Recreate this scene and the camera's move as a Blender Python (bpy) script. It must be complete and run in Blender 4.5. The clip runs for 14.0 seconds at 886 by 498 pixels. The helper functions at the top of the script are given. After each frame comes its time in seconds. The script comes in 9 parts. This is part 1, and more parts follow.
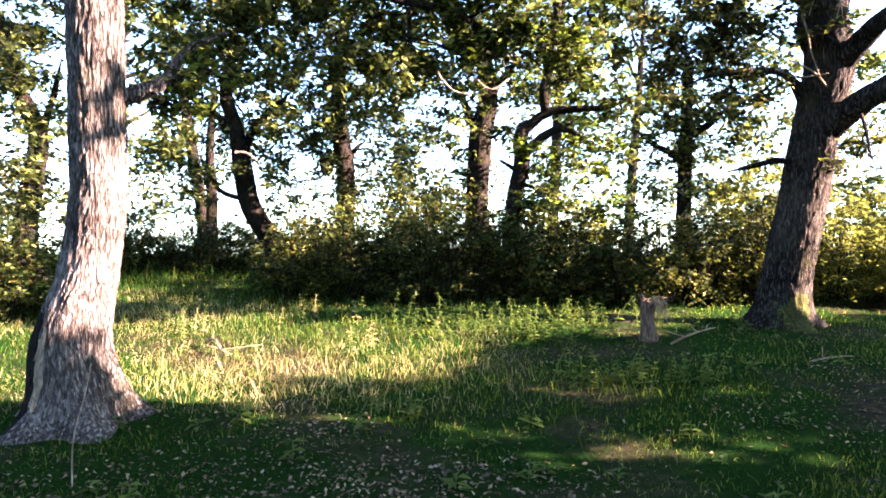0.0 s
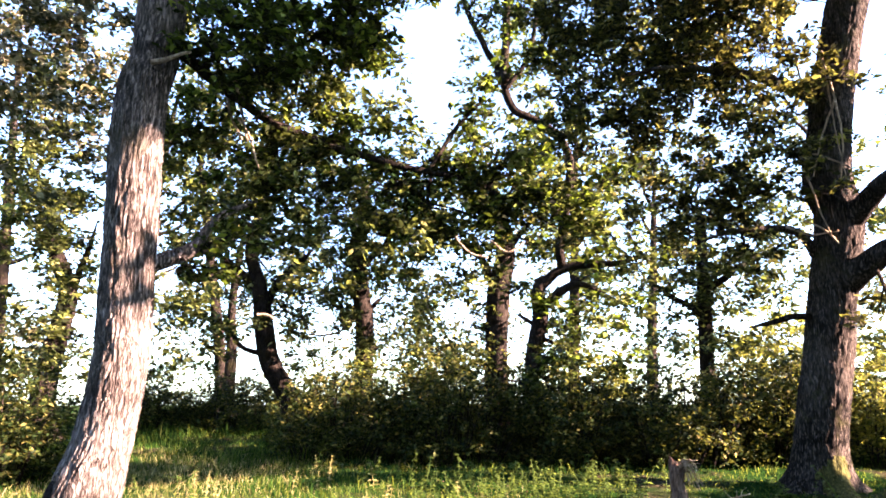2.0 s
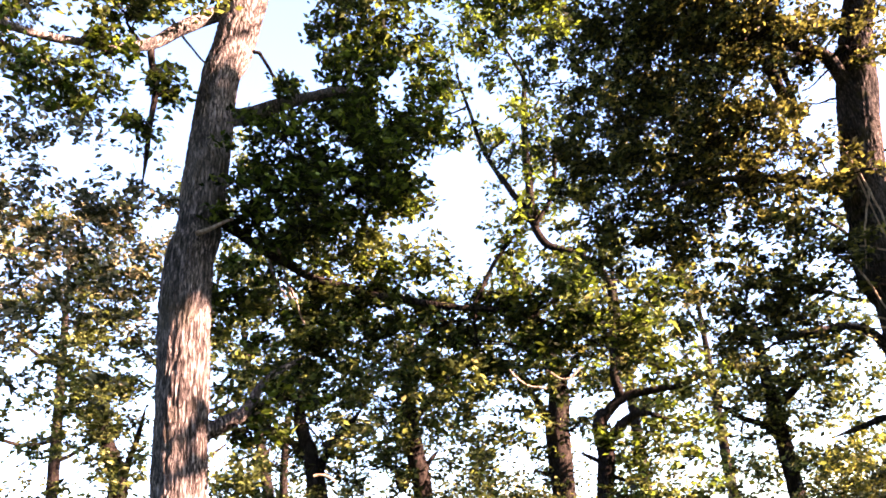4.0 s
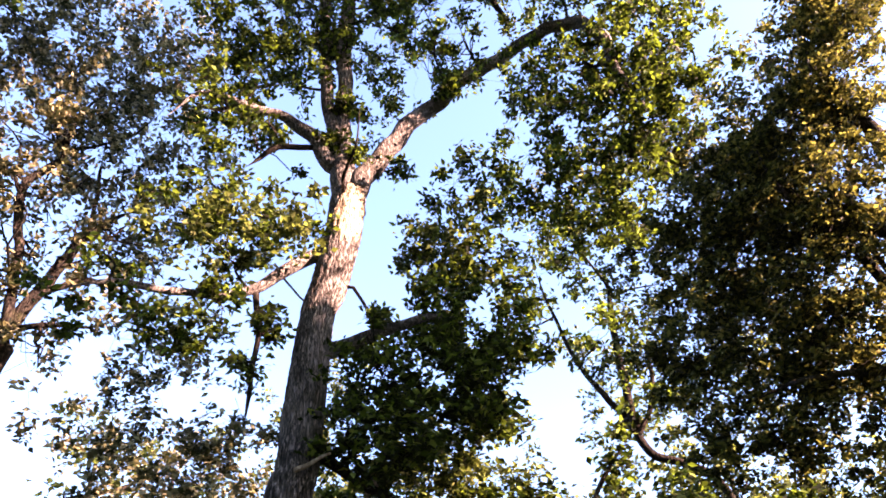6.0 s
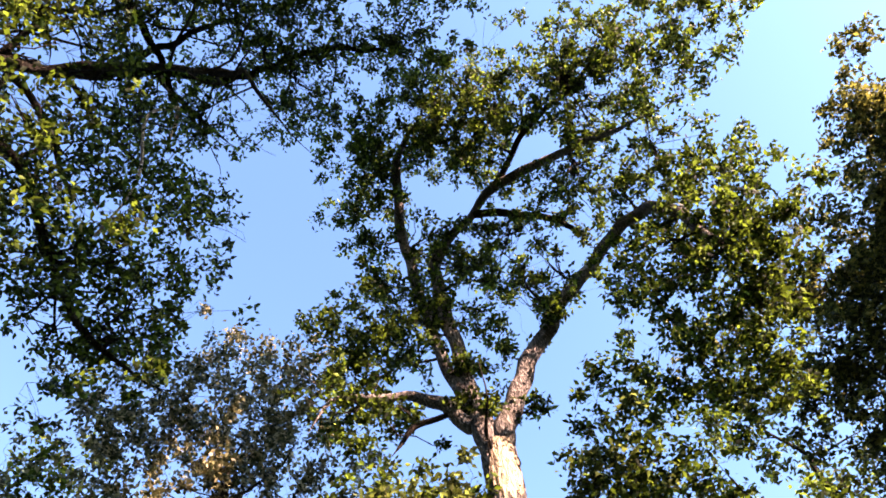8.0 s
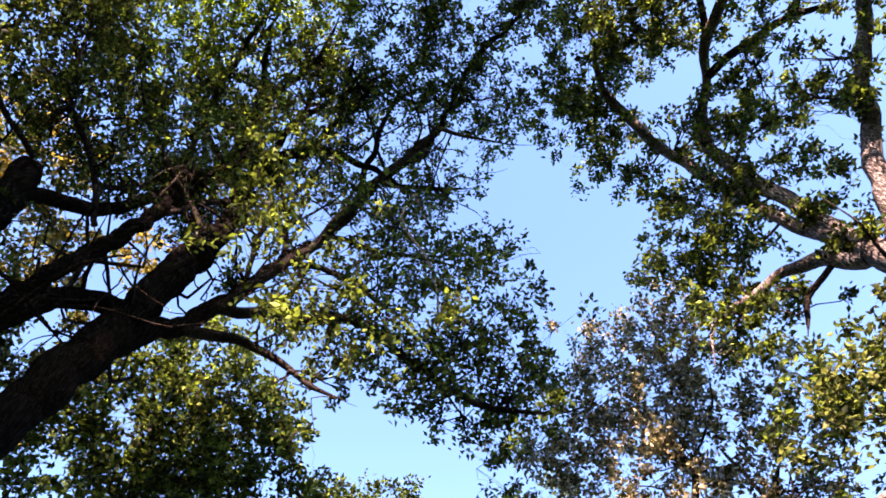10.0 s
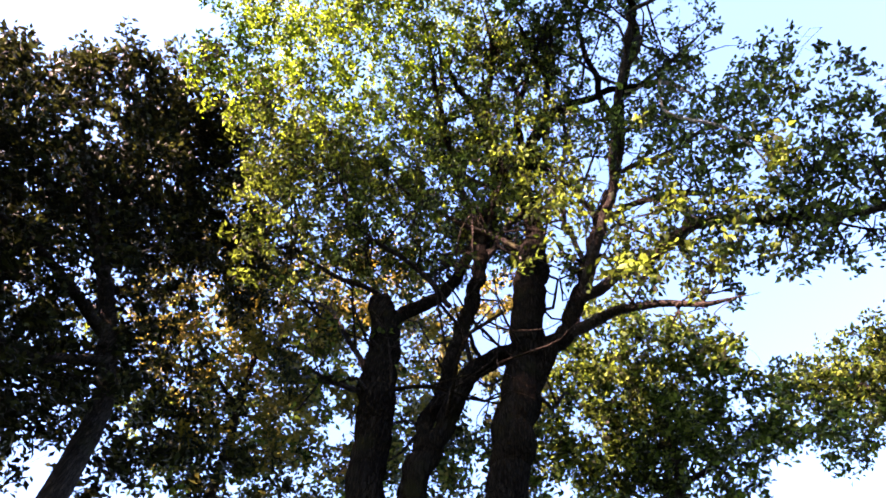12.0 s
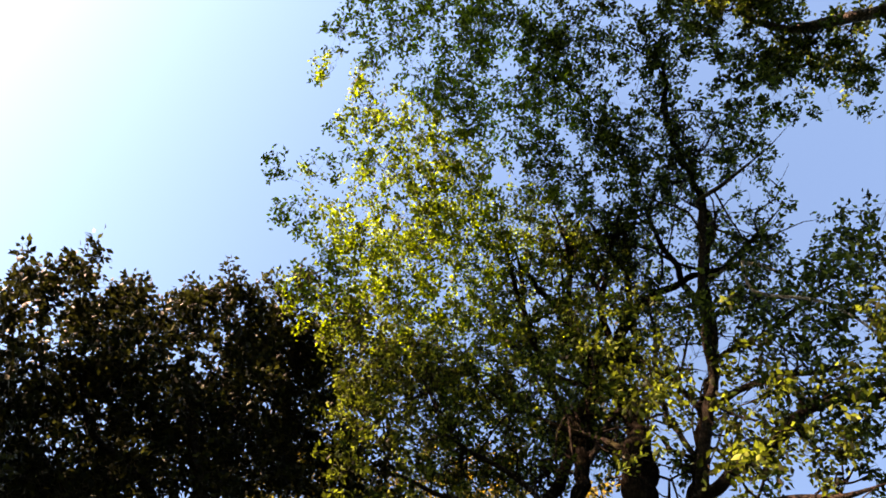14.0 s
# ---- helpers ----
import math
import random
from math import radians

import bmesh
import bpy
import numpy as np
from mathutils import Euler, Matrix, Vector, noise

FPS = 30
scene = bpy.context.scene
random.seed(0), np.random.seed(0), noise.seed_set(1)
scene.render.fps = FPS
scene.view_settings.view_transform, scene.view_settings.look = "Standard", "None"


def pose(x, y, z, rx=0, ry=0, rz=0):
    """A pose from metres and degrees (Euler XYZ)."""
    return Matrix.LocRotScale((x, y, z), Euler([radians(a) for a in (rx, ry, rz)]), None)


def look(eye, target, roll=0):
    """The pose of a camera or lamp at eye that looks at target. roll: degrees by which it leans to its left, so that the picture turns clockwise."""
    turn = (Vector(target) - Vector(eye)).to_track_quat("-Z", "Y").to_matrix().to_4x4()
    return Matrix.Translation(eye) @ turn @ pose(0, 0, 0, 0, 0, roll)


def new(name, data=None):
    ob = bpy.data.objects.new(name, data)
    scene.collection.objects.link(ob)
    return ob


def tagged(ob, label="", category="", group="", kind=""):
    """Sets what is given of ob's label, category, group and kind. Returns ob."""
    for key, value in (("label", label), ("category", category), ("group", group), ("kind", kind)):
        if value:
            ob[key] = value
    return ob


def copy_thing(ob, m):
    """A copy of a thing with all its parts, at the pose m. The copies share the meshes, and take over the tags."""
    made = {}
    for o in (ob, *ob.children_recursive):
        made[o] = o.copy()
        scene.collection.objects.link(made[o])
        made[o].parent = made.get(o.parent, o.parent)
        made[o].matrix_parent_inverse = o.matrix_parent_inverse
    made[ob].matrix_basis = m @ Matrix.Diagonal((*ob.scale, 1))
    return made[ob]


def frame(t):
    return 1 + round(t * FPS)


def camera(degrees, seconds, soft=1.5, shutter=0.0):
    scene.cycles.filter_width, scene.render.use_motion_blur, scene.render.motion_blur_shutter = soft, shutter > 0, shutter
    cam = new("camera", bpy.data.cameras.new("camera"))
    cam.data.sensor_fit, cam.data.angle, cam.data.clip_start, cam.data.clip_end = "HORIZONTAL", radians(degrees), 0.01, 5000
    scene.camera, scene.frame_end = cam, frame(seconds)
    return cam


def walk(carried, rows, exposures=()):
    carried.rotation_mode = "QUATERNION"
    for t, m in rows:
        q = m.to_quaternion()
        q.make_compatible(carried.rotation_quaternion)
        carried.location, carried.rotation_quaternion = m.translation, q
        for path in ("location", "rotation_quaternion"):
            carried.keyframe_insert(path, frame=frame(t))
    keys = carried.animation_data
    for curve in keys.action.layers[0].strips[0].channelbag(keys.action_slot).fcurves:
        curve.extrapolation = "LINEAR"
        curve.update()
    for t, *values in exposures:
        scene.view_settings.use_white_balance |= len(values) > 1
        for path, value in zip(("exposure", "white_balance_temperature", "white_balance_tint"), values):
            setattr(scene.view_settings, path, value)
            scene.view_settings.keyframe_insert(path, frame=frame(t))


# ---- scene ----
# ---- camera ----
EYE = 1.55
cam = camera(64.9, 14.0, soft=1.7)
walk(cam, [
    (0.0, pose(0.000, 0.000, EYE - 0.000, 90.32, 0.04, -0.04)),
    (0.5, pose(0.000, -0.015, EYE + 0.018, 93.63, 0.41, 0.43)),
    (1.0, pose(0.003, -0.027, EYE + 0.051, 96.95, 0.27, 1.05)),
    (1.5, pose(-0.002, -0.046, EYE + 0.082, 100.28, 0.23, 1.57)),
    (2.0, pose(0.006, -0.058, EYE + 0.113, 102.55, 0.12, 1.53)),
    (2.2, pose(0.010, -0.059, EYE + 0.120, 103.73, 0.23, 1.59)),
    (4.3, pose(-0.104, 0.087, EYE - 0.013, 117.85, 7.95, 8.67)),
    (4.5, pose(-0.104, 0.077, EYE - 0.002, 119.79, 9.38, 10.03)),
    (5.0, pose(-0.067, 0.034, EYE + 0.013, 124.51, 8.75, 11.57)),
    (5.5, pose(-0.062, 0.000, EYE + 0.034, 128.01, 6.84, 12.60)),
    (6.0, pose(-0.089, -0.033, EYE + 0.066, 133.15, 4.99, 15.00)),
    (6.5, pose(-0.104, -0.023, EYE + 0.082, 137.94, 4.34, 16.23)),
    (7.0, pose(-0.113, -0.012, EYE + 0.060, 143.70, 4.49, 19.27)),
    (7.5, pose(-0.145, 0.021, EYE + 0.052, 150.10, 5.93, 22.84)),
    (8.0, pose(-0.207, 0.031, EYE + 0.046, 156.40, 9.14, 37.33)),
    (8.5, pose(-0.267, 0.040, EYE + 0.022, 160.81, 9.64, 53.66)),
    (8.7, pose(-0.275, 0.039, EYE + 0.007, 162.04, 9.18, 59.55)),
    (10.8, pose(-0.063, -0.176, EYE + 0.105, 154.24, -0.98, 93.72)),
    (11.0, pose(-0.058, -0.174, EYE + 0.107, 153.54, -1.75, 97.80)),
    (11.5, pose(-0.032, -0.129, EYE + 0.086, 153.98, -2.75, 116.41)),
    (12.0, pose(-0.018, -0.060, EYE + 0.023, 154.56, -4.19, 129.65)),
    (12.5, pose(-0.033, 0.001, EYE - 0.033, 154.68, -5.67, 142.84)),
    (13.0, pose(-0.055, 0.022, EYE - 0.011, 156.67, -6.53, 149.24)),
    (13.5, pose(-0.055, 0.001, EYE + 0.005, 163.86, -8.26, 146.51)),
    (14.0, pose(-0.056, -0.057, EYE - 0.021, 170.64, -9.53, 136.61)),
], exposures=[(0.0, 4.65, 6650, 46), (2.2, 4.45, 7050, 51), (4.3, 4.35, 7500, 59), (6.0, 4.05, 7500, 59), (7.5, 3.65, 7200, 49), (8.7, 3.6, 7150, 46), (11.0, 4.3, 6650, 62), (12.0, 4.55, 7000, 62), (12.6, 4.55, 7000, 61), (13.2, 4.3, 7450, 60), (14.0, 3.35, 9000, 46)])

# ---- light ----
SUN_AZ, SUN_EL = 98.0, 22.0      # clockwise from +y, above the horizon
world = bpy.data.worlds.new("sky")
scene.world = world
world.use_nodes = True
wn = world.node_tree
sky = wn.nodes.new("ShaderNodeTexSky")
sky.sky_type = 'NISHITA'
sky.sun_disc = False
sky.sun_elevation = radians(SUN_EL)
sky.sun_rotation = radians(SUN_AZ)
sky.air_density, sky.dust_density, sky.ozone_density = 1.0, 0.9, 0.2
wn.nodes["Background"].inputs["Strength"].default_value = 0.052
clear = wn.nodes.new("ShaderNodeMix")       # a clear autumn sky, a deeper blue than the model's
clear.data_type, clear.blend_type = 'RGBA', 'MULTIPLY'
clear.inputs[0].default_value, clear.inputs[7].default_value = 1.0, (0.61, 1.05, 1.22, 1)
wn.links.new(sky.outputs[0], clear.inputs[6])
wn.links.new(clear.outputs[2], wn.nodes["Background"].inputs["Color"])
sun_data = bpy.data.lights.new("sun", 'SUN')
sun_data.energy, sun_data.angle, sun_data.color = 5.0, radians(0.5), (1.0, 0.87, 0.66)
sun = new("sun", sun_data)
sun_dir = Vector((math.cos(radians(SUN_EL)) * math.sin(radians(SUN_AZ)), math.cos(radians(SUN_EL)) * math.cos(radians(SUN_AZ)), math.sin(radians(SUN_EL))))
sun.matrix_world = look(sun_dir * 60, (0, 0, 0))


# ---- materials ----
class Nodes:
    """A small wrapper that builds one material's nodes."""

    def __init__(self, name):
        self.m = bpy.data.materials.new(name)
        self.m.use_nodes = True
        self.t = self.m.node_tree
        self.bsdf = self.t.nodes["Principled BSDF"]
        self.out = self.t.nodes["Material Output"]

    def add(self, kind, **values):
        n = self.t.nodes.new(kind)
        for k, v in values.items():
            if k in n.inputs:
                n.inputs[k].default_value = v
        return n

    def link(self, a, b):
        self.t.links.new(a, b)

    def coords(self, scale=(1, 1, 1)):
        geo = self.add("ShaderNodeNewGeometry")
        m = self.add("ShaderNodeMapping")
        m.inputs["Scale"].default_value = scale
        self.link(geo.outputs["Position"], m.inputs["Vector"])
        return m.outputs["Vector"]

    def noise(self, scale, detail=5, rough=0.6, vec=None):
        n = self.add("ShaderNodeTexNoise", Scale=scale, Detail=detail, Roughness=rough)
        self.link(vec or self.coords(), n.inputs["Vector"])
        return n.outputs["Fac"]

    def ramp(self, fac, *stops):
        n = self.add("ShaderNodeValToRGB")
        e = n.color_ramp.elements
        while len(e) < len(stops):
            e.new(0.5)
        for el, (p, c) in zip(e, stops):
            el.position = p
            el.color = (*c, 1) if len(c) == 3 else c
        self.link(fac, n.inputs["Fac"])
        return n.outputs["Color"]

    def mix(self, fac, a, b, blend='MIX'):
        n = self.t.nodes.new("ShaderNodeMix")
        n.data_type, n.blend_type = 'RGBA', blend
        for v, s in ((fac, n.inputs[0]), (a, n.inputs[6]), (b, n.inputs[7])):
            if hasattr(v, "is_output"):
                self.link(v, s)
            elif isinstance(v, tuple):
                s.default_value = (*v, 1)
            else:
                s.default_value = v
        return n.outputs[2]

    def bump(self, height, strength, dist):
        n = self.add("ShaderNodeBump", Strength=strength, Distance=dist)
        self.link(height, n.inputs["Height"])
        return n.outputs["Normal"]

    def done(self, color, rough=0.8, normal=None, spec=0.3):
        self.link(color, self.bsdf.inputs["Base Color"])
        self.bsdf.inputs["Roughness"].default_value = rough
        self.bsdf.inputs["Specular IOR Level"].default_value = spec
        if normal:
            self.link(normal, self.bsdf.inputs["Normal"])
        return self.m


def bark(name, dark, mid, pale, moss, spec=0.05):
    """Furrowed bark: long ridges split by ragged dark cracks, with pale lichen and moss in patches."""
    n = Nodes(name)
    wander = n.add("ShaderNodeTexNoise", Scale=5.0, Detail=3)
    n.link(n.coords(), wander.inputs["Vector"])
    ridges = n.noise(1.0, 5, 0.65, n.mix(0.9, n.coords((42, 42, 8)), wander.outputs["Color"], 'ADD'))
    furrow = n.noise(1.0, 3, 0.55, n.mix(1.0, n.coords((24, 24, 4.5)), wander.outputs["Color"], 'ADD'))
    cracks = n.ramp(furrow, (0.42, (1, 1, 1)), (0.5, (0, 0, 0)), (0.58, (1, 1, 1)))
    c = n.ramp(ridges, (0.3, dark), (0.5, mid), (0.7, pale))
    c = n.mix(n.ramp(n.noise(1.6, 4), (0.4, (0, 0, 0)), (0.7, (1, 1, 1))), c, n.mix(0.4, c, pale))
    c = n.mix(cracks, n.mix(0.7, c, dark), c)
    c = n.mix(n.ramp(n.noise(2.3, 5), (0.56, (0, 0, 0)), (0.72, (0.7, 0.7, 0.7))), c, moss)
    height = n.mix(0.55, ridges, cracks)
    return n.done(c, 0.92, n.bump(height, 1.0, 0.03), spec)


def leaf(name, stops, through_color, share=0.45, spec=0.04):
    """Leaves vary one by one; thin blades let some sunlight through."""
    n = Nodes(name)
    geo = n.add("ShaderNodeNewGeometry")
    c = n.ramp(geo.outputs["Random Per Island"], *stops)
    patch = n.ramp(n.noise(0.9, 3), (0.35, (0.75, 0.75, 0.75)), (0.65, (1.2, 1.15, 1.0)))
    c = n.mix(0.8, c, patch, 'MULTIPLY')
    n.link(c, n.bsdf.inputs["Base Color"])
    n.bsdf.inputs["Roughness"].default_value = 0.5
    n.bsdf.inputs["Specular IOR Level"].default_value = spec
    tr = n.add("ShaderNodeBsdfTranslucent")
    thin = n.ramp(geo.outputs["Random Per Island"], (0.0, (0.12, 0.12, 0.12)), (0.55, (0.42, 0.42, 0.42)), (1.0, (1.35, 1.35, 1.3)))
    n.link(n.mix(0.55, c, n.mix(1.0, thin, through_color, 'MULTIPLY')), tr.inputs["Color"])
    mixer = n.add("ShaderNodeMixShader", Fac=share)
    n.link(n.bsdf.outputs[0], mixer.inputs[1])
    n.link(tr.outputs[0], mixer.inputs[2])
    n.link(mixer.outputs[0], n.out.inputs["Surface"])
    return n.m


BARK_PALE = bark("oak_bark_grey", (0.007, 0.0052, 0.0045), (0.055, 0.044, 0.038), (0.28, 0.24, 0.21), (0.045, 0.038, 0.024))
BARK_MID = bark("oak_bark_brown", (0.004, 0.0033, 0.003), (0.013, 0.0105, 0.009), (0.12, 0.098, 0.08), (0.04, 0.04, 0.012), 0.02)
# bark of the stems behind, its colour blackened to stand for their shade
BARK_SHADED = bark("oak_bark_shaded", (0.002, 0.0016, 0.0014), (0.006, 0.0048, 0.004), (0.02, 0.016, 0.012), (0.012, 0.012, 0.005), 0.0)
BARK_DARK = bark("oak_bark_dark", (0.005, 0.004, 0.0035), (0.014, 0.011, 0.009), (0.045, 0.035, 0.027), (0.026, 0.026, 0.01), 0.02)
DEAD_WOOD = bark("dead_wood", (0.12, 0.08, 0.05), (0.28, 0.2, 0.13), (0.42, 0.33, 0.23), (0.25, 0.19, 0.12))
STUMP_BARK = bark("stump_bark", (0.035, 0.018, 0.012), (0.11, 0.062, 0.042), (0.27, 0.18, 0.13), (0.12, 0.07, 0.045))
# near-black, for the shade inside the trunk's hollow
HOLLOW_SHADE = bark("hollow_shade", (0.004, 0.003, 0.003), (0.012, 0.009, 0.008), (0.03, 0.024, 0.02), (0.01, 0.01, 0.006))
MOSS = bark("trunk_moss", (0.015, 0.016, 0.006), (0.05, 0.05, 0.014), (0.11, 0.105, 0.03), (0.08, 0.08, 0.02))
LEAF_GREEN = leaf("oak_leaf_green", [(0.0, (0.006, 0.007, 0.005)), (0.5, (0.012, 0.016, 0.007)), (0.78, (0.024, 0.046, 0.011)), (1.0, (0.14, 0.18, 0.04))], (0.3, 0.46, 0.03), 0.22)
# leaf of sunlit lobes, with the sun's glow in its colour
LEAF_SUNLIT_LIME = leaf("oak_leaf_sunlit_lime", [(0.0, (0.009, 0.012, 0.005)), (0.5, (0.024, 0.034, 0.008)), (0.8, (0.056, 0.096, 0.011)), (1.0, (0.145, 0.19, 0.02))], (0.43, 0.7, 0.01), 0.38)
LEAF_BRONZE = leaf("oak_leaf_bronze", [(0.0, (0.006, 0.007, 0.005)), (0.5, (0.014, 0.016, 0.007)), (0.76, (0.06, 0.062, 0.018)), (1.0, (0.21, 0.175, 0.055))], (0.4, 0.4, 0.07), 0.26)
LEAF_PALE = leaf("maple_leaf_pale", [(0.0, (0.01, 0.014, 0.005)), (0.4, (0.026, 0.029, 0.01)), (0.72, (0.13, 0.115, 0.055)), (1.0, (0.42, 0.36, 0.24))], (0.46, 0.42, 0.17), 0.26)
LEAF_YELLOW = leaf("maple_leaf_yellow", [(0.0, (0.06, 0.06, 0.012)), (0.5, (0.13, 0.11, 0.02)), (1.0, (0.24, 0.16, 0.03))], (0.5, 0.4, 0.04), 0.35)
# near-black leaf: the shade of a backlit crown is in its colour
LEAF_SHADED = leaf("oak_leaf_shaded", [(0.0, (0.005, 0.006, 0.005)), (0.6, (0.01, 0.013, 0.009)), (1.0, (0.034, 0.04, 0.016))], (0.12, 0.15, 0.02), 0.1)
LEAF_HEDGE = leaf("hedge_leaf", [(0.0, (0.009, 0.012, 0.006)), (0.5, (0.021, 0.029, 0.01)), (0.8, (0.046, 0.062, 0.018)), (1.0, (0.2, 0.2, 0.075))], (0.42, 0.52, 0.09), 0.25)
# hedge leaves in two tones, a shaded one and a sunlit one
LEAF_BRAMBLE_SHADED = leaf("bramble_leaf_shaded", [(0.0, (0.005, 0.011, 0.004)), (0.55, (0.014, 0.026, 0.007)), (0.85, (0.045, 0.055, 0.014)), (1.0, (0.17, 0.14, 0.05))], (0.32, 0.34, 0.05), 0.22)
LEAF_BUSH_SUNLIT = leaf("bush_leaf_sunlit", [(0.0, (0.02, 0.034, 0.008)), (0.6, (0.045, 0.065, 0.014)), (0.88, (0.1, 0.11, 0.025)), (1.0, (0.2, 0.17, 0.06))], (0.55, 0.56, 0.08), 0.38)
GRASS = leaf("grass_blade", [(0.0, (0.005, 0.02, 0.004)), (0.6, (0.011, 0.044, 0.008)), (0.88, (0.024, 0.06, 0.01)), (1.0, (0.12, 0.125, 0.04))], (0.4, 0.48, 0.06), 0.36, 0.0)
STRAW = leaf("dry_grass", [(0.0, (0.08, 0.1, 0.025)), (0.45, (0.17, 0.16, 0.055)), (1.0, (0.42, 0.35, 0.18))], (0.55, 0.5, 0.16), 0.3)
WEED = leaf("weed_leaf", [(0.0, (0.028, 0.06, 0.013)), (1.0, (0.075, 0.12, 0.026))], (0.3, 0.4, 0.06), 0.28)
LITTER = leaf("fallen_leaf", [(0.0, (0.04, 0.026, 0.016)), (0.55, (0.13, 0.086, 0.054)), (1.0, (0.3, 0.215, 0.135))], (0.25, 0.17, 0.07), 0.1)


def soil():
    n = Nodes("woodland_soil")
    c = n.ramp(n.noise(9.0, 8, 0.7), (0.3, (0.012, 0.009, 0.006)), (0.55, (0.036, 0.027, 0.017)), (0.8, (0.11, 0.08, 0.05)))
    green = n.ramp(n.noise(26.0, 6, 0.7), (0.3, (0.003, 0.013, 0.003)), (0.7, (0.01, 0.03, 0.006)))
    c = n.mix(n.ramp(n.noise(0.55, 5, 0.65), (0.36, (0, 0, 0)), (0.52, (1, 1, 1))), c, green)
    return n.done(c, 0.95, n.bump(n.noise(30.0, 8, 0.7), 0.8, 0.03), 0.0)


SOIL = soil()


# ---- building blocks ----
def mesh_from(name, verts, faces):
    me = bpy.data.meshes.new(name)
    verts, faces = np.asarray(verts, np.float32), np.asarray(faces, np.int32)
    me.vertices.add(len(verts))
    me.vertices.foreach_set("co", verts.ravel())
    k = faces.shape[1]
    me.loops.add(faces.size)
    me.loops.foreach_set("vertex_index", faces.ravel())
    me.polygons.add(len(faces))
    me.polygons.foreach_set("loop_start", np.arange(len(faces), dtype=np.int32) * k)
    me.update(calc_edges=True)
    me.validate()
    return me


def part_mesh(name, verts, faces, mat, parent=None, label="", smooth=False, kind=""):
    me = mesh_from(name, verts, faces)
    me.materials.append(mat)
    if smooth:
        me.polygons.foreach_set("use_smooth", np.ones(len(me.polygons), bool))
    ob = new(name, me)
    if parent:
        ob.parent = parent
        ob.matrix_parent_inverse = parent.matrix_world.inverted() if parent.type != 'EMPTY' else Matrix.Translation(-parent.location)
    return tagged(ob, label, kind=kind)


def thing(name, place, label, category, group=""):
    ob = new(name)
    ob.empty_display_size = 0.2
    ob.location = place
    return tagged(ob, label, category, group)


rng = np.random.default_rng(7)


def ground_z(x, y):
    """A level glade that rises to a low bank ahead."""
    bank = 0.085 * np.clip(np.asarray(y, float) - 5, 0, None)
    bank = np.minimum(bank, 1.2)
    return bank + 0.035 * np.sin(1.7 * x + 0.6 * y) * np.cos(1.1 * y - 0.5 * x) + 0.02 * np.sin(4.1 * x) * np.sin(3.7 * y + 1)


def spline(points, step):
    """Points (x, y, z, r) along a smooth curve, about step apart."""
    p = np.array(points, float)
    p = np.vstack([2 * p[0] - p[1], p, 2 * p[-1] - p[-2]])
    out = []
    for i in range(1, len(p) - 2):
        n = max(2, int(np.linalg.norm(p[i + 1, :3] - p[i, :3]) / step))
        t = np.arange(n)[:, None] / n
        a, b, c, d = p[i - 1], p[i], p[i + 1], p[i + 2]
        out.append(0.5 * (2 * b + (c - a) * t + (2 * a - 5 * b + 4 * c - d) * t ** 2 + (3 * b - a - 3 * c + d) * t ** 3))
    out.append(p[-2:-1])
    out = np.vstack(out)
    out[:, 3] = np.maximum(out[:, 3], 0.003)
    return out


def tube(path, sides, rough=0.0):
    """A tube round a path of (x, y, z, r), closed at its tip; rough gives a knobbly skin."""
    c, r = path[:, :3], path[:, 3]
    d = np.gradient(c, axis=0)
    d /= np.linalg.norm(d, axis=1)[:, None] + 1e-9
    side = np.cross(d, np.where(np.abs(d[:, 2:3]) > 0.8, (1.0, 0.0, 0.0), (0.0, 0.0, 1.0)))
    for i in range(1, len(side)):
        s = side[i - 1] - d[i] * np.dot(side[i - 1], d[i])
        side[i] = s
        side[i] /= np.linalg.norm(side[i]) + 1e-9
    side[0] /= np.linalg.norm(side[0]) + 1e-9
    up = np.cross(d, side)
    a = np.arange(sides) * 2 * np.pi / sides
    ring = np.cos(a)[None, :, None] * side[:, None] + np.sin(a)[None, :, None] * up[:, None]
    k = np.ones((len(c), sides))
    if rough:
        z = np.arange(len(c))[:, None]
        ph = rng.uniform(0, 6.3, 6)
        k += rough * (0.5 * np.sin(3 * a + ph[0] + 0.11 * z) + 0.4 * np.sin(5 * a + ph[1] - 0.17 * z) + 0.35 * np.sin(2 * a + ph[2] + 0.31 * z))
        k += rough * 0.35 * rng.normal(size=k.shape)
    v = (c[:, None] + ring * (r[:, None] * k)[:, :, None]).reshape(-1, 3)
    i, j = np.meshgrid(np.arange(len(c) - 1), np.arange(sides), indexing="ij")
    j2 = (j + 1) % sides
    f = np.stack([i * sides + j, i * sides + j2, (i + 1) * sides + j2, (i + 1) * sides + j], -1).reshape(-1, 4)
    n = len(v)
    v = np.vstack([v, c[-1] + d[-1] * r[-1]])
    last = (len(c) - 1) * sides
    cap = np.stack([last + np.arange(sides), last + (np.arange(sides) + 1) % sides, np.full(sides, n), np.full(sides, n)], -1)
    return v, f, cap


def joined_tubes(paths, sides):
    vs, fs, base = [], [], 0
    for p in paths:
        v, f, cap = tube(p, sides)
        f = f + base
        vs.append(v)
        fs.append(np.vstack([f[:, [0, 1, 2]], f[:, [0, 2, 3]], cap[:, :3] + base]))
        base += len(v)
    return np.vstack(vs), np.vstack(fs)


KITE = np.array([(0, 0, 0), (0.42, 0.27, 0.05), (1, 0, -0.08), (0.42, -0.27, 0.05)])


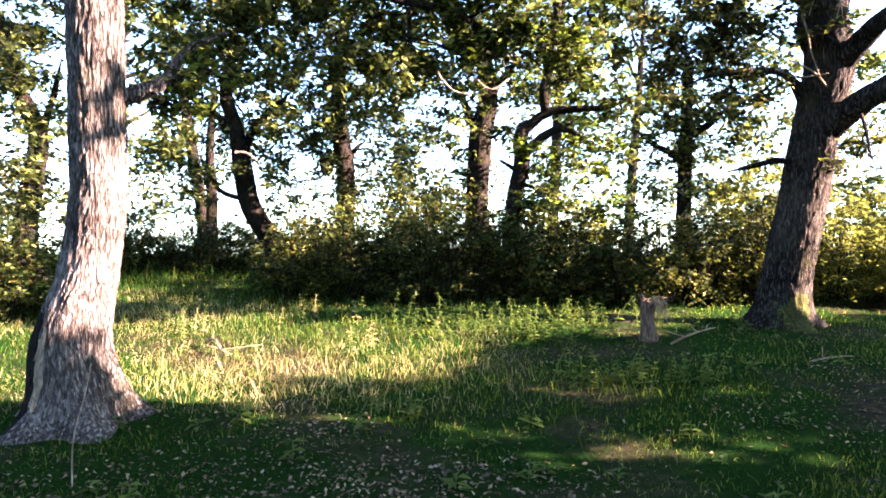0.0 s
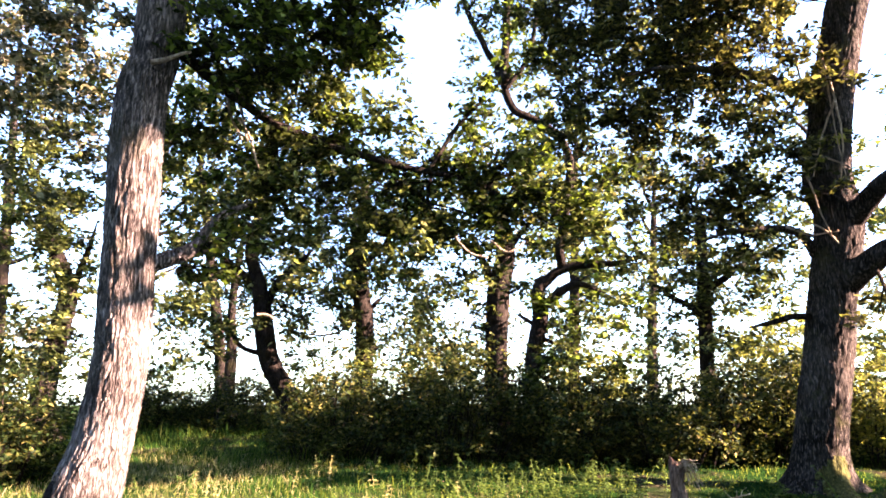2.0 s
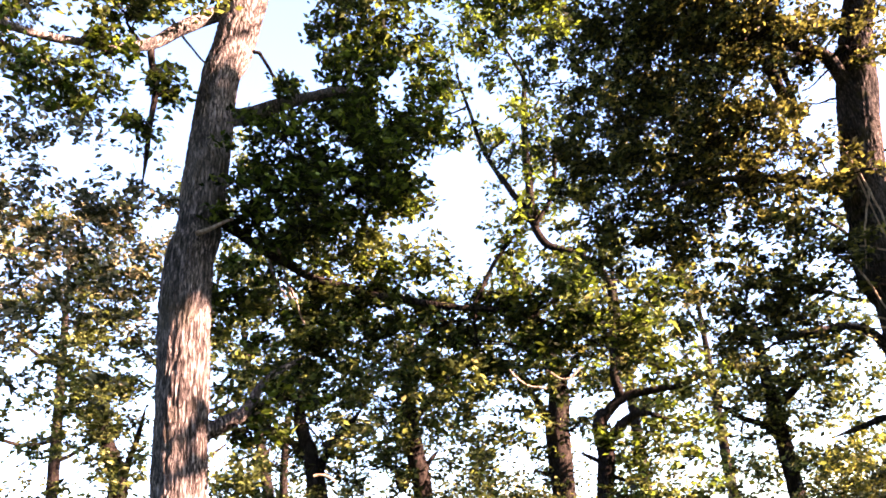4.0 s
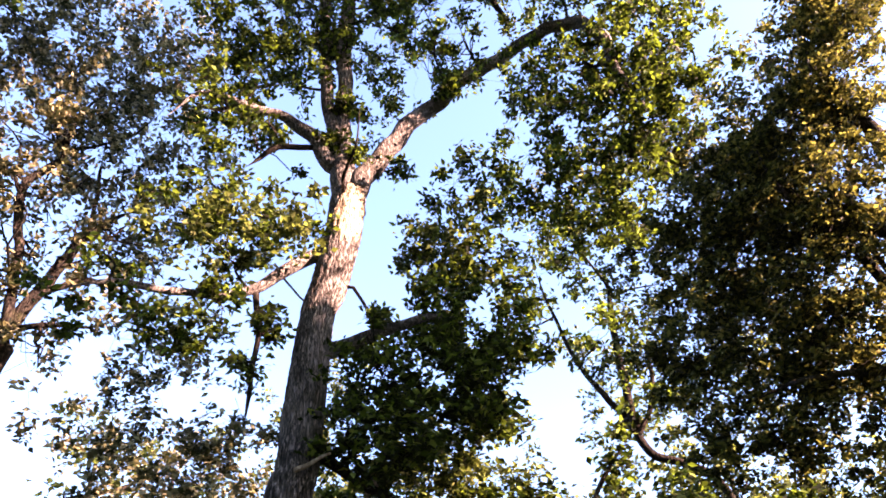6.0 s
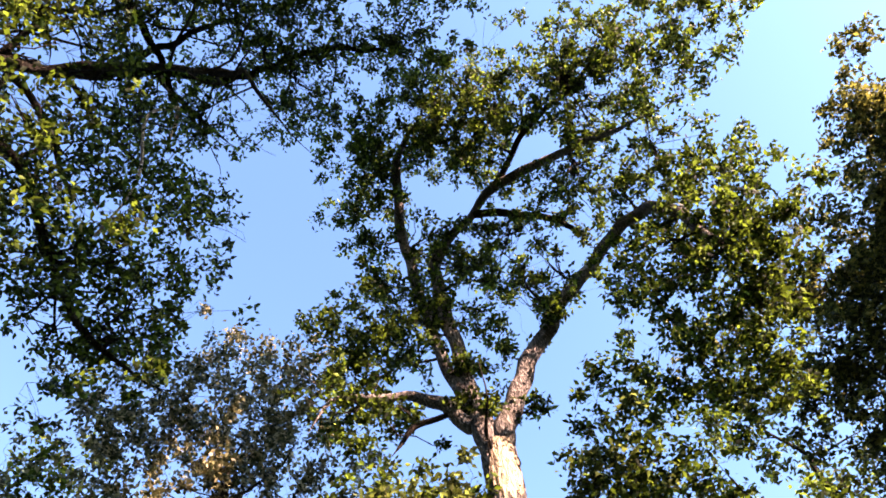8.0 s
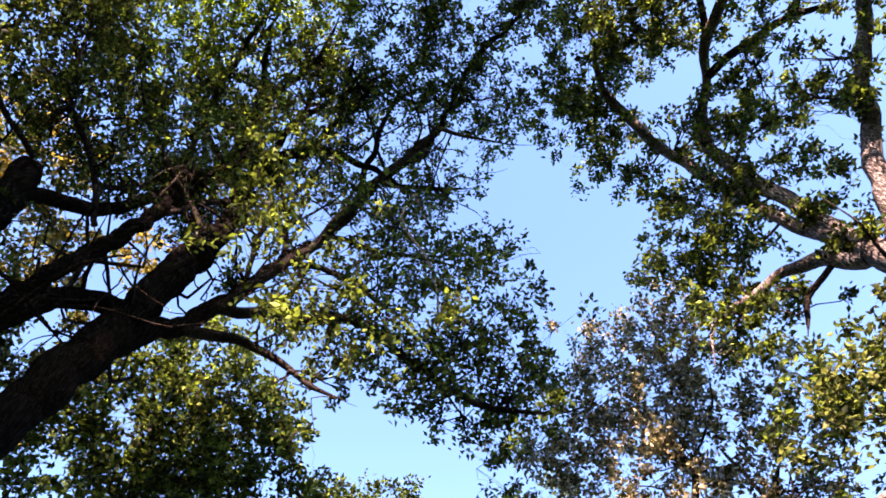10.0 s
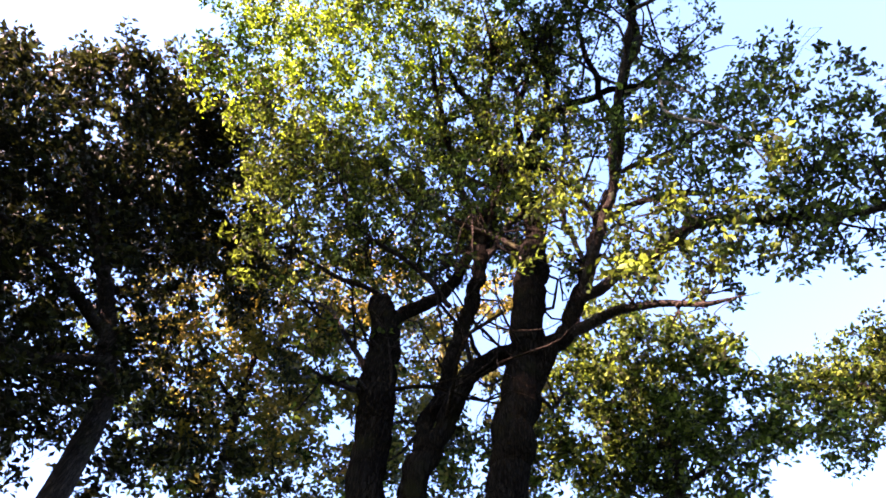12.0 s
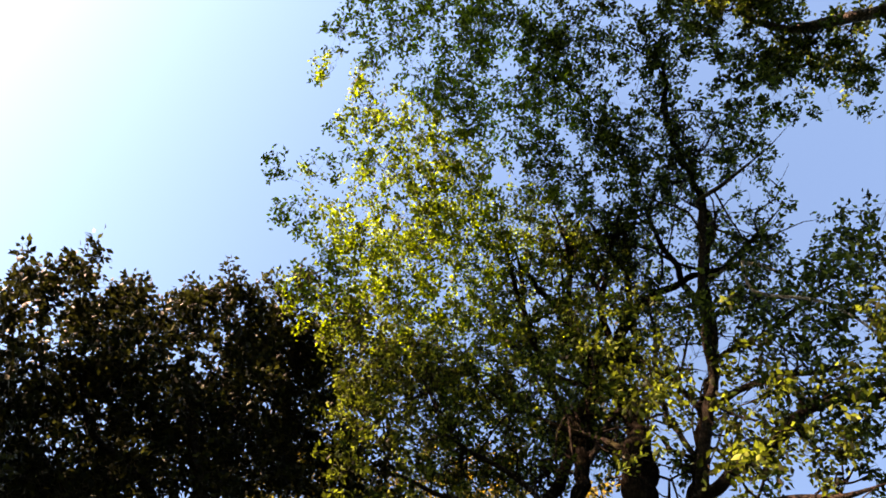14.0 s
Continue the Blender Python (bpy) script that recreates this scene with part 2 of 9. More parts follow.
def leaves(points, size, tilt=0.75, shape=KITE):
    """Folded leaf blades at the points, each two triangles."""
    n = len(points)
    yaw = rng.uniform(0, 2 * np.pi, n)
    normal = np.stack([rng.normal(0, tilt, n), rng.normal(0, tilt, n), np.ones(n)], -1)
    normal /= np.linalg.norm(normal, axis=1)[:, None]
    ax = np.stack([np.cos(yaw), np.sin(yaw), np.zeros(n)], -1)
    ax -= normal * (ax * normal).sum(1)[:, None]
    ax /= np.linalg.norm(ax, axis=1)[:, None]
    ay = np.cross(normal, ax)
    s = size * rng.uniform(0.6, 1.25, n)[:, None]
    v = np.empty((n, 4, 3))
    for i, (x, y, z) in enumerate(shape):
        v[:, i] = points + (ax * x + ay * y + normal * z) * s
    b = np.arange(n)[:, None] * 4
    f = np.concatenate([b + (0, 1, 2), b + (0, 2, 3)], 1).reshape(-1, 3)
    return v.reshape(-1, 3), f


def lattice(a, z, around, tall):
    """Smooth random values round a trunk: around cells about it, each tall metres high."""
    rows = int((z.max() - z.min()) / tall) + 3
    g = rng.random((rows, around))
    u, w = a / (2 * np.pi) * around, (z - z.min()) / tall
    i, j = np.floor(w).astype(int), np.floor(u).astype(int)
    p, q = w - i, u - j
    p, q = p * p * (3 - 2 * p), q * q * (3 - 2 * q)
    j0, j1 = j % around, (j + 1) % around
    return (g[i, j0] * (1 - q) + g[i, j1] * q) * (1 - p) + (g[i + 1, j0] * (1 - q) + g[i + 1, j1] * q) * p


class Tree:
    """A tree: a trunk, limbs, fine twigs and a crown of single leaves, grown lobe by lobe."""

    def __init__(self, name, base, bark_mat, leaf_mat, size, label, group):
        self.ob, self.axis, self.shoots = thing(name, base, label, "tree", group), None, 0
        self.bark, self.leaf, self.size = bark_mat, leaf_mat, size
        self.wood, self.lobes, self.boughs, self.thick, self.full = [], [], [], 1.0, 1.0
        self.twig, self.sides, self.furrow, self.lush = 1.2, 28, 0.0, 1.0

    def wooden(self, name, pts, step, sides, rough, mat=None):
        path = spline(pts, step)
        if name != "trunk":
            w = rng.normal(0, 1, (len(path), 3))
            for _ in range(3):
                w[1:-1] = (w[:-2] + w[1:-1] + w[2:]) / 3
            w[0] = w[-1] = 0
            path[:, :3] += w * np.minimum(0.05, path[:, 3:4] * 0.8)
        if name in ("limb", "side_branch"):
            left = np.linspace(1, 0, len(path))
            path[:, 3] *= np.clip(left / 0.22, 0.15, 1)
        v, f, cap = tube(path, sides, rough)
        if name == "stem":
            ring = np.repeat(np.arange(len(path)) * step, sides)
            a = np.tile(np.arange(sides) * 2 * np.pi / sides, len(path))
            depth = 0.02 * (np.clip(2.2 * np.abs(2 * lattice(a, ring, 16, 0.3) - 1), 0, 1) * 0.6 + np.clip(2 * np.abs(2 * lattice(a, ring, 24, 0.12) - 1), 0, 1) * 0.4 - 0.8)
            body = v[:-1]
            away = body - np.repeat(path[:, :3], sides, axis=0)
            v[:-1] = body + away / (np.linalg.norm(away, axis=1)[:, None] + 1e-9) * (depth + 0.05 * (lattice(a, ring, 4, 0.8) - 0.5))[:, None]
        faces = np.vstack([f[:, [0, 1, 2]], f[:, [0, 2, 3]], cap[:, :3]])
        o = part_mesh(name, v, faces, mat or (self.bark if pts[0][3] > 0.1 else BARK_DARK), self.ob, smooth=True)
        if name != "dead_branch":
            self.wood.append(path)
        return o, path

    def trunk(self, pts):
        path = spline(pts, 0.045 if self.furrow else 0.12)
        sides = self.sides
        v, f, cap = tube(path, sides, 0.0 if self.furrow else 0.035)
        z0 = path[0, 2]
        c = np.repeat(path[:, :3], sides, axis=0)
        c = np.vstack([c, path[-1:, :3]])
        h = np.clip(v[:, 2] - z0 - 0.1, 0, None)
        a = np.arctan2(v[:, 1] - c[:, 1], v[:, 0] - c[:, 0]) % (2 * np.pi)
        flare = np.exp(-h / 0.2) * (0.55 + 0.3 * np.sin(5 * a + z0 * 9) + 0.15 * np.sin(3 * a))
        v[:, :2] += (v[:, :2] - c[:, :2]) * np.clip(flare, 0, None)[:, None]
        if self.furrow:
            away = v[:, :2] - c[:, :2]
            away /= np.linalg.norm(away, axis=1)[:, None] + 1e-9
            bulge = 0.05 * (lattice(a, v[:, 2], 5, 0.7) - 0.5)
            coarse = np.abs(2 * lattice(a + 0.1 * np.sin(2.3 * v[:, 2]), v[:, 2], 44, 0.17) - 1)
            fine = np.abs(2 * lattice(a, v[:, 2], 85, 0.09) - 1)
            depth = self.furrow * (np.clip(coarse * 2.2, 0, 1) * 0.7 + np.clip(fine * 2.0, 0, 1) * 0.5 - 0.9)
            v[:, :2] += away * (bulge + depth)[:, None]
        self.stock = part_mesh("trunk", v, np.vstack([f[:, [0, 1, 2]], f[:, [0, 2, 3]], cap[:, :3]]), self.bark, self.ob, smooth=True)
        self.skin, self.axis = (v, f, c, z0, a), path
        self.wood.append(path[int(len(path) * 0.3):])

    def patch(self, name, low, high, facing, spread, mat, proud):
        """A piece of the trunk's skin with a look of its own and a ragged edge: bare wood, moss, a hollow's shade or
        sunlit bark.
        """
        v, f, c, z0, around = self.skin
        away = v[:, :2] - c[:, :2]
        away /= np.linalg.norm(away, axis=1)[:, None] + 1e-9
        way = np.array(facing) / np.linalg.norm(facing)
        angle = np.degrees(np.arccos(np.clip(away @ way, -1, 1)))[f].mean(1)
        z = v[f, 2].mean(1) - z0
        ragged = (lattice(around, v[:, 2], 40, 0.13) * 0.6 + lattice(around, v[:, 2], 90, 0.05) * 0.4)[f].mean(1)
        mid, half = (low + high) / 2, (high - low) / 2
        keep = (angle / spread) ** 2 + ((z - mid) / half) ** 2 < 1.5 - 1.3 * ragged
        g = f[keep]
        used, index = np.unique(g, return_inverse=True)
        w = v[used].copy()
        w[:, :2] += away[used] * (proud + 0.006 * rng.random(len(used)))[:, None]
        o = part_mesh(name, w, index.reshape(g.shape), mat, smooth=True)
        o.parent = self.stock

    def stem(self, pts):
        self.boughs.append(self.wooden("stem", pts, 0.06, 48, 0.0))

    def limb(self, pts):
        """A limb; one that springs from another limb is a part of that limb."""
        start = np.array(pts[0][:3])
        host = None
        for o, path in self.boughs:
            if pts[0][3] < path[0, 3] * 0.8 and np.min(np.linalg.norm(path[2:, :3] - start, axis=1)) < 0.25:
                host = o
        if not host and self.axis is not None:
            d = np.linalg.norm(self.axis[:, :3] - (start - (0, 0, 0.12)), axis=1)
            k = int(np.argmin(d))
            if d[k] < 0.65 and pts[0][3] < 0.17:
                pts = [(*self.axis[k, :3], pts[0][3] * 1.25)] + list(pts)
        o, path = self.wooden("side_branch" if host else "limb", pts, 0.1, 12, 0.05)
        if host:
            o.parent, o.matrix_parent_inverse = host, Matrix.Identity(4)
        else:
            self.boughs.append((o, path))

    def dead_branch(self, pts):
        self.wooden("dead_branch", pts, 0.05, 8, 0.06, DEAD_WOOD)

    def lobe(self, centre, r, dense=1.0):
        self.lobes.append((np.array(centre), r, dense, self.leaf))

    def leafy(self, mat):
        self.leaf = mat

    def grow(self):
        """Joins the lobes to the wood, nearest first, and fills them with twigs and leaf clusters."""
        wood = np.vstack(self.wood)
        todo = list(self.lobes)
        centres = np.array([c for c, *_ in todo])
        gap = np.array([np.min(np.linalg.norm(wood[:, :3] - c, axis=1)) for c in centres])
        link = np.array([wood[np.argmin(np.linalg.norm(wood[:, :3] - c, axis=1))] for c in centres])
        left = np.ones(len(todo), bool)
        twigs, points = [], {}
        for _ in range(len(todo)):
            i = int(np.argmin(np.where(left, gap, 1e9)))
            left[i] = False
            c, r, dense, mat = todo[i]
            a = link[i]
            reach = gap[i]
            r0 = min(a[3] * 0.75, (0.014 + 0.018 * reach + 0.008 * r) * self.twig)
            out = c + (c - a[:3]) * min(0.6, 0.6 * r / (reach + 0.1)) + rng.normal(0, 0.15 * r, 3)
            m1 = a[:3] + (c - a[:3]) * 0.33 + rng.normal(0, 0.10 * reach + 0.01, 3)
            m2 = a[:3] + (c - a[:3]) * 0.7 + rng.normal(0, 0.10 * reach + 0.01, 3)
            main = spline([(*a[:3], r0), (*m1, r0 * 0.85), (*m2, r0 * 0.7), (*c, r0 * 0.55), (*out, 0.004)], 0.22)
            twigs.append(main)
            d = np.linalg.norm(centres[:, None] - main[None, :, :3], axis=2)
            k = np.argmin(d, axis=1)
            better = d[np.arange(len(d)), k] < gap
            gap = np.where(better, d[np.arange(len(d)), k], gap)
            link = np.where(better[:, None], main[k], link)
            n = int(max(4, 0.28 * dense * self.thick / self.full ** 0.6 * (r / self.size) ** 2))
            u = rng.normal(size=(n, 3))
            u /= np.linalg.norm(u, axis=1)[:, None]
            squash = rng.uniform(0.75, 1.2, 3) * (1, 1, 0.85)
            heads = c + u * squash * r * (0.15 + 1.05 * rng.random(n) ** 0.55)[:, None]
            far = rng.random(n) < (0.16 if self.thick < 2 else 0.0)
            heads[far] += u[far] * r * rng.uniform(0.2, 0.6, (far.sum(), 1))
            for e in heads:
                s = main[rng.integers(len(main) // 2, len(main))]
                b1 = s[:3] + (e - s[:3]) * 0.4 + rng.normal(0, 0.09 * r + 0.01, 3)
                b2 = s[:3] + (e - s[:3]) * 0.75 + rng.normal(0, 0.09 * r + 0.01, 3)
                q = min(s[3], 0.014 * self.twig) * 0.85
                twigs.append(np.array([(*s[:3], q), (*b1, q * 0.8), (*b2, q * 0.6), (*e, 0.0035)]))
            count = (rng.integers(20, 56, n) * self.full * self.lush).astype(int)
            rep = np.repeat(heads, count, axis=0)
            wide = np.repeat(rng.uniform(0.65, 1.3, n), count)[:, None]
            points.setdefault(mat, []).append(rep + rng.normal(0, self.size * 0.95, rep.shape) * wide * (1, 1, 0.7))
        for path in self.wood if self.shoots else []:
            for k in range(int(self.shoots * len(path) / 40)):
                s = path[rng.integers(len(path) // 5, len(path))]
                if s[2] < 7.5:
                    continue
                d = rng.normal(0, 1, 3) * (1, 1, 0.6) + (0.15, 0.25, 0.45)
                d *= rng.uniform(0.8, 1.7) / np.linalg.norm(d)
                r0 = min(s[3] * 0.6, rng.uniform(0.018, 0.036))
                b1, b2 = s[:3] + d * 0.35 + rng.normal(0, 0.1, 3), s[:3] + d * 0.7 + rng.normal(0, 0.16, 3)
                shoot = spline([(*s[:3], r0), (*b1, r0 * 0.85), (*b2, r0 * 0.6), (*(s[:3] + d + (0, 0, 0.25)), 0.006)], 0.2)
                twigs.append(shoot)
                for side in shoot[3::3]:
                    e = side[:3] + rng.normal(0, 0.28, 3) + d * 0.15
                    twigs.append(spline([(*side[:3], side[3] * 0.6), (*((side[:3] + e) / 2 + rng.normal(0, 0.05, 3)), side[3] * 0.45), (*e, 0.004)], 0.2))
        v, f = joined_tubes(twigs, 3)
        part_mesh("brushwood", v, f, BARK_DARK, self.ob, smooth=True, kind="stuff")
        for mat, clusters in points.items():
            v, f = leaves(np.vstack(clusters), self.size * 1.24)
            part_mesh("crown", v, f, mat, self.ob, kind="stuff")


# ---- ground ----
def build_ground():
    xs = np.concatenate([np.linspace(-600, -30, 12), np.linspace(-28, 28, 120), np.linspace(30, 600, 12)])
    ys = np.concatenate([np.linspace(-600, -30, 12), np.linspace(-28, 32, 128), np.linspace(34, 600, 12)])
    X, Y = np.meshgrid(xs, ys, indexing="ij")
    Z = ground_z(X, Y)
    near = (np.abs(X) < 28) & (np.abs(Y) < 32)
    Z = Z + np.where(near, rng.normal(0, 0.012, Z.shape), 0)
    v = np.stack([X, Y, Z], -1).reshape(-1, 3)
    i, j = np.meshgrid(np.arange(len(xs) - 1), np.arange(len(ys) - 1), indexing="ij")
    k = len(ys)
    f = np.stack([i * k + j, (i + 1) * k + j, (i + 1) * k + j + 1, i * k + j + 1], -1).reshape(-1, 4)
    tagged(part_mesh("ground", v, f, SOIL, smooth=True), "rough woodland ground with grass and leaf litter", "ground", kind="structure")


build_ground()


def blades(x, y, height, width, lean):
    """Pointed, arching grass blades, each bent once."""
    n = len(x)
    a = rng.uniform(0, 2 * np.pi, n)
    s = np.stack([np.cos(a), np.sin(a), np.zeros(n)], -1) * width[:, None] / 2
    b = rng.uniform(0, 2 * np.pi, n)
    l = np.stack([np.cos(b), np.sin(b), np.zeros(n)], -1) * (lean * height)[:, None]
    p = np.stack([x, y, ground_z(x, y) - 0.02], -1)
    up = np.array((0, 0, 1.0)) * height[:, None]
    m = p + up * 0.62 + l * 0.3
    v = np.stack([p - s, p + s, m - s * 0.7, m + s * 0.7, p + up * rng.uniform(0.7, 1.0, n)[:, None] + l * 1.1], 1)
    k = np.arange(n)[:, None] * 5
    return v.reshape(-1, 3), np.concatenate([k + (0, 1, 3), k + (0, 3, 2), k + (2, 3, 4)], 1).reshape(-1, 3)


def patchy(x, y, s, ph):
    return 0.5 + 0.25 * np.sin(s * x + 1.3 * s * y * 0.6 + ph) + 0.25 * np.sin(s * 1.7 * y - s * 0.8 * x + 2.1 * ph)


def bare(x, y):
    """How bare the soil is: trodden, leaf-strewn patches in the foreground and by the leaning oak."""
    b = 0.0
    for px, py, rx, ry in ((-1.1, 4.9, 1.0, 0.5), (0.2, 4.65, 0.7, 0.35), (-1.0, 5.8, 0.5, 0.3), (4.3, 7.2, 0.9, 0.25), (4.2, 8.0, 1.2, 0.3), (-2.6, 4.9, 0.7, 0.4)):
        b = b + np.exp(-((x - px) / rx) ** 2 - ((y - py) / ry) ** 2)
    return np.clip(b, 0, 1)


def build_grass():
    n = 160000
    y = 3.4 + 18 * rng.random(n) ** 1.5
    x = (rng.random(n) * 2 - 1) * (2.2 + 0.78 * y)
    keep = rng.random(n) < np.clip(patchy(x, y, 1.3, 0.4) * 1.7 + 0.08 * (y - 5), 0.35, 1) * (1 - 0.8 * bare(x, y))
    x, y = x[keep], y[keep]
    tall = np.clip(0.5 + 0.12 * (y - 5), 0.5, 1.5) * (0.6 + 0.8 * patchy(x, y, 0.9, 2.0))
    tall = tall * np.where((x > 2.5) & (y > 8.5), 0.55, 1.0)
    h = rng.gamma(4, 0.022, len(x)) * tall
    v, f = blades(x, y, h, rng.uniform(0.004, 0.009, len(x)) * (0.75 + 0.07 * y), rng.uniform(0.2, 1.3, len(x)))
    tagged(part_mesh("grass", v, f, GRASS, kind="stuff"), "uneven green grass with dry stalks over the glade", "grass")
    # dry stalks, sown extra thick so their pale colour adds to the sunlit look
    n = 34000
    y = 6.2 + 8 * rng.random(n)
    x = rng.uniform(-6.5, 1.0, n)
    keep = rng.random(n) < patchy(x, y, 0.7, 5.0) ** 2
    x, y = x[keep], y[keep]
    v, f = blades(x, y, rng.gamma(5, 0.024, len(x)), rng.uniform(0.004, 0.007, len(x)), rng.uniform(0.2, 1.5, len(x)))
    tagged(part_mesh("dry_grass", v, f, STRAW, kind="stuff"), "tall pale dry grass stalks on the bank", "dry grass")
    n = 30000
    y = 3.4 + 8 * rng.random(n) ** 1.6
    x = (rng.random(n) * 2 - 1) * (2 + 0.75 * y)
    keep = rng.random(n) < np.clip(0.5 - 0.9 * patchy(x, y, 1.3, 0.4), 0.05, 1) + 0.8 * bare(x, y)
    x, y = x[keep], y[keep]
    v, f = leaves(np.stack([x, y, ground_z(x, y) + 0.012 + 0.02 * rng.random(len(x))], -1), 0.042, 0.6)
    tagged(part_mesh("leaf_litter", v, f, LITTER, kind="stuff"), "brown fallen leaves scattered on bare soil", "leaf litter")


build_grass()


# ---- trees ----
oak_left = Tree("oak_tree", (-3.20, 6.12, ground_z(-3.20, 6.12)), BARK_PALE, LEAF_GREEN, 0.08,
    "tall oak with grey furrowed bark and a flared foot", "big oaks")
oak_left.shoots, oak_left.lush = 2, 1.35
oak_left.sides, oak_left.furrow = 180, 0.019
oak_left.trunk([(-3.20, 6.12, -0.06, 0.400), (-3.20, 6.12, 0.21, 0.370), (-3.24, 6.10, 0.76, 0.316), (-3.13, 6.16, 1.36, 0.263), (-3.06, 6.19, 2.11, 0.247), (-3.07, 6.19, 3.01, 0.235), (-3.10, 6.17, 4.60, 0.239), (-3.03, 6.21, 5.05, 0.220), (-2.89, 6.27, 6.91, 0.213), (-2.74, 6.33, 7.55, 0.237), (-2.53, 6.40, 9.17, 0.250)])
oak_left.limb([(-2.54, 6.40, 8.94, 0.205), (-2.75, 6.24, 10.59, 0.119), (-2.83, 5.97, 12.53, 0.104), (-2.46, 5.08, 14.71, 0.104), (-1.64, 4.00, 15.36, 0.094), (-0.79, 3.66, 15.44, 0.070), (-0.17, 3.11, 15.48, 0.046)])
oak_left.limb([(-2.56, 6.38, 9.05, 0.165), (-2.62, 6.29, 10.70, 0.120), (-2.55, 6.18, 12.04, 0.131), (-2.27, 5.74, 13.94, 0.123), (-1.18, 5.63, 14.58, 0.081), (-0.38, 5.57, 14.76, 0.105), (0.98, 5.75, 14.49, 0.086), (2.24, 5.65, 13.49, 0.065), (2.99, 5.36, 12.44, 0.041)])
oak_left.limb([(-0.46, 5.60, 14.72, 0.070), (0.72, 5.12, 15.06, 0.059), (1.83, 4.95, 14.88, 0.047), (3.01, 4.56, 14.53, 0.034)])
oak_left.limb([(-2.45, 6.42, 9.23, 0.176), (-1.99, 6.55, 10.17, 0.152), (-1.29, 6.83, 11.37, 0.137), (-0.05, 6.85, 12.18, 0.113), (1.30, 6.68, 12.49, 0.115), (1.75, 6.69, 11.71, 0.100), (1.79, 6.80, 10.29, 0.073), (1.64, 6.98, 9.32, 0.043)])
oak_left.limb([(-1.07, 5.67, 14.56, 0.088), (-0.50, 5.99, 14.23, 0.080), (0.09, 6.44, 13.74, 0.064), (0.48, 6.72, 12.81, 0.036)])
oak_left.limb([(-2.72, 6.30, 9.77, 0.130), (-3.11, 6.07, 10.50, 0.109), (-3.50, 5.83, 10.81, 0.075), (-3.97, 5.29, 10.66, 0.055), (-4.29, 4.92, 10.51, 0.040), (-4.50, 4.64, 9.68, 0.025)])
oak_left.limb([(-2.99, 6.15, 10.19, 0.045), (-3.54, 5.86, 10.00, 0.044), (-3.85, 5.68, 9.53, 0.026)])
oak_left.limb([(-2.97, 6.23, 7.99, 0.099), (-3.29, 5.95, 7.59, 0.081), (-3.66, 5.62, 7.04, 0.056), (-4.06, 5.21, 6.89, 0.045), (-4.56, 4.64, 6.75, 0.037), (-4.94, 4.23, 6.39, 0.026)])
oak_left.limb([(-3.53, 5.82, 7.34, 0.043), (-3.41, 5.78, 6.62, 0.034), (-3.42, 5.77, 5.86, 0.026), (-3.44, 5.76, 5.25, 0.016)])
oak_left.limb([(-2.70, 6.36, 6.49, 0.103), (-2.23, 6.32, 6.55, 0.081), (-1.78, 6.26, 6.58, 0.060), (-1.16, 6.20, 6.44, 0.032)])
oak_left.limb([(-2.87, 6.28, 5.12, 0.063), (-2.43, 6.68, 4.87, 0.051), (-1.80, 7.08, 4.58, 0.045), (-0.86, 7.46, 4.37, 0.039), (0.01, 7.61, 4.20, 0.033), (0.83, 7.66, 3.79, 0.026), (1.29, 7.60, 3.43, 0.016)])
oak_left.limb([(-0.36, 7.55, 4.28, 0.026), (0.09, 7.61, 4.97, 0.024), (0.39, 7.60, 5.29, 0.014)])
oak_left.limb([(-2.96, 6.24, 2.91, 0.086), (-2.73, 6.45, 3.08, 0.076), (-2.60, 6.62, 3.22, 0.059), (-2.43, 6.89, 3.62, 0.037), (-2.02, 7.23, 3.90, 0.022)])
oak_left.dead_branch([(-2.93, 5.98, 4.86, 0.027), (-2.72, 5.91, 4.86, 0.021), (-2.53, 5.89, 4.91, 0.012)])
oak_left.lobe((-2.06, 3.33, 15.42), 0.90, 0.9)
oak_left.lobe((-2.95, 4.09, 15.13), 0.68, 0.85)
oak_left.lobe((-0.60, 3.39, 15.46), 1.11, 0.99)
oak_left.lobe((-0.53, 4.85, 15.19), 1.04, 0.97)
oak_left.lobe((-2.55, 5.31, 14.42), 0.79, 0.61)
oak_left.lobe((0.68, 4.08, 15.39), 1.12, 1.1)
oak_left.lobe((1.93, 4.80, 15.06), 1.12, 1.2)
oak_left.lobe((3.11, 4.94, 14.48), 1.07, 1.2)
oak_left.lobe((4.10, 4.82, 13.58), 0.90, 1.2)
oak_left.lobe((3.46, 5.58, 12.73), 0.78, 1.2)
oak_left.lobe((2.24, 6.12, 12.92), 0.82, 1.1)
oak_left.lobe((1.02, 6.03, 14.05), 0.89, 1)
oak_left.lobe((-0.75, 6.16, 13.86), 0.89, 0.78)
oak_left.lobe((-1.68, 6.36, 12.66), 0.84, 0.76)
oak_left.lobe((-0.45, 6.60, 12.48), 0.72, 0.66)
oak_left.lobe((0.44, 6.77, 11.10), 0.75, 0.9)
oak_left.lobe((1.37, 6.64, 11.11), 0.65, 0.66)
oak_left.lobe((2.29, 6.39, 11.07), 0.76, 1.5)
oak_left.lobe((3.02, 6.09, 10.88), 0.7, 1.5)
oak_left.lobe((1.77, 6.62, 9.91), 0.72, 1.5)
oak_left.lobe((2.37, 6.43, 9.81), 0.6, 1.5)
oak_left.lobe((-3.21, 5.70, 12.82), 0.84, 0.9)
oak_left.lobe((-3.84, 5.42, 12.28), 0.70, 0.88)
oak_left.lobe((-4.14, 5.35, 11.32), 0.56, 0.86)
oak_left.lobe((-3.74, 5.74, 10.04), 0.43, 0.91)
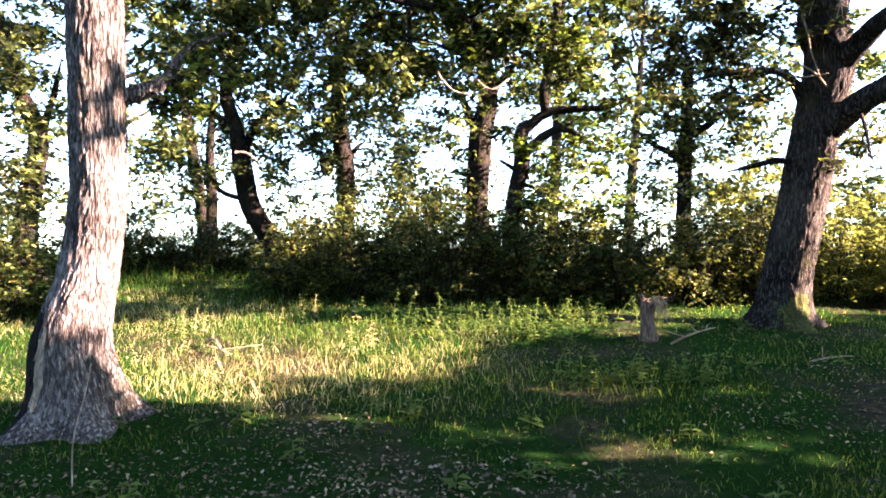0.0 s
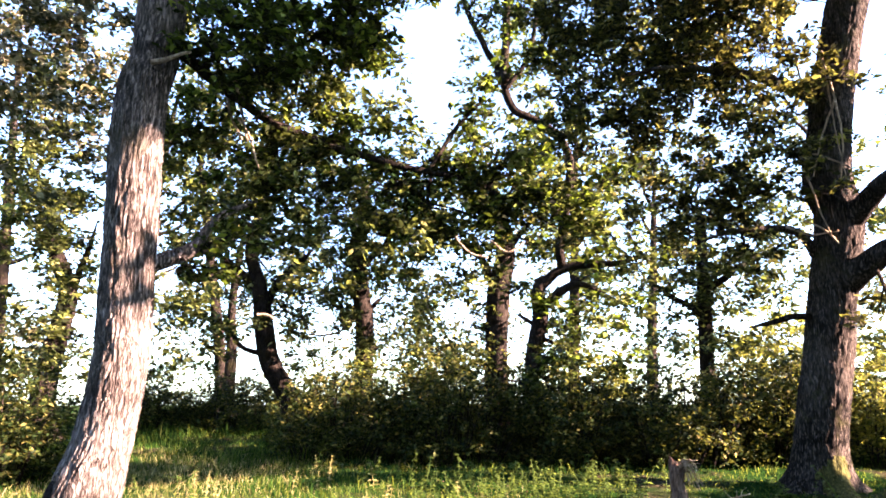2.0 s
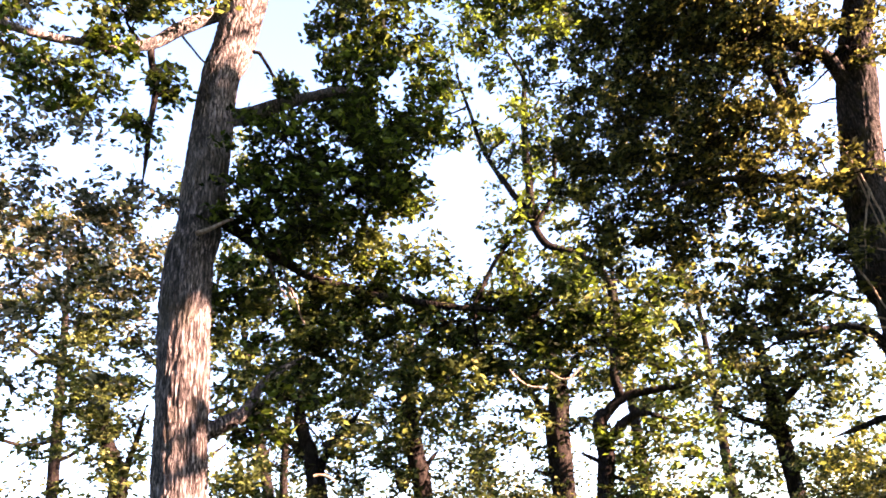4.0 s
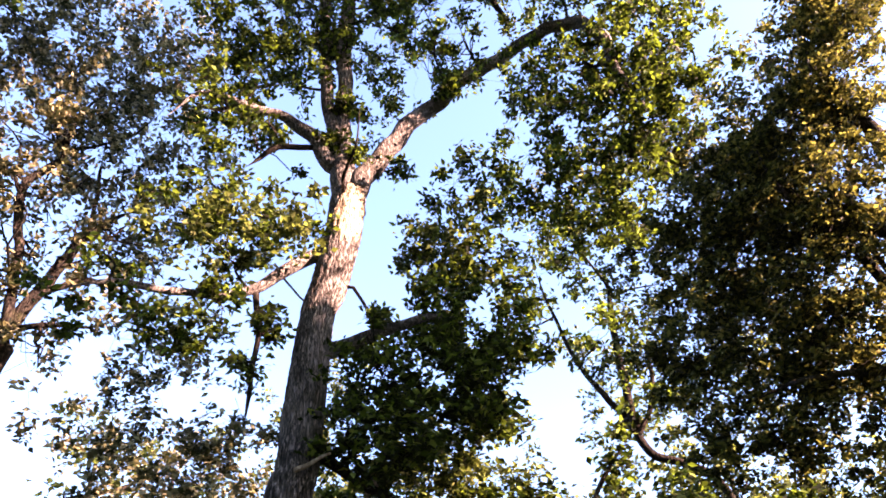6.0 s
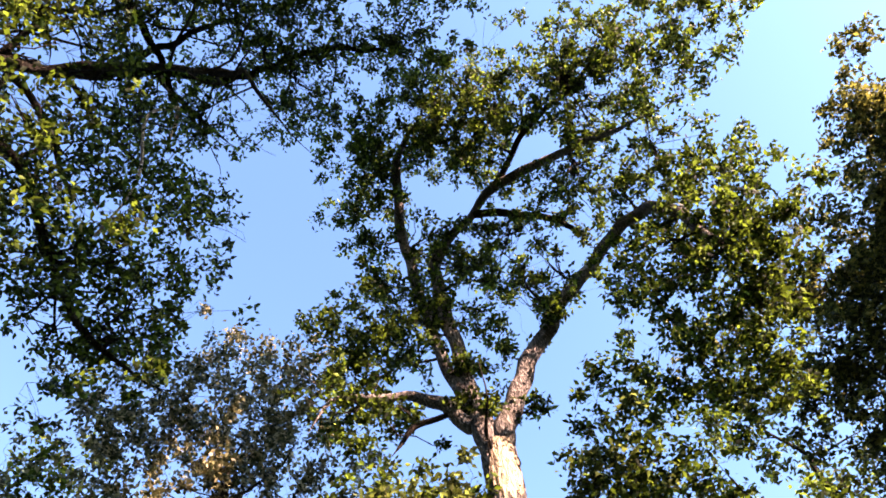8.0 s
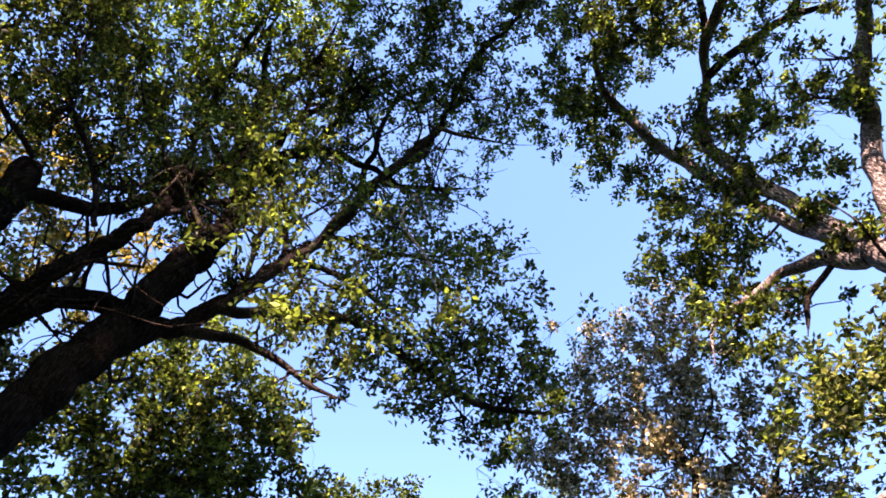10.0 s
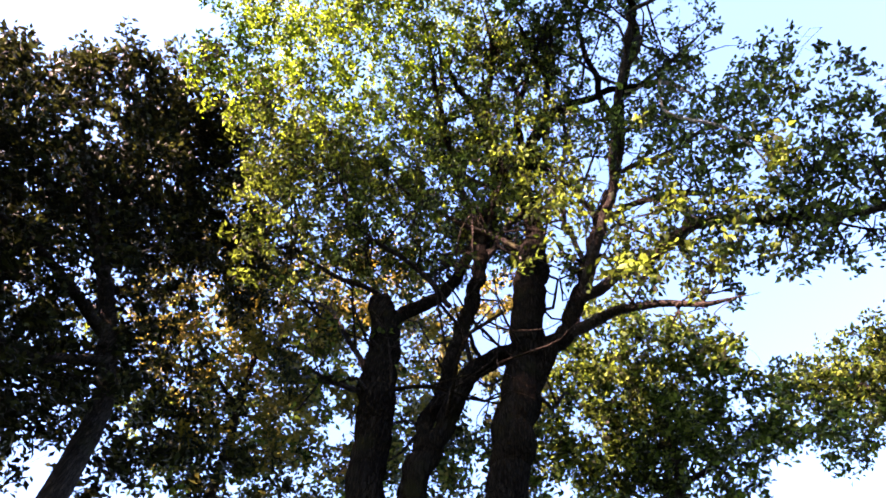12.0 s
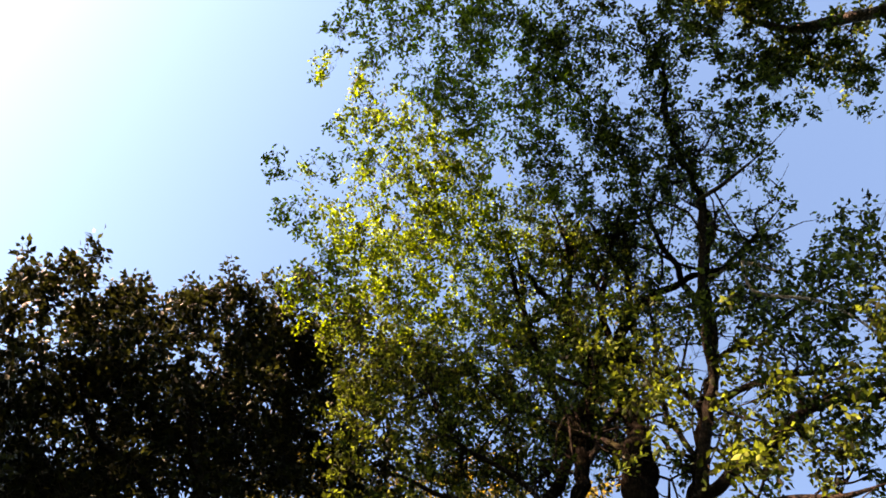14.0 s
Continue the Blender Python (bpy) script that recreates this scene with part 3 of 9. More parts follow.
oak_left.lobe((-4.45, 4.76, 12.94), 0.41, 0.84)
oak_left.lobe((1.02, 7.39, 9.62), 0.7, 1.5)
oak_left.lobe((1.08, 7.41, 8.47), 0.66, 1.5)
oak_left.lobe((0.24, 7.47, 8.99), 0.49, 1.1)
oak_left.lobe((-1.37, 6.54, 9.13), 0.57, 0.89)
oak_left.lobe((-1.84, 6.44, 8.38), 0.54, 0.91)
oak_left.lobe((-0.93, 6.63, 7.62), 0.51, 0.93)
oak_left.lobe((-1.42, 6.55, 6.95), 0.56, 1.3)
oak_left.lobe((-2.11, 6.37, 6.18), 0.52, 1.4)
oak_left.lobe((-1.31, 6.58, 5.95), 0.58, 1.7)
oak_left.lobe((-0.69, 6.67, 6.23), 0.46, 1.3)
oak_left.lobe((-1.79, 6.46, 5.22), 0.54, 1.7)
oak_left.lobe((-0.93, 6.64, 5.45), 0.43, 1.6)
oak_left.lobe((-3.65, 5.61, 8.23), 0.51, 0.74)
oak_left.lobe((-4.10, 5.29, 8.60), 0.44, 0.72)
oak_left.lobe((-3.17, 5.89, 8.44), 0.34, 0.64)
oak_left.lobe((-2.46, 6.24, 5.33), 0.36, 1.2)
oak_left.lobe((-4.74, 4.31, 6.39), 0.40, 0.76)
oak_left.lobe((-4.27, 4.78, 6.30), 0.41, 0.74)
oak_left.lobe((-3.85, 5.12, 6.43), 0.37, 0.73)
oak_left.lobe((-3.32, 5.48, 5.94), 0.27, 0.54)
oak_left.lobe((-4.54, 4.52, 6.97), 0.31, 0.6)
oak_left.lobe((-2.25, 6.6, 3.25), 0.3, 1.4)
oak_left.lobe((-2.45, 6.3, 2.9), 0.22, 1.4)
oak_left.leafy(LEAF_HEDGE)
oak_left.lobe((-2.79, 7.08, 4.41), 0.44, 1.1)
oak_left.lobe((-2.14, 7.30, 4.50), 0.52, 1.4)
oak_left.lobe((-1.70, 7.42, 3.79), 0.50, 1.2)
oak_left.lobe((-1.04, 7.54, 4.10), 0.51, 1.4)
oak_left.lobe((-0.37, 7.60, 3.86), 0.51, 1.3)
oak_left.lobe((0.40, 7.60, 4.19), 0.45, 1.2)
oak_left.lobe((0.94, 7.55, 4.00), 0.44, 1.2)
oak_left.lobe((1.32, 7.49, 3.58), 0.33, 1.1)
oak_left.lobe((-0.39, 7.60, 3.35), 0.43, 1)
oak_left.lobe((0.26, 7.60, 3.49), 0.37, 0.86)
oak_left.lobe((-2.18, 7.29, 3.59), 0.43, 0.93)
oak_left.lobe((-1.45, 7.47, 3.20), 0.42, 0.96)
oak_left.lobe((-2.35, 7.24, 5.38), 0.47, 1.3)
oak_left.lobe((-1.58, 7.44, 5.17), 0.41, 1.2)
oak_left.leafy(LEAF_GREEN)
oak_left.leafy(LEAF_HEDGE)
oak_left.lobe((-2.51, 7.07, 5.47), 0.45, 1.2)
oak_left.lobe((-1.90, 7.26, 5.13), 0.52, 1.4)
oak_left.lobe((-1.41, 7.37, 5.69), 0.46, 1.2)
oak_left.lobe((-1.07, 7.43, 4.99), 0.39, 1.2)
oak_left.lobe((-2.92, 6.91, 5.74), 0.32, 1.2)
oak_left.lobe((-2.29, 7.15, 3.63), 0.43, 1)
oak_left.lobe((-1.70, 7.31, 3.41), 0.43, 1.1)
oak_left.lobe((-0.85, 7.46, 3.51), 0.38, 0.94)
oak_left.leafy(LEAF_GREEN)
oak_left.lobe((-2.76, 6.14, 10.29), 0.19, 1.1)
oak_left.lobe((-2.21, 6.39, 9.80), 0.20, 1.1)
oak_left.lobe((-2.52, 6.20, 11.00), 0.16, 1.1)
oak_left.lobe((-1.19, 6.58, 11.06), 0.24, 1.3)
oak_left.lobe((-2.80, 6.19, 8.26), 0.17, 0.92)
oak_left.lobe((-1.81, 6.52, 9.66), 0.19, 1.1)
oak_left.lobe((-2.87, 6.17, 7.27), 0.13, 0.97)
oak_left.lobe((-2.38, 6.36, 8.28), 0.14, 0.93)
oak_left.lobe((-0.86, 6.59, 11.57), 0.21, 1.1)
oak_left.lobe((-2.46, 6.28, 10.04), 0.20, 1.1)
oak_left.lobe((-2.58, 6.16, 11.21), 0.20, 1.1)
oak_left.lobe((-1.31, 6.57, 10.86), 0.23, 1.1)
oak_left.lobe((-2.56, 5.93, 12.76), 0.23, 1.1)
oak_left.lobe((-1.76, 5.98, 13.58), 0.28, 1.1)
oak_left.lobe((-1.71, 5.47, 14.51), 0.30, 1.1)
oak_left.dead_branch([(-2.41, 6.79, 5.05, 0.019), (-2.33, 6.82, 4.74, 0.016), (-2.25, 6.85, 4.40, 0.013)])
oak_left.dead_branch([(-2.36, 6.81, 4.64, 0.016), (-2.25, 6.85, 4.50, 0.013), (-2.12, 6.89, 4.10, 0.012)])
oak_left.dead_branch([(-2.47, 6.77, 4.94, 0.016), (-2.41, 6.79, 4.65, 0.016), (-2.30, 6.83, 4.40, 0.012)])
oak_left.dead_branch([(-0.05, 7.21, 3.42, 0.012), (0.11, 7.21, 3.23, 0.012), (0.29, 7.20, 3.18, 0.012)])
oak_left.dead_branch([(0.68, 7.18, 3.35, 0.012), (0.50, 7.19, 3.23, 0.012), (0.32, 7.20, 3.36, 0.012)])
oak_left.dead_branch([(-2.06, 6.91, 2.55, 0.012), (-1.95, 6.94, 2.55, 0.012), (-1.86, 6.96, 2.48, 0.012)])
oak_left.dead_branch([(-4.45, 5.36, 12.07, 0.026), (-4.73, 5.19, 11.67, 0.020), (-4.95, 4.92, 11.99, 0.015)])
oak_left.dead_branch([(-3.55, 6.26, 8.05, 0.020), (-3.34, 6.38, 7.68, 0.015), (-3.13, 6.49, 7.41, 0.012)])
# sun on the upper bole, painted as a paler patch of skin
oak_left.patch("sunlit_bark", 8.1, 9.35, (0.75, -0.66), 62, DEAD_WOOD, 0.004)
# no recess is cut; the hollow's shade is a dark patch of skin
oak_left.patch("hollow", 0.1, 1.15, (-0.617, -0.778), 17, HOLLOW_SHADE, 0.004)
oak_left.patch("bare_wood", 0.3, 1.0, (-0.3, -0.953), 8, DEAD_WOOD, 0.01)
oak_right = Tree("oak_tree", (5.19, 10.65, ground_z(5.19, 10.65)), BARK_MID, LEAF_BRONZE, 0.095,
    "leaning oak with dark furrowed bark and moss at its foot", "big oaks")
oak_right.thick, oak_right.shoots, oak_right.lush = 0.95, 3, 1.2
oak_right.sides, oak_right.furrow = 120, 0.022
oak_right.trunk([(5.19, 10.65, 0.33, 0.400), (5.19, 10.65, 0.58, 0.380), (5.24, 10.63, 1.04, 0.356), (5.39, 10.55, 2.07, 0.346), (5.60, 10.45, 3.34, 0.340), (5.76, 10.36, 4.41, 0.336), (5.68, 10.40, 5.10, 0.331), (5.90, 10.28, 6.47, 0.291), (5.81, 10.33, 6.09, 0.309), (6.17, 10.10, 7.84, 0.304), (6.52, 9.83, 9.23, 0.257), (7.19, 9.19, 10.84, 0.242)])
oak_right.limb([(5.63, 10.43, 3.25, 0.243), (5.85, 10.08, 3.56, 0.192), (6.14, 9.66, 3.83, 0.161), (6.41, 9.24, 4.03, 0.121), (6.68, 8.80, 3.98, 0.064)])
oak_right.limb([(5.76, 10.36, 4.25, 0.217), (5.92, 9.92, 4.53, 0.155), (6.10, 9.45, 4.78, 0.123), (6.40, 9.01, 5.21, 0.075)])
oak_right.limb([(5.78, 10.34, 6.31, 0.135), (5.25, 10.29, 6.53, 0.112), (4.34, 10.16, 6.73, 0.069), (3.28, 10.13, 6.83, 0.043), (2.39, 10.17, 6.67, 0.028)])
oak_right.limb([(5.56, 10.46, 3.51, 0.088), (5.05, 10.28, 4.14, 0.057), (4.19, 10.22, 4.21, 0.041), (3.47, 10.28, 3.98, 0.027)])
oak_right.limb([(5.53, 10.48, 2.83, 0.058), (4.96, 10.43, 2.91, 0.047), (4.23, 10.53, 2.75, 0.028)])
oak_right.limb([(6.17, 10.10, 7.84, 0.141), (5.80, 9.84, 8.56, 0.109), (5.00, 9.80, 9.24, 0.076), (4.32, 9.74, 10.17, 0.056), (4.21, 9.42, 11.40, 0.046)])
oak_right.limb([(5.08, 10.25, 7.24, 0.047), (5.23, 10.16, 8.12, 0.048), (5.13, 9.95, 9.22, 0.033)])
oak_right.limb([(6.32, 9.86, 10.51, 0.155), (6.09, 9.53, 11.37, 0.121), (5.78, 9.19, 12.14, 0.086), (5.72, 8.64, 13.10, 0.063)])
oak_right.limb([(5.35, 10.55, 8.20, 0.099), (4.99, 10.25, 9.21, 0.078), (4.54, 9.96, 10.23, 0.057), (4.14, 9.83, 11.04, 0.035)])
oak_right.dead_branch([(5.61, 10.10, 3.93, 0.017), (5.28, 9.93, 4.14, 0.014), (4.98, 9.98, 4.31, 0.009)])
oak_right.dead_branch([(5.52, 9.80, 6.90, 0.018), (5.55, 9.79, 6.05, 0.013), (5.57, 9.78, 5.50, 0.009), (5.61, 9.75, 4.88, 0.006)])
oak_right.dead_branch([(5.61, 9.75, 6.12, 0.017), (5.40, 9.87, 5.54, 0.013), (5.25, 9.95, 4.95, 0.009)])
oak_right.dead_branch([(5.27, 9.94, 5.30, 0.017), (5.49, 9.82, 5.17, 0.013), (5.69, 9.71, 4.99, 0.009)])
oak_right.dead_branch([(4.86, 10.15, 4.23, 0.017), (5.14, 10.01, 4.08, 0.013), (5.46, 9.84, 4.09, 0.009)])
oak_right.dead_branch([(5.17, 9.99, 4.97, 0.017), (5.26, 9.95, 4.51, 0.013), (5.37, 9.89, 4.05, 0.009)])
oak_right.dead_branch([(5.56, 9.78, 6.51, 0.018), (5.63, 9.74, 5.58, 0.013), (5.55, 9.78, 4.80, 0.009)])
oak_right.dead_branch([(5.19, 9.97, 7.20, 0.018), (5.25, 9.95, 6.41, 0.013), (5.38, 9.88, 6.28, 0.010)])
oak_right.dead_branch([(3.69, 10.63, 6.78, 0.018), (3.52, 10.68, 6.86, 0.014), (3.59, 10.66, 6.64, 0.010)])
oak_right.patch("moss", 0.05, 0.62, (0.1, -1.0), 38, MOSS, 0.006)
oak_right.lobe((3.70, 10.37, 10.56), 1.06, 1.3)
oak_right.lobe((4.71, 10.03, 9.67), 1.10, 1.3)
oak_right.lobe((5.43, 9.70, 8.66), 0.84, 1.2)
oak_right.lobe((6.20, 9.22, 8.74), 0.72, 1.1)
oak_right.lobe((2.66, 10.72, 10.17), 0.75, 1)
oak_right.lobe((2.97, 10.72, 8.49), 0.91, 1.2)
oak_right.lobe((3.88, 10.44, 7.71), 0.86, 1.3)
oak_right.lobe((4.80, 10.06, 7.12), 0.72, 1.3)
oak_right.lobe((5.32, 9.80, 6.41), 0.60, 1.2)
oak_right.lobe((1.72, 10.99, 8.35), 0.62, 0.78)
oak_right.lobe((2.27, 10.91, 6.88), 0.78, 1.1)
oak_right.lobe((3.31, 10.65, 6.62), 0.75, 1.2)
oak_right.lobe((4.20, 10.33, 5.94), 0.71, 1.2)
oak_right.lobe((4.75, 10.09, 5.32), 0.59, 1.1)
oak_right.lobe((2.77, 10.80, 5.35), 0.54, 0.82)
oak_right.lobe((3.70, 10.52, 4.87), 0.60, 0.85)
oak_right.lobe((4.40, 10.25, 4.27), 0.57, 0.69)
oak_right.lobe((4.55, 10.05, 11.81), 1.11, 1.5)
oak_right.lobe((5.89, 9.24, 12.14), 1.06, 1.6)
oak_right.lobe((5.50, 9.82, 10.03), 1.08, 1.5)
oak_right.lobe((4.14, 10.46, 10.13), 1.04, 1.4)
oak_right.lobe((3.19, 10.81, 9.76), 0.84, 1.1)
oak_right.lobe((3.86, 10.65, 8.24), 0.95, 1.2)
oak_right.lobe((4.45, 10.44, 7.24), 0.88, 1.3)
oak_right.lobe((2.95, 10.95, 7.76), 0.67, 1.2)
oak_right.lobe((1.83, 11.19, 7.52), 0.58, 1.2)
oak_right.lobe((3.19, 10.89, 6.60), 0.70, 1.3)
oak_right.lobe((6.47, 8.54, 12.93), 0.96, 1.5)
oak_right.lobe((6.27, 8.60, 13.30), 0.89, 1.6)
oak_right.lobe((5.59, 9.57, 12.01), 0.96, 1.6)
oak_right.lobe((4.43, 10.30, 11.30), 0.95, 1.5)
oak_right.lobe((4.34, 10.52, 9.69), 0.86, 1.6)
oak_right.lobe((3.43, 10.77, 10.59), 0.72, 1)
oak_right.lobe((3.35, 10.42, 12.52), 0.58, 1)
oak_right.lobe((6.77, 7.67, 13.94), 0.56, 1.2)
oak_right.lobe((4.20, 10.44, 4.77), 0.68, 0.98)
oak_right.lobe((3.60, 10.66, 4.32), 0.60, 0.82)
oak_right.lobe((4.69, 10.23, 3.55), 0.58, 0.62)
oak_right.lobe((4.12, 10.47, 3.09), 0.51, 0.58)
oak_right.lobe((3.44, 10.71, 3.73), 0.43, 0.65)
oak_right.lobe((5.16, 10.00, 4.80), 0.49, 0.85)
oak_right.lobe((5.88, 9.59, 2.96), 0.54, 0.55)
oak_right.lobe((5.76, 9.66, 4.53), 0.47, 0.68)
hedge_tree_a = Tree("hedge_tree", (-4.00, 16.52, ground_z(-4.00, 16.52)), BARK_DARK, LEAF_HEDGE, 0.13,
    "gnarled hedgerow tree leaning over the bank", "hedge trees")
hedge_tree_a.thick = 0.8
hedge_tree_a.trunk([(-4.00, 16.52, 0.88, 0.322), (-4.00, 16.52, 1.70, 0.248), (-4.50, 16.39, 2.63, 0.235), (-4.69, 16.34, 3.55, 0.222), (-4.81, 16.30, 4.34, 0.182), (-5.05, 16.23, 5.38, 0.141), (-4.81, 16.30, 6.58, 0.101)])
hedge_tree_a.limb([(-4.71, 16.33, 3.81, 0.125), (-4.32, 16.44, 4.63, 0.098), (-3.56, 16.62, 5.47, 0.057)])
hedge_tree_a.limb([(-4.57, 16.38, 2.76, 0.069), (-5.17, 16.19, 3.01, 0.055), (-5.41, 16.12, 3.52, 0.035)])
hedge_tree_a.limb([(-4.75, 16.32, 4.21, 0.098), (-5.53, 16.08, 4.95, 0.070), (-6.32, 15.78, 5.40, 0.042)])
hedge_tree_a.lobe((-5.76, 16.00, 4.03), 1.04, 0.65)
hedge_tree_a.lobe((-4.81, 16.30, 5.13), 1.06, 0.83)
hedge_tree_a.lobe((-3.81, 16.57, 5.19), 1.07, 0.84)
hedge_tree_a.lobe((-5.87, 15.95, 5.18), 0.91, 0.68)
hedge_tree_a.lobe((-6.43, 15.74, 3.60), 0.77, 0.53)
hedge_tree_a.lobe((-5.29, 16.16, 2.87), 0.65, 0.55)
hedge_tree_a.lobe((-3.81, 16.57, 3.71), 0.81, 0.59)
hedge_tree_a.lobe((-4.81, 16.30, 6.58), 1.06, 0.98)
hedge_tree_a.lobe((-6.21, 15.82, 6.44), 1.03, 0.77)
hedge_tree_b = Tree("hedge_tree", (-2.49, 17.83, ground_z(-2.49, 17.83)), BARK_DARK, LEAF_HEDGE, 0.13,
    "dark hedgerow tree standing in the bushes", "hedge trees")
hedge_tree_b.thick = 0.8
hedge_tree_b.trunk([(-2.49, 17.83, 0.99, 0.322), (-2.49, 17.83, 2.14, 0.248), (-2.49, 17.83, 3.59, 0.235), (-2.61, 17.81, 4.60, 0.222), (-2.66, 17.80, 5.75, 0.180), (-2.51, 17.81, 7.34, 0.138)])
hedge_tree_b.limb([(-2.57, 17.82, 4.31, 0.118), (-3.01, 17.75, 3.58, 0.081), (-3.10, 17.73, 4.44, 0.059)])
hedge_tree_b.limb([(-2.66, 17.80, 5.03, 0.104), (-1.94, 17.89, 5.92, 0.068), (-1.22, 17.95, 7.09, 0.046)])
hedge_tree_b.limb([(-2.54, 17.82, 3.88, 0.074), (-1.94, 17.89, 4.47, 0.044)])
hedge_tree_b.lobe((-2.80, 17.78, 5.31), 1.15, 0.95)
hedge_tree_b.lobe((-1.80, 17.91, 5.77), 1.16, 0.92)
hedge_tree_b.lobe((-3.21, 17.70, 6.59), 1.15, 0.97)
hedge_tree_b.lobe((-1.94, 17.88, 7.07), 1.16, 0.92)
hedge_tree_b.lobe((-1.66, 17.92, 3.89), 0.73, 0.58)
hedge_tree_b.lobe((-3.35, 17.68, 4.29), 0.72, 0.59)
hedge_tree_b.lobe((-0.93, 17.97, 5.35), 1.02, 0.79)
hedge_tree_c = Tree("hedge_tree", (0.79, 15.98, ground_z(0.79, 15.98)), BARK_DARK, LEAF_HEDGE, 0.13,
    "stout dark tree rising behind the bushes", "hedge trees")
hedge_tree_c.thick = 0.8
hedge_tree_c.trunk([(0.79, 15.98, 0.83, 0.337), (0.79, 15.98, 2.53, 0.260), (0.83, 15.98, 3.51, 0.261), (0.88, 15.98, 4.28, 0.263), (1.05, 15.96, 5.19, 0.226), (0.85, 15.97, 6.48, 0.163)])
hedge_tree_c.limb([(0.83, 15.98, 4.15, 0.131), (0.60, 15.99, 4.67, 0.099), (0.21, 16.00, 5.58, 0.053)])
hedge_tree_c.limb([(1.01, 15.97, 4.93, 0.093), (1.50, 15.93, 5.69, 0.060), (2.26, 15.83, 6.44, 0.041)])
hedge_tree_c.lobe((0.47, 15.99, 5.71), 1.04, 0.97)
hedge_tree_c.lobe((1.50, 15.93, 5.82), 0.90, 0.85)
hedge_tree_c.lobe((-0.31, 16.00, 4.16), 0.78, 0.78)
hedge_tree_c.lobe((0.21, 16.00, 3.38), 0.52, 0.55)
hedge_tree_c.lobe((-0.57, 15.99, 5.71), 1.04, 0.89)
hedge_tree_c.lobe((0.85, 15.97, 6.87), 1.04, 0.88)
hedge_tree_c.lobe((2.51, 15.80, 6.17), 0.90, 0.77)
hedge_tree_d = Tree("hedge_tree", (1.42, 14.43, ground_z(1.42, 14.43)), BARK_DARK, LEAF_HEDGE, 0.13,
    "forked crooked tree rising from the hedge", "hedge trees")
hedge_tree_d.thick = 0.8
hedge_tree_d.trunk([(1.42, 14.43, 0.70, 0.214), (1.42, 14.43, 2.09, 0.165), (1.50, 14.42, 2.73, 0.165), (1.65, 14.41, 3.43, 0.166), (1.61, 14.41, 3.90, 0.155), (1.70, 14.40, 4.19, 0.131)])
hedge_tree_d.limb([(1.65, 14.41, 4.07, 0.119), (2.05, 14.35, 4.41, 0.096), (2.61, 14.26, 4.51, 0.078), (3.38, 14.10, 4.53, 0.048), (4.12, 13.90, 4.83, 0.030)])
hedge_tree_d.limb([(1.65, 14.41, 3.55, 0.107), (2.05, 14.35, 3.95, 0.095), (2.50, 14.28, 4.09, 0.060), (3.06, 14.17, 3.86, 0.030)])
hedge_tree_d.limb([(1.57, 14.42, 3.20, 0.053), (1.13, 14.46, 3.50, 0.042)])
hedge_tree_d.limb([(1.76, 14.39, 2.96, 0.047), (2.16, 14.34, 2.72, 0.029)])
hedge_tree_d.limb([(2.16, 14.34, 4.41, 0.060), (2.10, 14.35, 5.28, 0.055), (2.39, 14.30, 6.20, 0.049), (2.50, 14.28, 6.77, 0.037)])
hedge_tree_d.lobe((2.50, 14.28, 5.15), 0.69, 0.64)
hedge_tree_d.lobe((3.17, 14.15, 5.35), 0.69, 0.68)
hedge_tree_d.lobe((2.61, 14.26, 3.41), 0.69, 0.61)
hedge_tree_d.lobe((3.27, 14.13, 3.16), 0.57, 0.5)
hedge_tree_d.lobe((2.05, 14.35, 2.84), 0.47, 0.51)
hedge_tree_d.lobe((3.81, 13.99, 4.51), 0.68, 0.65)
far_tree_a = Tree("hedge_tree", (-9.25, 15.44, ground_z(-9.25, 15.44)), BARK_DARK, LEAF_HEDGE, 0.13,
    "tall tree with hazy green leaves beyond the bank", "hedge trees")
far_tree_a.thick = 0.8
far_tree_a.trunk([(-9.25, 15.44, 0.79, 0.322), (-9.25, 15.44, 2.06, 0.248), (-9.11, 15.52, 3.32, 0.220), (-9.04, 15.57, 4.21, 0.207), (-9.39, 15.36, 5.30, 0.149), (-9.56, 15.24, 6.26, 0.106)])
far_tree_a.limb([(-9.07, 15.55, 3.70, 0.118), (-8.83, 15.69, 4.74, 0.074), (-8.63, 15.79, 6.04, 0.045)])
far_tree_a.lobe((-9.30, 15.41, 5.81), 1.12, 0.69)
far_tree_a.lobe((-9.11, 15.52, 4.58), 1.01, 0.71)
far_tree_a.lobe((-8.73, 15.74, 6.41), 1.02, 0.7)
far_tree_a.lobe((-9.48, 15.30, 3.55), 0.87, 0.61)
far_tree_a.lobe((-8.83, 15.69, 2.96), 0.89, 0.51)
far_tree_a.lobe((-7.15, 16.51, 6.65), 1.07, 0.85)
far_tree_a.lobe((-7.15, 16.52, 3.71), 0.80, 0.53)
far_tree_a.lobe((-7.91, 16.16, 5.76), 0.79, 1)
far_tree_a.lobe((-9.56, 13.96, 9.24), 1.14, 0.62)
far_tree_a.lobe((-8.88, 14.47, 7.81), 1.02, 0.62)
far_tree_a.lobe((-9.51, 14.08, 6.60), 0.86, 0.57)
far_tree_a.lobe((-8.61, 14.66, 5.86), 0.88, 0.6)
far_tree_a.lobe((-9.15, 14.33, 4.77), 0.73, 0.62)
far_tree_a.lobe((-8.73, 14.43, 9.91), 0.79, 0.64)
far_tree_b = Tree("hedge_tree", (-6.92, 20.88, ground_z(-6.92, 20.88)), BARK_DARK, LEAF_HEDGE, 0.13,
    "thin tree standing beyond the grassy bank", "hedge trees")
far_tree_b.thick = 0.8
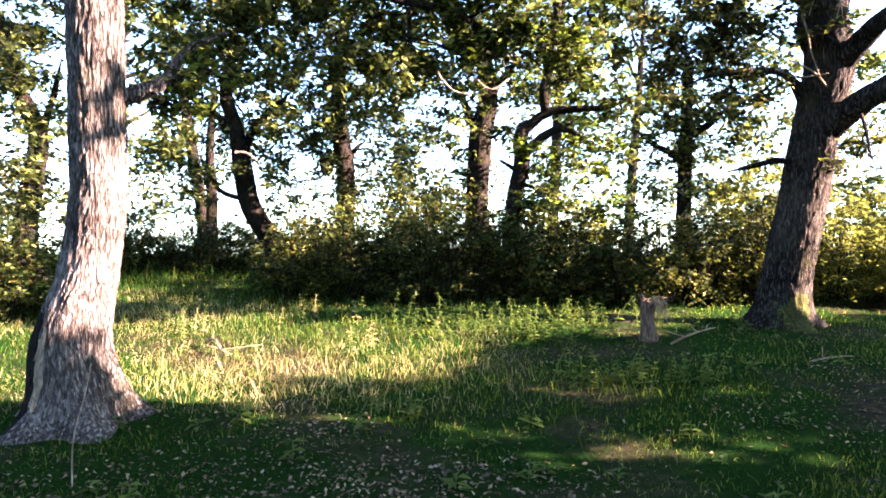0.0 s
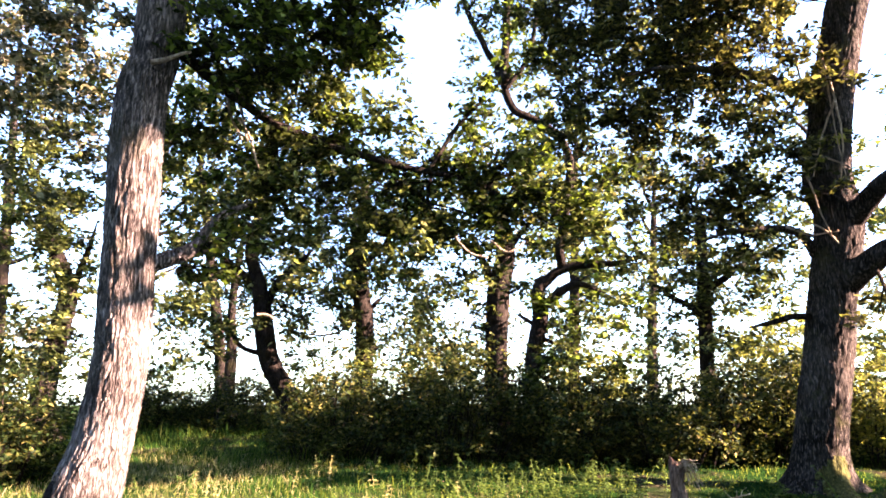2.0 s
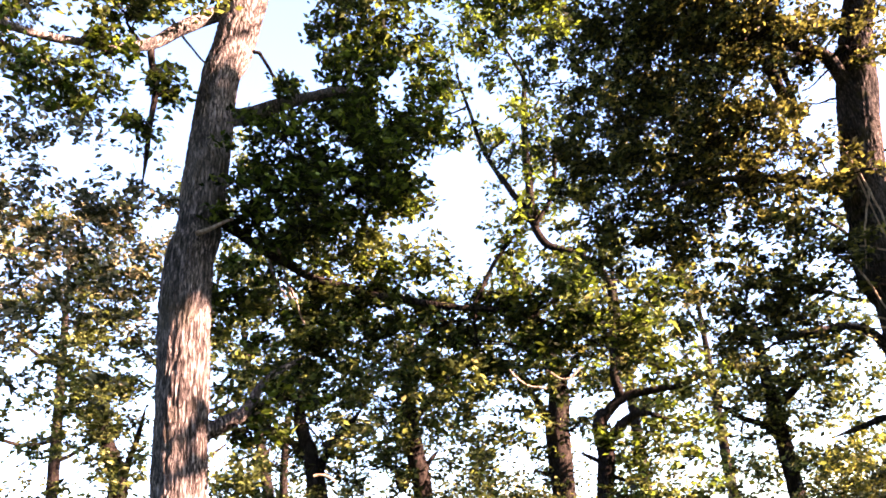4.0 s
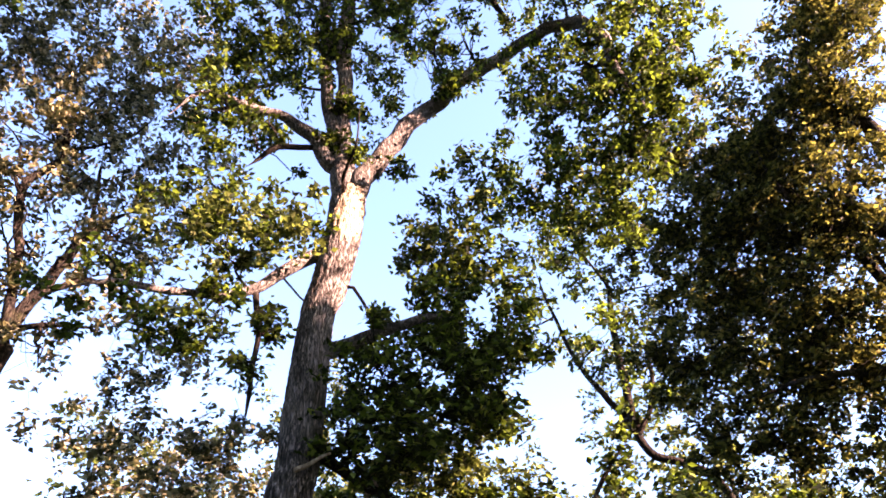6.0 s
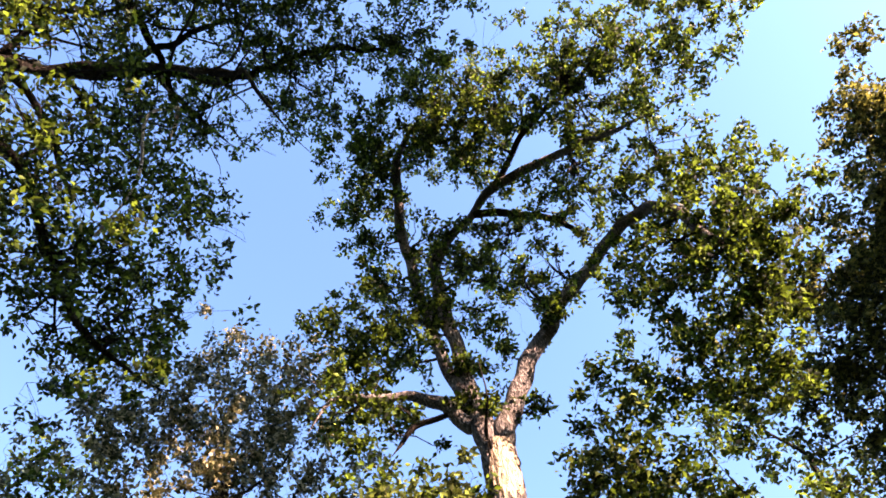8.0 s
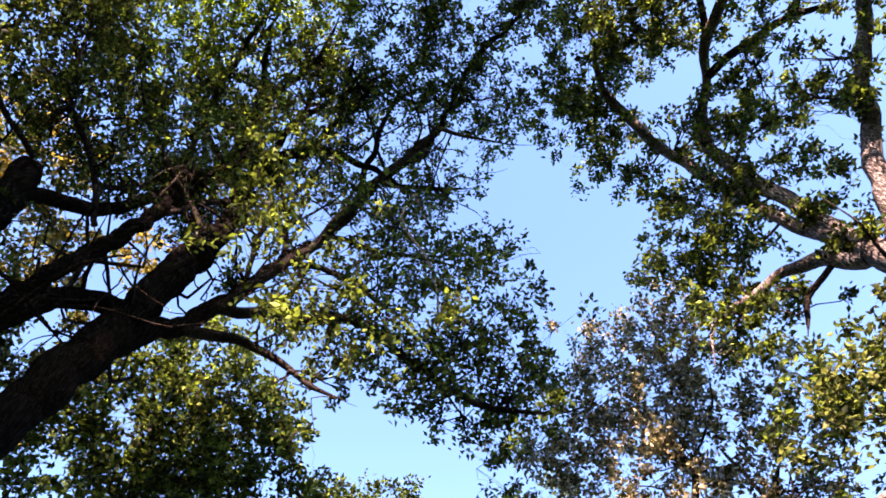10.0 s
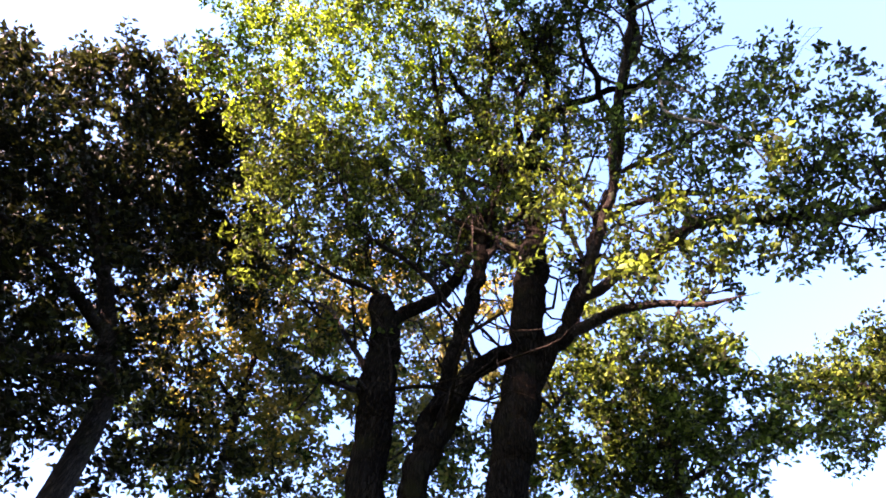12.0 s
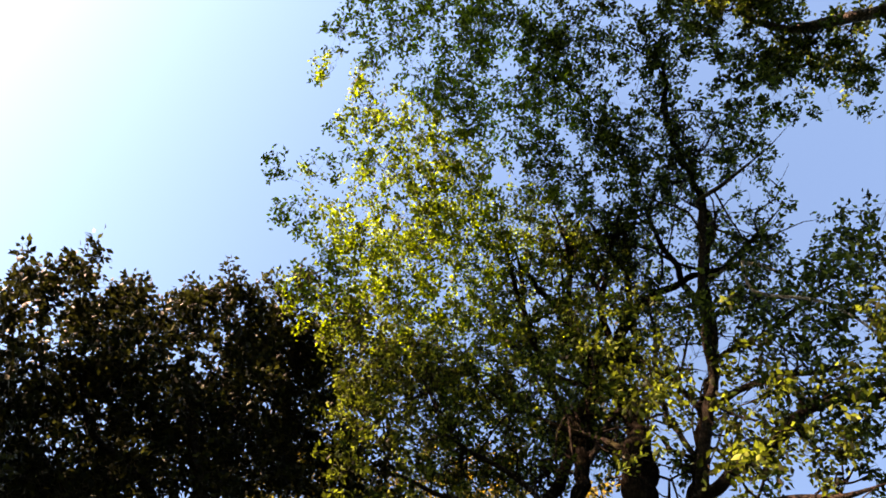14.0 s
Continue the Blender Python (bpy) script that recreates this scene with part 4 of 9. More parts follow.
far_tree_b.trunk([(-6.92, 20.88, 1.10, 0.232), (-6.92, 20.88, 2.24, 0.178), (-6.91, 20.89, 3.26, 0.161), (-6.97, 20.87, 4.61, 0.126), (-6.84, 20.90, 6.48, 0.091)])
far_tree_b.lobe((-7.15, 20.80, 5.11), 0.84, 0.55)
far_tree_b.lobe((-6.54, 21.01, 4.12), 0.68, 0.45)
far_tree_b.lobe((-7.60, 20.65, 3.41), 0.84, 0.54)
far_tree_c = Tree("hedge_tree", (6.20, 17.96, ground_z(6.20, 17.96)), BARK_DARK, LEAF_HEDGE, 0.13,
    "distant tree in full sunlit leaf", "hedge trees")
far_tree_c.thick = 0.8
far_tree_c.trunk([(6.20, 17.96, 1.00, 0.260), (6.20, 17.96, 2.15, 0.200), (6.27, 17.94, 4.33, 0.171), (6.33, 17.91, 6.50, 0.127)])
far_tree_c.limb([(6.27, 17.94, 4.47, 0.109), (7.33, 17.53, 5.26, 0.063)])
far_tree_c.limb([(6.23, 17.95, 3.89, 0.093), (4.99, 18.33, 4.83, 0.055)])
far_tree_c.lobe((5.40, 18.22, 4.07), 1.03, 0.49)
far_tree_c.lobe((6.33, 17.91, 5.05), 1.02, 0.54)
far_tree_c.lobe((7.33, 17.53, 5.12), 1.14, 0.54)
far_tree_c.lobe((4.57, 18.44, 4.70), 0.90, 0.51)
far_tree_c.lobe((6.07, 18.00, 3.61), 0.88, 0.39)
far_tree_c.lobe((8.15, 17.16, 4.21), 0.83, 0.47)
far_tree_c.lobe((9.93, 16.20, 3.01), 1.05, 0.73)
far_tree_c.lobe((9.54, 16.43, 2.10), 0.80, 0.75)
far_tree_c.lobe((4.15, 18.53, 7.27), 1.05, 0.57)
far_tree_c.lobe((5.26, 18.24, 7.18), 0.89, 0.59)
hedge_tree_d.limb([(2.14, 14.34, 4.35, 0.096), (2.09, 14.15, 4.89, 0.089), (2.28, 14.01, 6.10, 0.085), (2.20, 13.82, 6.97, 0.079), (1.75, 13.88, 7.51, 0.080), (1.11, 13.94, 7.88, 0.087), (0.85, 13.93, 8.75, 0.089), (0.97, 13.73, 8.39, 0.100), (1.04, 13.45, 9.97, 0.084), (1.23, 13.11, 11.60, 0.067), (0.84, 12.82, 12.67, 0.055), (1.27, 12.78, 12.69, 0.034)])
hedge_tree_d.limb([(0.96, 13.73, 8.53, 0.075), (0.51, 13.62, 9.30, 0.064), (0.10, 13.47, 10.21, 0.052), (-0.11, 13.24, 11.22, 0.040), (-0.28, 12.91, 12.51, 0.034)])
hedge_tree_d.limb([(1.00, 13.74, 8.24, 0.056), (1.46, 13.67, 8.96, 0.051), (1.77, 13.43, 10.41, 0.039)])
hedge_tree_d.leafy(LEAF_GREEN)
hedge_tree_d.lobe((0.27, 12.97, 12.60), 0.94, 0.67)
hedge_tree_d.lobe((1.31, 12.74, 12.99), 0.80, 0.57)
hedge_tree_d.lobe((0.89, 13.36, 10.89), 0.72, 0.73)
hedge_tree_d.lobe((-0.30, 13.23, 11.75), 0.67, 0.61)
hedge_tree_d.lobe((2.05, 13.14, 11.42), 0.71, 0.74)
hedge_tree_d.lobe((1.68, 13.46, 8.51), 0.67, 0.85)
hedge_tree_d.lobe((-0.96, 13.34, 11.01), 0.53, 0.52)
hedge_tree_d.lobe((1.73, 13.38, 9.92), 0.63, 0.78)
hedge_tree_d.lobe((-0.75, 12.03, 14.04), 0.83, 0.53)
hedge_tree_d.lobe((0.08, 11.22, 14.65), 0.54, 0.35)
# sunlit clusters by the bole, given a brighter leaf than the crown
oak_left.leafy(LEAF_HEDGE)
for x, y, z in ((-3.63, 5.0, 7.65), (-3.2, 5.33, 7.61), (-4.06, 4.92, 7.45), (-3.51, 5.43, 7.34), (-2.81, 5.4, 7.74), (-1.66, 6.25, 8.46), (-1.25, 6.65, 8.15),
                (-0.71, 6.51, 8.37), (-1.76, 6.72, 7.97), (-1.18, 7.09, 7.68)):
    oak_left.lobe((x, y, z), 0.36, 0.9)
oak_left.leafy(LEAF_GREEN)
maple_left = Tree("field_maple", (-7.6, 5.3, ground_z(-7.6, 5.3)), BARK_DARK, LEAF_PALE, 0.085,
    "branching tree with yellowing bronze leaves", "big trees")
maple_left.thick, maple_left.shoots = 0.78, 8
maple_left.trunk([(-7.6, 5.3, -0.1, 0.300), (-7.55, 5.3, 2.50, 0.240), (-7.35, 5.4, 4.20, 0.200), (-7.04, 5.61, 6.37, 0.149), (-6.94, 5.72, 7.23, 0.129)])
maple_left.limb([(-6.94, 5.72, 7.23, 0.103), (-6.87, 5.79, 8.00, 0.090), (-6.61, 6.03, 9.43, 0.073), (-6.40, 6.23, 9.92, 0.055), (-6.04, 6.41, 10.23, 0.035)])
maple_left.limb([(-6.94, 5.72, 7.23, 0.086), (-7.08, 5.51, 8.46, 0.064), (-7.22, 5.25, 9.87, 0.064), (-7.04, 5.42, 10.64, 0.057), (-6.93, 5.36, 11.72, 0.049), (-6.49, 5.39, 12.40, 0.033)])
maple_left.limb([(-6.82, 5.84, 8.23, 0.045), (-6.44, 6.25, 8.65, 0.042), (-5.70, 6.81, 8.22, 0.027)])
maple_left.limb([(-7.01, 5.63, 7.37, 0.052), (-6.73, 5.96, 7.70, 0.040), (-6.25, 6.46, 7.82, 0.027)])
maple_left.limb([(-6.60, 6.04, 9.38, 0.034), (-6.63, 5.94, 10.37, 0.030), (-6.65, 5.82, 11.10, 0.021)])
maple_left.lobe((-7.22, 4.71, 12.45), 0.95, 0.83)
maple_left.lobe((-6.52, 5.25, 13.28), 0.82, 0.82)
maple_left.lobe((-6.89, 5.51, 11.27), 0.74, 0.87)
maple_left.lobe((-6.21, 6.10, 12.04), 0.70, 0.85)
maple_left.lobe((-7.09, 5.44, 9.88), 0.60, 0.74)
maple_left.lobe((-6.42, 6.14, 10.64), 0.56, 0.69)
maple_left.lobe((-6.62, 6.06, 8.76), 0.57, 0.73)
maple_left.lobe((-6.66, 6.04, 7.36), 0.59, 0.73)
maple_left.lobe((-5.91, 6.78, 7.00), 0.61, 0.66)
maple_left.lobe((-6.47, 6.25, 6.35), 0.56, 0.87)
maple_left.lobe((-5.04, 7.45, 6.47), 0.53, 1)
maple_left.lobe((-5.42, 7.17, 7.58), 0.48, 0.54)
maple_left.lobe((-7.43, 3.96, 13.15), 0.76, 0.85)
maple_left.lobe((-5.97, 5.77, 13.44), 0.63, 0.84)
maple_left.lobe((-7.56, 4.34, 11.96), 0.78, 0.77)
maple_left.lobe((-7.81, 4.11, 11.20), 0.73, 0.99)
maple_left.lobe((-6.92, 5.16, 12.39), 0.72, 0.74)
maple_left.lobe((-6.19, 5.43, 13.59), 0.56, 0.74)
maple_left.lobe((-5.88, 6.27, 12.55), 0.64, 0.85)
maple_left.lobe((-7.10, 5.29, 10.93), 0.84, 0.85)
maple_left.lobe((-6.21, 6.26, 11.28), 0.69, 0.88)
maple_left.lobe((-7.57, 4.78, 9.54), 0.74, 0.84)
maple_left.lobe((-5.43, 7.05, 10.38), 0.66, 0.74)
maple_left.lobe((-6.35, 6.30, 9.58), 0.70, 0.76)
maple_left.lobe((-5.61, 5.87, 13.80), 0.69, 0.85)
maple_left.lobe((-6.95, 4.60, 13.36), 0.64, 0.81)
maple_left.lobe((-5.51, 7.11, 5.08), 0.54, 0.82)
maple_left.lobe((-4.96, 7.51, 5.73), 0.58, 0.94)
maple_left.lobe((-4.60, 7.73, 6.34), 0.45, 0.85)
maple_left.lobe((-5.49, 7.13, 6.48), 0.43, 0.44)
maple_left.lobe((-5.69, 6.97, 5.96), 0.42, 0.76)
maple_left.lobe((-4.80, 7.61, 4.82), 0.42, 0.62)
maple_left.lobe((-5.35, 7.24, 4.26), 0.45, 0.54)
maple_left.lobe((-4.59, 7.74, 3.85), 0.47, 0.49)
maple_left.lobe((-5.72, 6.94, 7.46), 0.52, 0.43)
maple_left.lobe((-5.23, 7.31, 8.07), 0.48, 0.42)
oak_behind = Tree("many_stemmed_oak", (-3.63, -3.72, ground_z(-3.63, -3.72)), BARK_SHADED, LEAF_SUNLIT_LIME, 0.072,
    "many-stemmed oak with trunks dark in shade and sunlit lime leaves", "big oaks")
oak_behind.thick = 0.75
oak_behind.full, oak_behind.twig, oak_behind.lush, oak_behind.shoots = 0.62, 1.7, 1.03, 5
oak_behind.trunk([(-3.63, -3.72, -0.15, 0.550), (-3.63, -3.72, 0.30, 0.460), (-3.63, -3.72, 1.20, 0.400), (-3.71, -3.72, 2.40, 0.360)])
oak_behind.stem([(-3.67, -3.72, 1.90, 0.200), (-3.20, -4.10, 6.26, 0.182), (-3.08, -4.18, 7.64, 0.195), (-2.97, -4.24, 9.01, 0.206), (-2.85, -4.30, 9.99, 0.184)])
oak_behind.limb([(-3.04, -4.18, 9.61, 0.101), (-3.25, -4.00, 10.13, 0.097), (-3.48, -3.77, 10.58, 0.093), (-3.65, -3.51, 11.71, 0.083), (-3.59, -2.90, 14.03, 0.097), (-2.50, -2.40, 15.29, 0.069), (-1.51, -1.56, 15.48, 0.046)])
oak_behind.stem([(-3.67, -3.72, 1.90, 0.170), (-3.48, -3.86, 6.28, 0.091), (-3.54, -3.80, 7.49, 0.096), (-3.70, -3.63, 9.04, 0.103), (-3.79, -3.41, 11.16, 0.106), (-3.75, -3.18, 12.88, 0.120), (-3.59, -2.72, 14.28, 0.098), (-2.84, -2.63, 15.07, 0.068), (-1.56, -2.48, 15.43, 0.046)])
oak_behind.stem([(-3.67, -3.72, 1.90, 0.180), (-3.49, -3.72, 6.19, 0.106), (-3.58, -3.62, 7.38, 0.113), (-3.78, -3.41, 8.53, 0.119), (-4.07, -3.19, 9.12, 0.126), (-4.28, -2.91, 9.32, 0.121)])
oak_behind.stem([(-3.67, -3.72, 1.90, 0.260), (-4.08, -3.22, 6.24, 0.210), (-4.19, -3.07, 7.55, 0.225), (-4.26, -2.95, 8.96, 0.235), (-4.30, -2.72, 11.34, 0.224), (-4.21, -2.57, 12.74, 0.169), (-3.80, -2.41, 14.29, 0.131), (-3.53, -1.77, 15.02, 0.102), (-3.52, -0.96, 15.13, 0.080), (-3.78, -0.10, 14.95, 0.056), (-3.92, 0.38, 14.69, 0.033)])
oak_behind.stem([(-4.28, -2.93, 8.49, 0.155), (-4.52, -2.51, 9.50, 0.131), (-4.67, -2.14, 10.57, 0.109), (-4.73, -1.64, 12.28, 0.106), (-4.53, -0.77, 14.09, 0.097), (-3.86, -0.14, 15.08, 0.080), (-3.11, 0.75, 15.37, 0.069), (-1.50, 1.36, 15.49, 0.051), (-0.52, 2.16, 15.49, 0.034)])
oak_behind.limb([(-4.66, -2.17, 10.44, 0.092), (-4.13, -1.11, 11.73, 0.067), (-3.71, -0.65, 12.07, 0.059), (-3.16, -0.17, 12.45, 0.055), (-2.53, 0.62, 13.29, 0.044), (-2.40, 0.74, 13.25, 0.039), (-2.29, 1.60, 12.19, 0.022), (-2.12, 2.29, 11.52, 0.013)])
oak_behind.limb([(-4.65, -2.19, 10.37, 0.091), (-4.85, -1.34, 10.73, 0.076), (-4.92, -0.19, 10.82, 0.064), (-5.02, 0.60, 9.95, 0.052), (-4.99, 1.39, 9.06, 0.041), (-4.83, 2.37, 8.81, 0.026), (-4.66, 2.89, 9.01, 0.015)])
oak_behind.limb([(-4.49, -2.56, 9.40, 0.091), (-4.80, -1.89, 9.85, 0.071), (-5.00, -1.28, 9.72, 0.051), (-5.13, -0.68, 9.35, 0.034), (-5.18, -0.14, 9.09, 0.019)])
oak_behind.limb([(-4.74, -1.61, 12.24, 0.057), (-4.24, -1.74, 13.57, 0.047), (-3.96, -2.18, 13.44, 0.031)])
oak_behind.limb([(-3.61, -2.92, 13.95, 0.075), (-2.79, -2.53, 15.09, 0.063), (-1.81, -1.59, 15.47, 0.052), (-0.72, -1.13, 15.50, 0.034)])
oak_behind.limb([(-3.76, -3.25, 12.54, 0.064), (-3.02, -3.37, 14.03, 0.059), (-1.67, -2.92, 15.28, 0.052), (-0.43, -2.14, 15.48, 0.034)])
oak_behind.limb([(-3.78, -2.43, 14.30, 0.071), (-2.89, -1.80, 15.29, 0.063), (-2.21, -0.74, 15.48, 0.046), (-1.68, -0.00, 15.50, 0.034)])
oak_behind.limb([(-3.75, -1.80, 14.81, 0.068), (-2.86, -1.15, 15.39, 0.057), (-1.39, -0.86, 15.50, 0.040)])
oak_behind.limb([(-4.74, -1.56, 12.39, 0.058), (-4.85, -0.66, 12.37, 0.048), (-4.89, 0.11, 11.42, 0.031), (-4.79, 0.63, 10.75, 0.017)])
oak_behind.limb([(-4.44, -0.65, 14.31, 0.066), (-3.22, -0.31, 15.34, 0.057), (-2.16, 0.00, 15.48, 0.040)])
oak_behind.limb([(-4.31, -2.66, 11.67, 0.055), (-3.78, -3.12, 12.34, 0.048), (-2.98, -3.71, 12.68, 0.039), (-1.95, -4.14, 13.19, 0.025)])
oak_behind.limb([(-4.70, -1.96, 11.27, 0.044), (-4.38, -2.06, 12.78, 0.045), (-3.98, -1.59, 14.38, 0.038), (-3.23, -0.95, 15.24, 0.029)])
oak_behind.limb([(-3.80, -3.37, 11.49, 0.050), (-3.98, -2.72, 12.89, 0.045), (-4.24, -1.74, 13.57, 0.036), (-4.49, -1.08, 12.97, 0.025)])
oak_behind.limb([(-3.58, -3.70, 10.27, 0.041), (-2.98, -4.03, 11.05, 0.039), (-2.12, -4.40, 11.49, 0.031), (-0.93, -4.54, 12.85, 0.025)])
oak_behind.limb([(-3.92, -0.21, 15.03, 0.051), (-3.92, 0.72, 14.91, 0.045), (-3.75, 1.69, 14.67, 0.028)])
oak_behind.limb([(-4.63, -0.94, 13.71, 0.048), (-4.73, -0.08, 13.32, 0.041), (-4.64, 0.88, 12.92, 0.030), (-4.49, 1.44, 12.28, 0.019)])
oak_behind.limb([(-2.75, -4.35, 10.19, 0.041), (-2.09, -4.70, 10.23, 0.033), (-1.53, -4.92, 10.27, 0.021)])
oak_behind.limb([(-2.99, -4.24, 8.22, 0.048), (-2.67, -4.44, 8.82, 0.036), (-2.29, -4.85, 9.70, 0.028), (-1.80, -5.26, 9.69, 0.020)])
oak_behind.limb([(-3.62, -2.95, 13.88, 0.064), (-2.67, -3.45, 14.54, 0.050), (-1.61, -2.71, 15.38, 0.040), (-0.52, -2.07, 15.49, 0.029)])
oak_behind.dead_branch([(-3.17, 0.42, 11.88, 0.022), (-3.33, 0.23, 11.06, 0.020), (-3.70, 0.68, 10.13, 0.019), (-4.11, 0.76, 9.20, 0.012)])
oak_behind.dead_branch([(-3.86, -0.04, 14.95, 0.045), (-3.99, 0.53, 14.54, 0.039), (-4.23, 0.81, 13.54, 0.021)])
oak_behind.lobe((0.48, -4.86, 13.06), 0.69, 0.86)
oak_behind.lobe((0.29, -4.29, 14.63), 0.87, 1)
oak_behind.lobe((-0.22, -3.12, 15.39), 1.00, 1)
oak_behind.lobe((-0.90, -4.60, 13.83), 0.95, 1)
oak_behind.lobe((-1.57, -3.86, 14.80), 0.89, 0.89)
oak_behind.lobe((-1.67, -2.79, 15.36), 0.90, 0.86)
oak_behind.lobe((-1.81, -1.59, 15.48), 0.88, 0.89)
oak_behind.lobe((1.31, -4.24, 14.41), 0.53, 0.96)
oak_behind.lobe((1.06, -3.41, 15.25), 0.66, 0.98)
oak_behind.lobe((-0.95, -1.74, 15.49), 0.87, 0.91)
oak_behind.lobe((-2.87, -3.18, 14.65), 0.66, 0.65)
# lobes in shade get the darker green leaf, sunlit ones the lime
oak_behind.leafy(LEAF_GREEN)
oak_behind.lobe((-4.39, 0.20, 13.90), 0.77, 0.66)
oak_behind.lobe((-4.74, 0.27, 11.96), 0.66, 0.57)
oak_behind.lobe((-4.69, 1.02, 11.37), 0.61, 0.64)
oak_behind.lobe((-4.84, 0.39, 10.03), 0.48, 0.57)
oak_behind.lobe((-4.73, -0.71, 11.60), 0.50, 0.52)
oak_behind.lobe((-4.46, 1.17, 12.99), 0.69, 0.62)
oak_behind.lobe((-3.97, 1.06, 14.54), 0.78, 0.61)
oak_behind.lobe((-4.40, 1.65, 12.37), 0.64, 0.6)
oak_behind.lobe((-4.54, -0.56, 13.19), 0.56, 0.5)
oak_behind.lobe((-4.85, -0.42, 9.58), 0.40, 0.5)
oak_behind.lobe((1.24, 1.41, 15.49), 0.97, 1.4)
oak_behind.lobe((-0.22, 2.16, 15.49), 0.85, 1.1)
oak_behind.lobe((-0.81, 0.86, 15.50), 0.87, 1)
oak_behind.lobe((-2.09, 1.77, 15.45), 0.64, 0.81)
oak_behind.lobe((-3.01, 1.93, 15.24), 0.52, 0.76)
oak_behind.lobe((-2.19, 0.68, 15.48), 0.76, 0.74)
oak_behind.lobe((-0.80, -0.65, 15.50), 0.78, 0.82)
oak_behind.lobe((-3.38, 0.51, 15.31), 0.64, 0.63)
oak_behind.lobe((-4.31, 0.73, 14.52), 0.60, 0.63)
oak_behind.leafy(LEAF_SUNLIT_LIME)
oak_behind.lobe((3.62, -0.78, 15.18), 0.87, 1.6)
oak_behind.lobe((2.44, 0.33, 15.47), 0.98, 1.8)
oak_behind.lobe((3.01, -2.27, 15.14), 0.67, 1.5)
oak_behind.lobe((1.90, -1.07, 15.49), 0.90, 1.7)
oak_behind.lobe((0.60, -0.01, 15.50), 0.88, 1.9)
oak_behind.lobe((3.11, -3.75, 13.11), 0.29, 1.6)
oak_behind.lobe((2.68, -3.70, 14.14), 0.32, 1.6)
oak_behind.lobe((3.90, -2.13, 14.41), 0.30, 1.5)
oak_behind.lobe((4.20, -1.45, 14.39), 0.36, 1.5)
oak_behind.lobe((1.96, -2.81, 15.30), 0.80, 1.6)
oak_behind.lobe((0.73, -1.97, 15.49), 0.91, 1.7)
oak_behind.lobe((1.52, -4.14, 14.45), 0.77, 1.6)
oak_behind.lobe((0.52, -3.49, 15.26), 0.92, 1.6)
oak_behind.lobe((-0.63, -2.40, 15.47), 0.91, 0.92)
oak_behind.lobe((1.26, -4.72, 13.04), 0.60, 1.6)
oak_behind.lobe((-1.15, -3.85, 14.95), 0.90, 0.88)
oak_behind.leafy(LEAF_GREEN)
oak_behind.lobe((-0.01, -4.76, 14.28), 0.77, 1)
oak_behind.lobe((-0.99, -5.07, 13.05), 0.80, 1.1)
oak_behind.lobe((-2.31, -4.39, 13.80), 0.84, 0.94)
oak_behind.lobe((-1.26, -4.51, 14.43), 0.77, 1)
oak_behind.lobe((0.00, -5.18, 12.99), 0.70, 1.1)
oak_behind.lobe((-1.95, -4.94, 12.08), 0.74, 1.2)
oak_behind.lobe((-3.07, -4.28, 12.47), 0.66, 1)
oak_behind.lobe((-0.98, -5.29, 11.42), 0.61, 1.1)
oak_behind.lobe((-2.34, -2.40, 10.76), 0.68, 0.96)
oak_behind.lobe((-2.24, -1.97, 14.15), 0.85, 0.89)
oak_behind.lobe((-2.16, -0.63, 15.30), 0.85, 0.89)
oak_behind.lobe((-1.42, 0.52, 15.48), 0.76, 1)
oak_behind.lobe((-1.46, 1.52, 15.36), 0.55, 0.98)
oak_behind.lobe((-3.02, -1.46, 10.83), 0.58, 0.82)
oak_behind.lobe((-3.34, 0.03, 11.05), 0.54, 0.76)
oak_behind.lobe((-3.02, 0.49, 13.83), 0.45, 0.81)
oak_behind.lobe((-3.37, -0.25, 9.43), 0.39, 0.7)
oak_behind.lobe((-3.32, 0.61, 9.59), 0.41, 0.72)
oak_behind.lobe((-3.13, 1.28, 8.91), 0.29, 0.77)
oak_behind.lobe((-4.81, 1.80, 10.57), 0.56, 0.71)
oak_behind.lobe((-5.03, 0.89, 11.05), 0.41, 0.72)
oak_behind.lobe((-5.09, 0.92, 9.14), 0.48, 0.8)
oak_behind.lobe((-4.87, 1.77, 9.12), 0.49, 0.76)
oak_behind.lobe((-5.15, -0.08, 10.13), 0.29, 0.59)
oak_behind.lobe((-5.09, -0.73, 10.27), 0.36, 0.71)
oak_behind.lobe((-5.05, -1.13, 9.39), 0.33, 0.8)
oak_behind.lobe((-5.13, -0.78, 8.43), 0.21, 0.75)
oak_sunward = Tree("backlit_oak", (-2.15, -7.71, ground_z(-2.15, -7.71)), BARK_DARK, LEAF_SHADED, 0.105,
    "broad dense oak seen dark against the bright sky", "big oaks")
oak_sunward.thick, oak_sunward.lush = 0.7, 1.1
oak_sunward.trunk([(-2.15, -7.71, -0.15, 0.360), (-2.15, -7.71, 1.50, 0.280), (-1.44, -7.85, 8.19, 0.152), (-0.99, -7.89, 9.47, 0.137), (-0.28, -7.89, 10.57, 0.117), (0.88, -7.74, 11.67, 0.083), (1.73, -7.48, 12.38, 0.054)])
oak_sunward.limb([(-0.78, -7.90, 9.84, 0.093), (0.63, -7.89, 10.30, 0.067), (1.80, -7.72, 10.13, 0.047), (2.81, -7.38, 10.58, 0.029)])
oak_sunward.limb([(-0.97, -7.90, 9.46, 0.082), (-0.05, -7.97, 8.78, 0.057), (1.04, -7.91, 8.52, 0.039), (1.82, -7.77, 8.39, 0.026)])
oak_sunward.lobe((2.63, -7.46, 10.36), 0.92, 1.7)
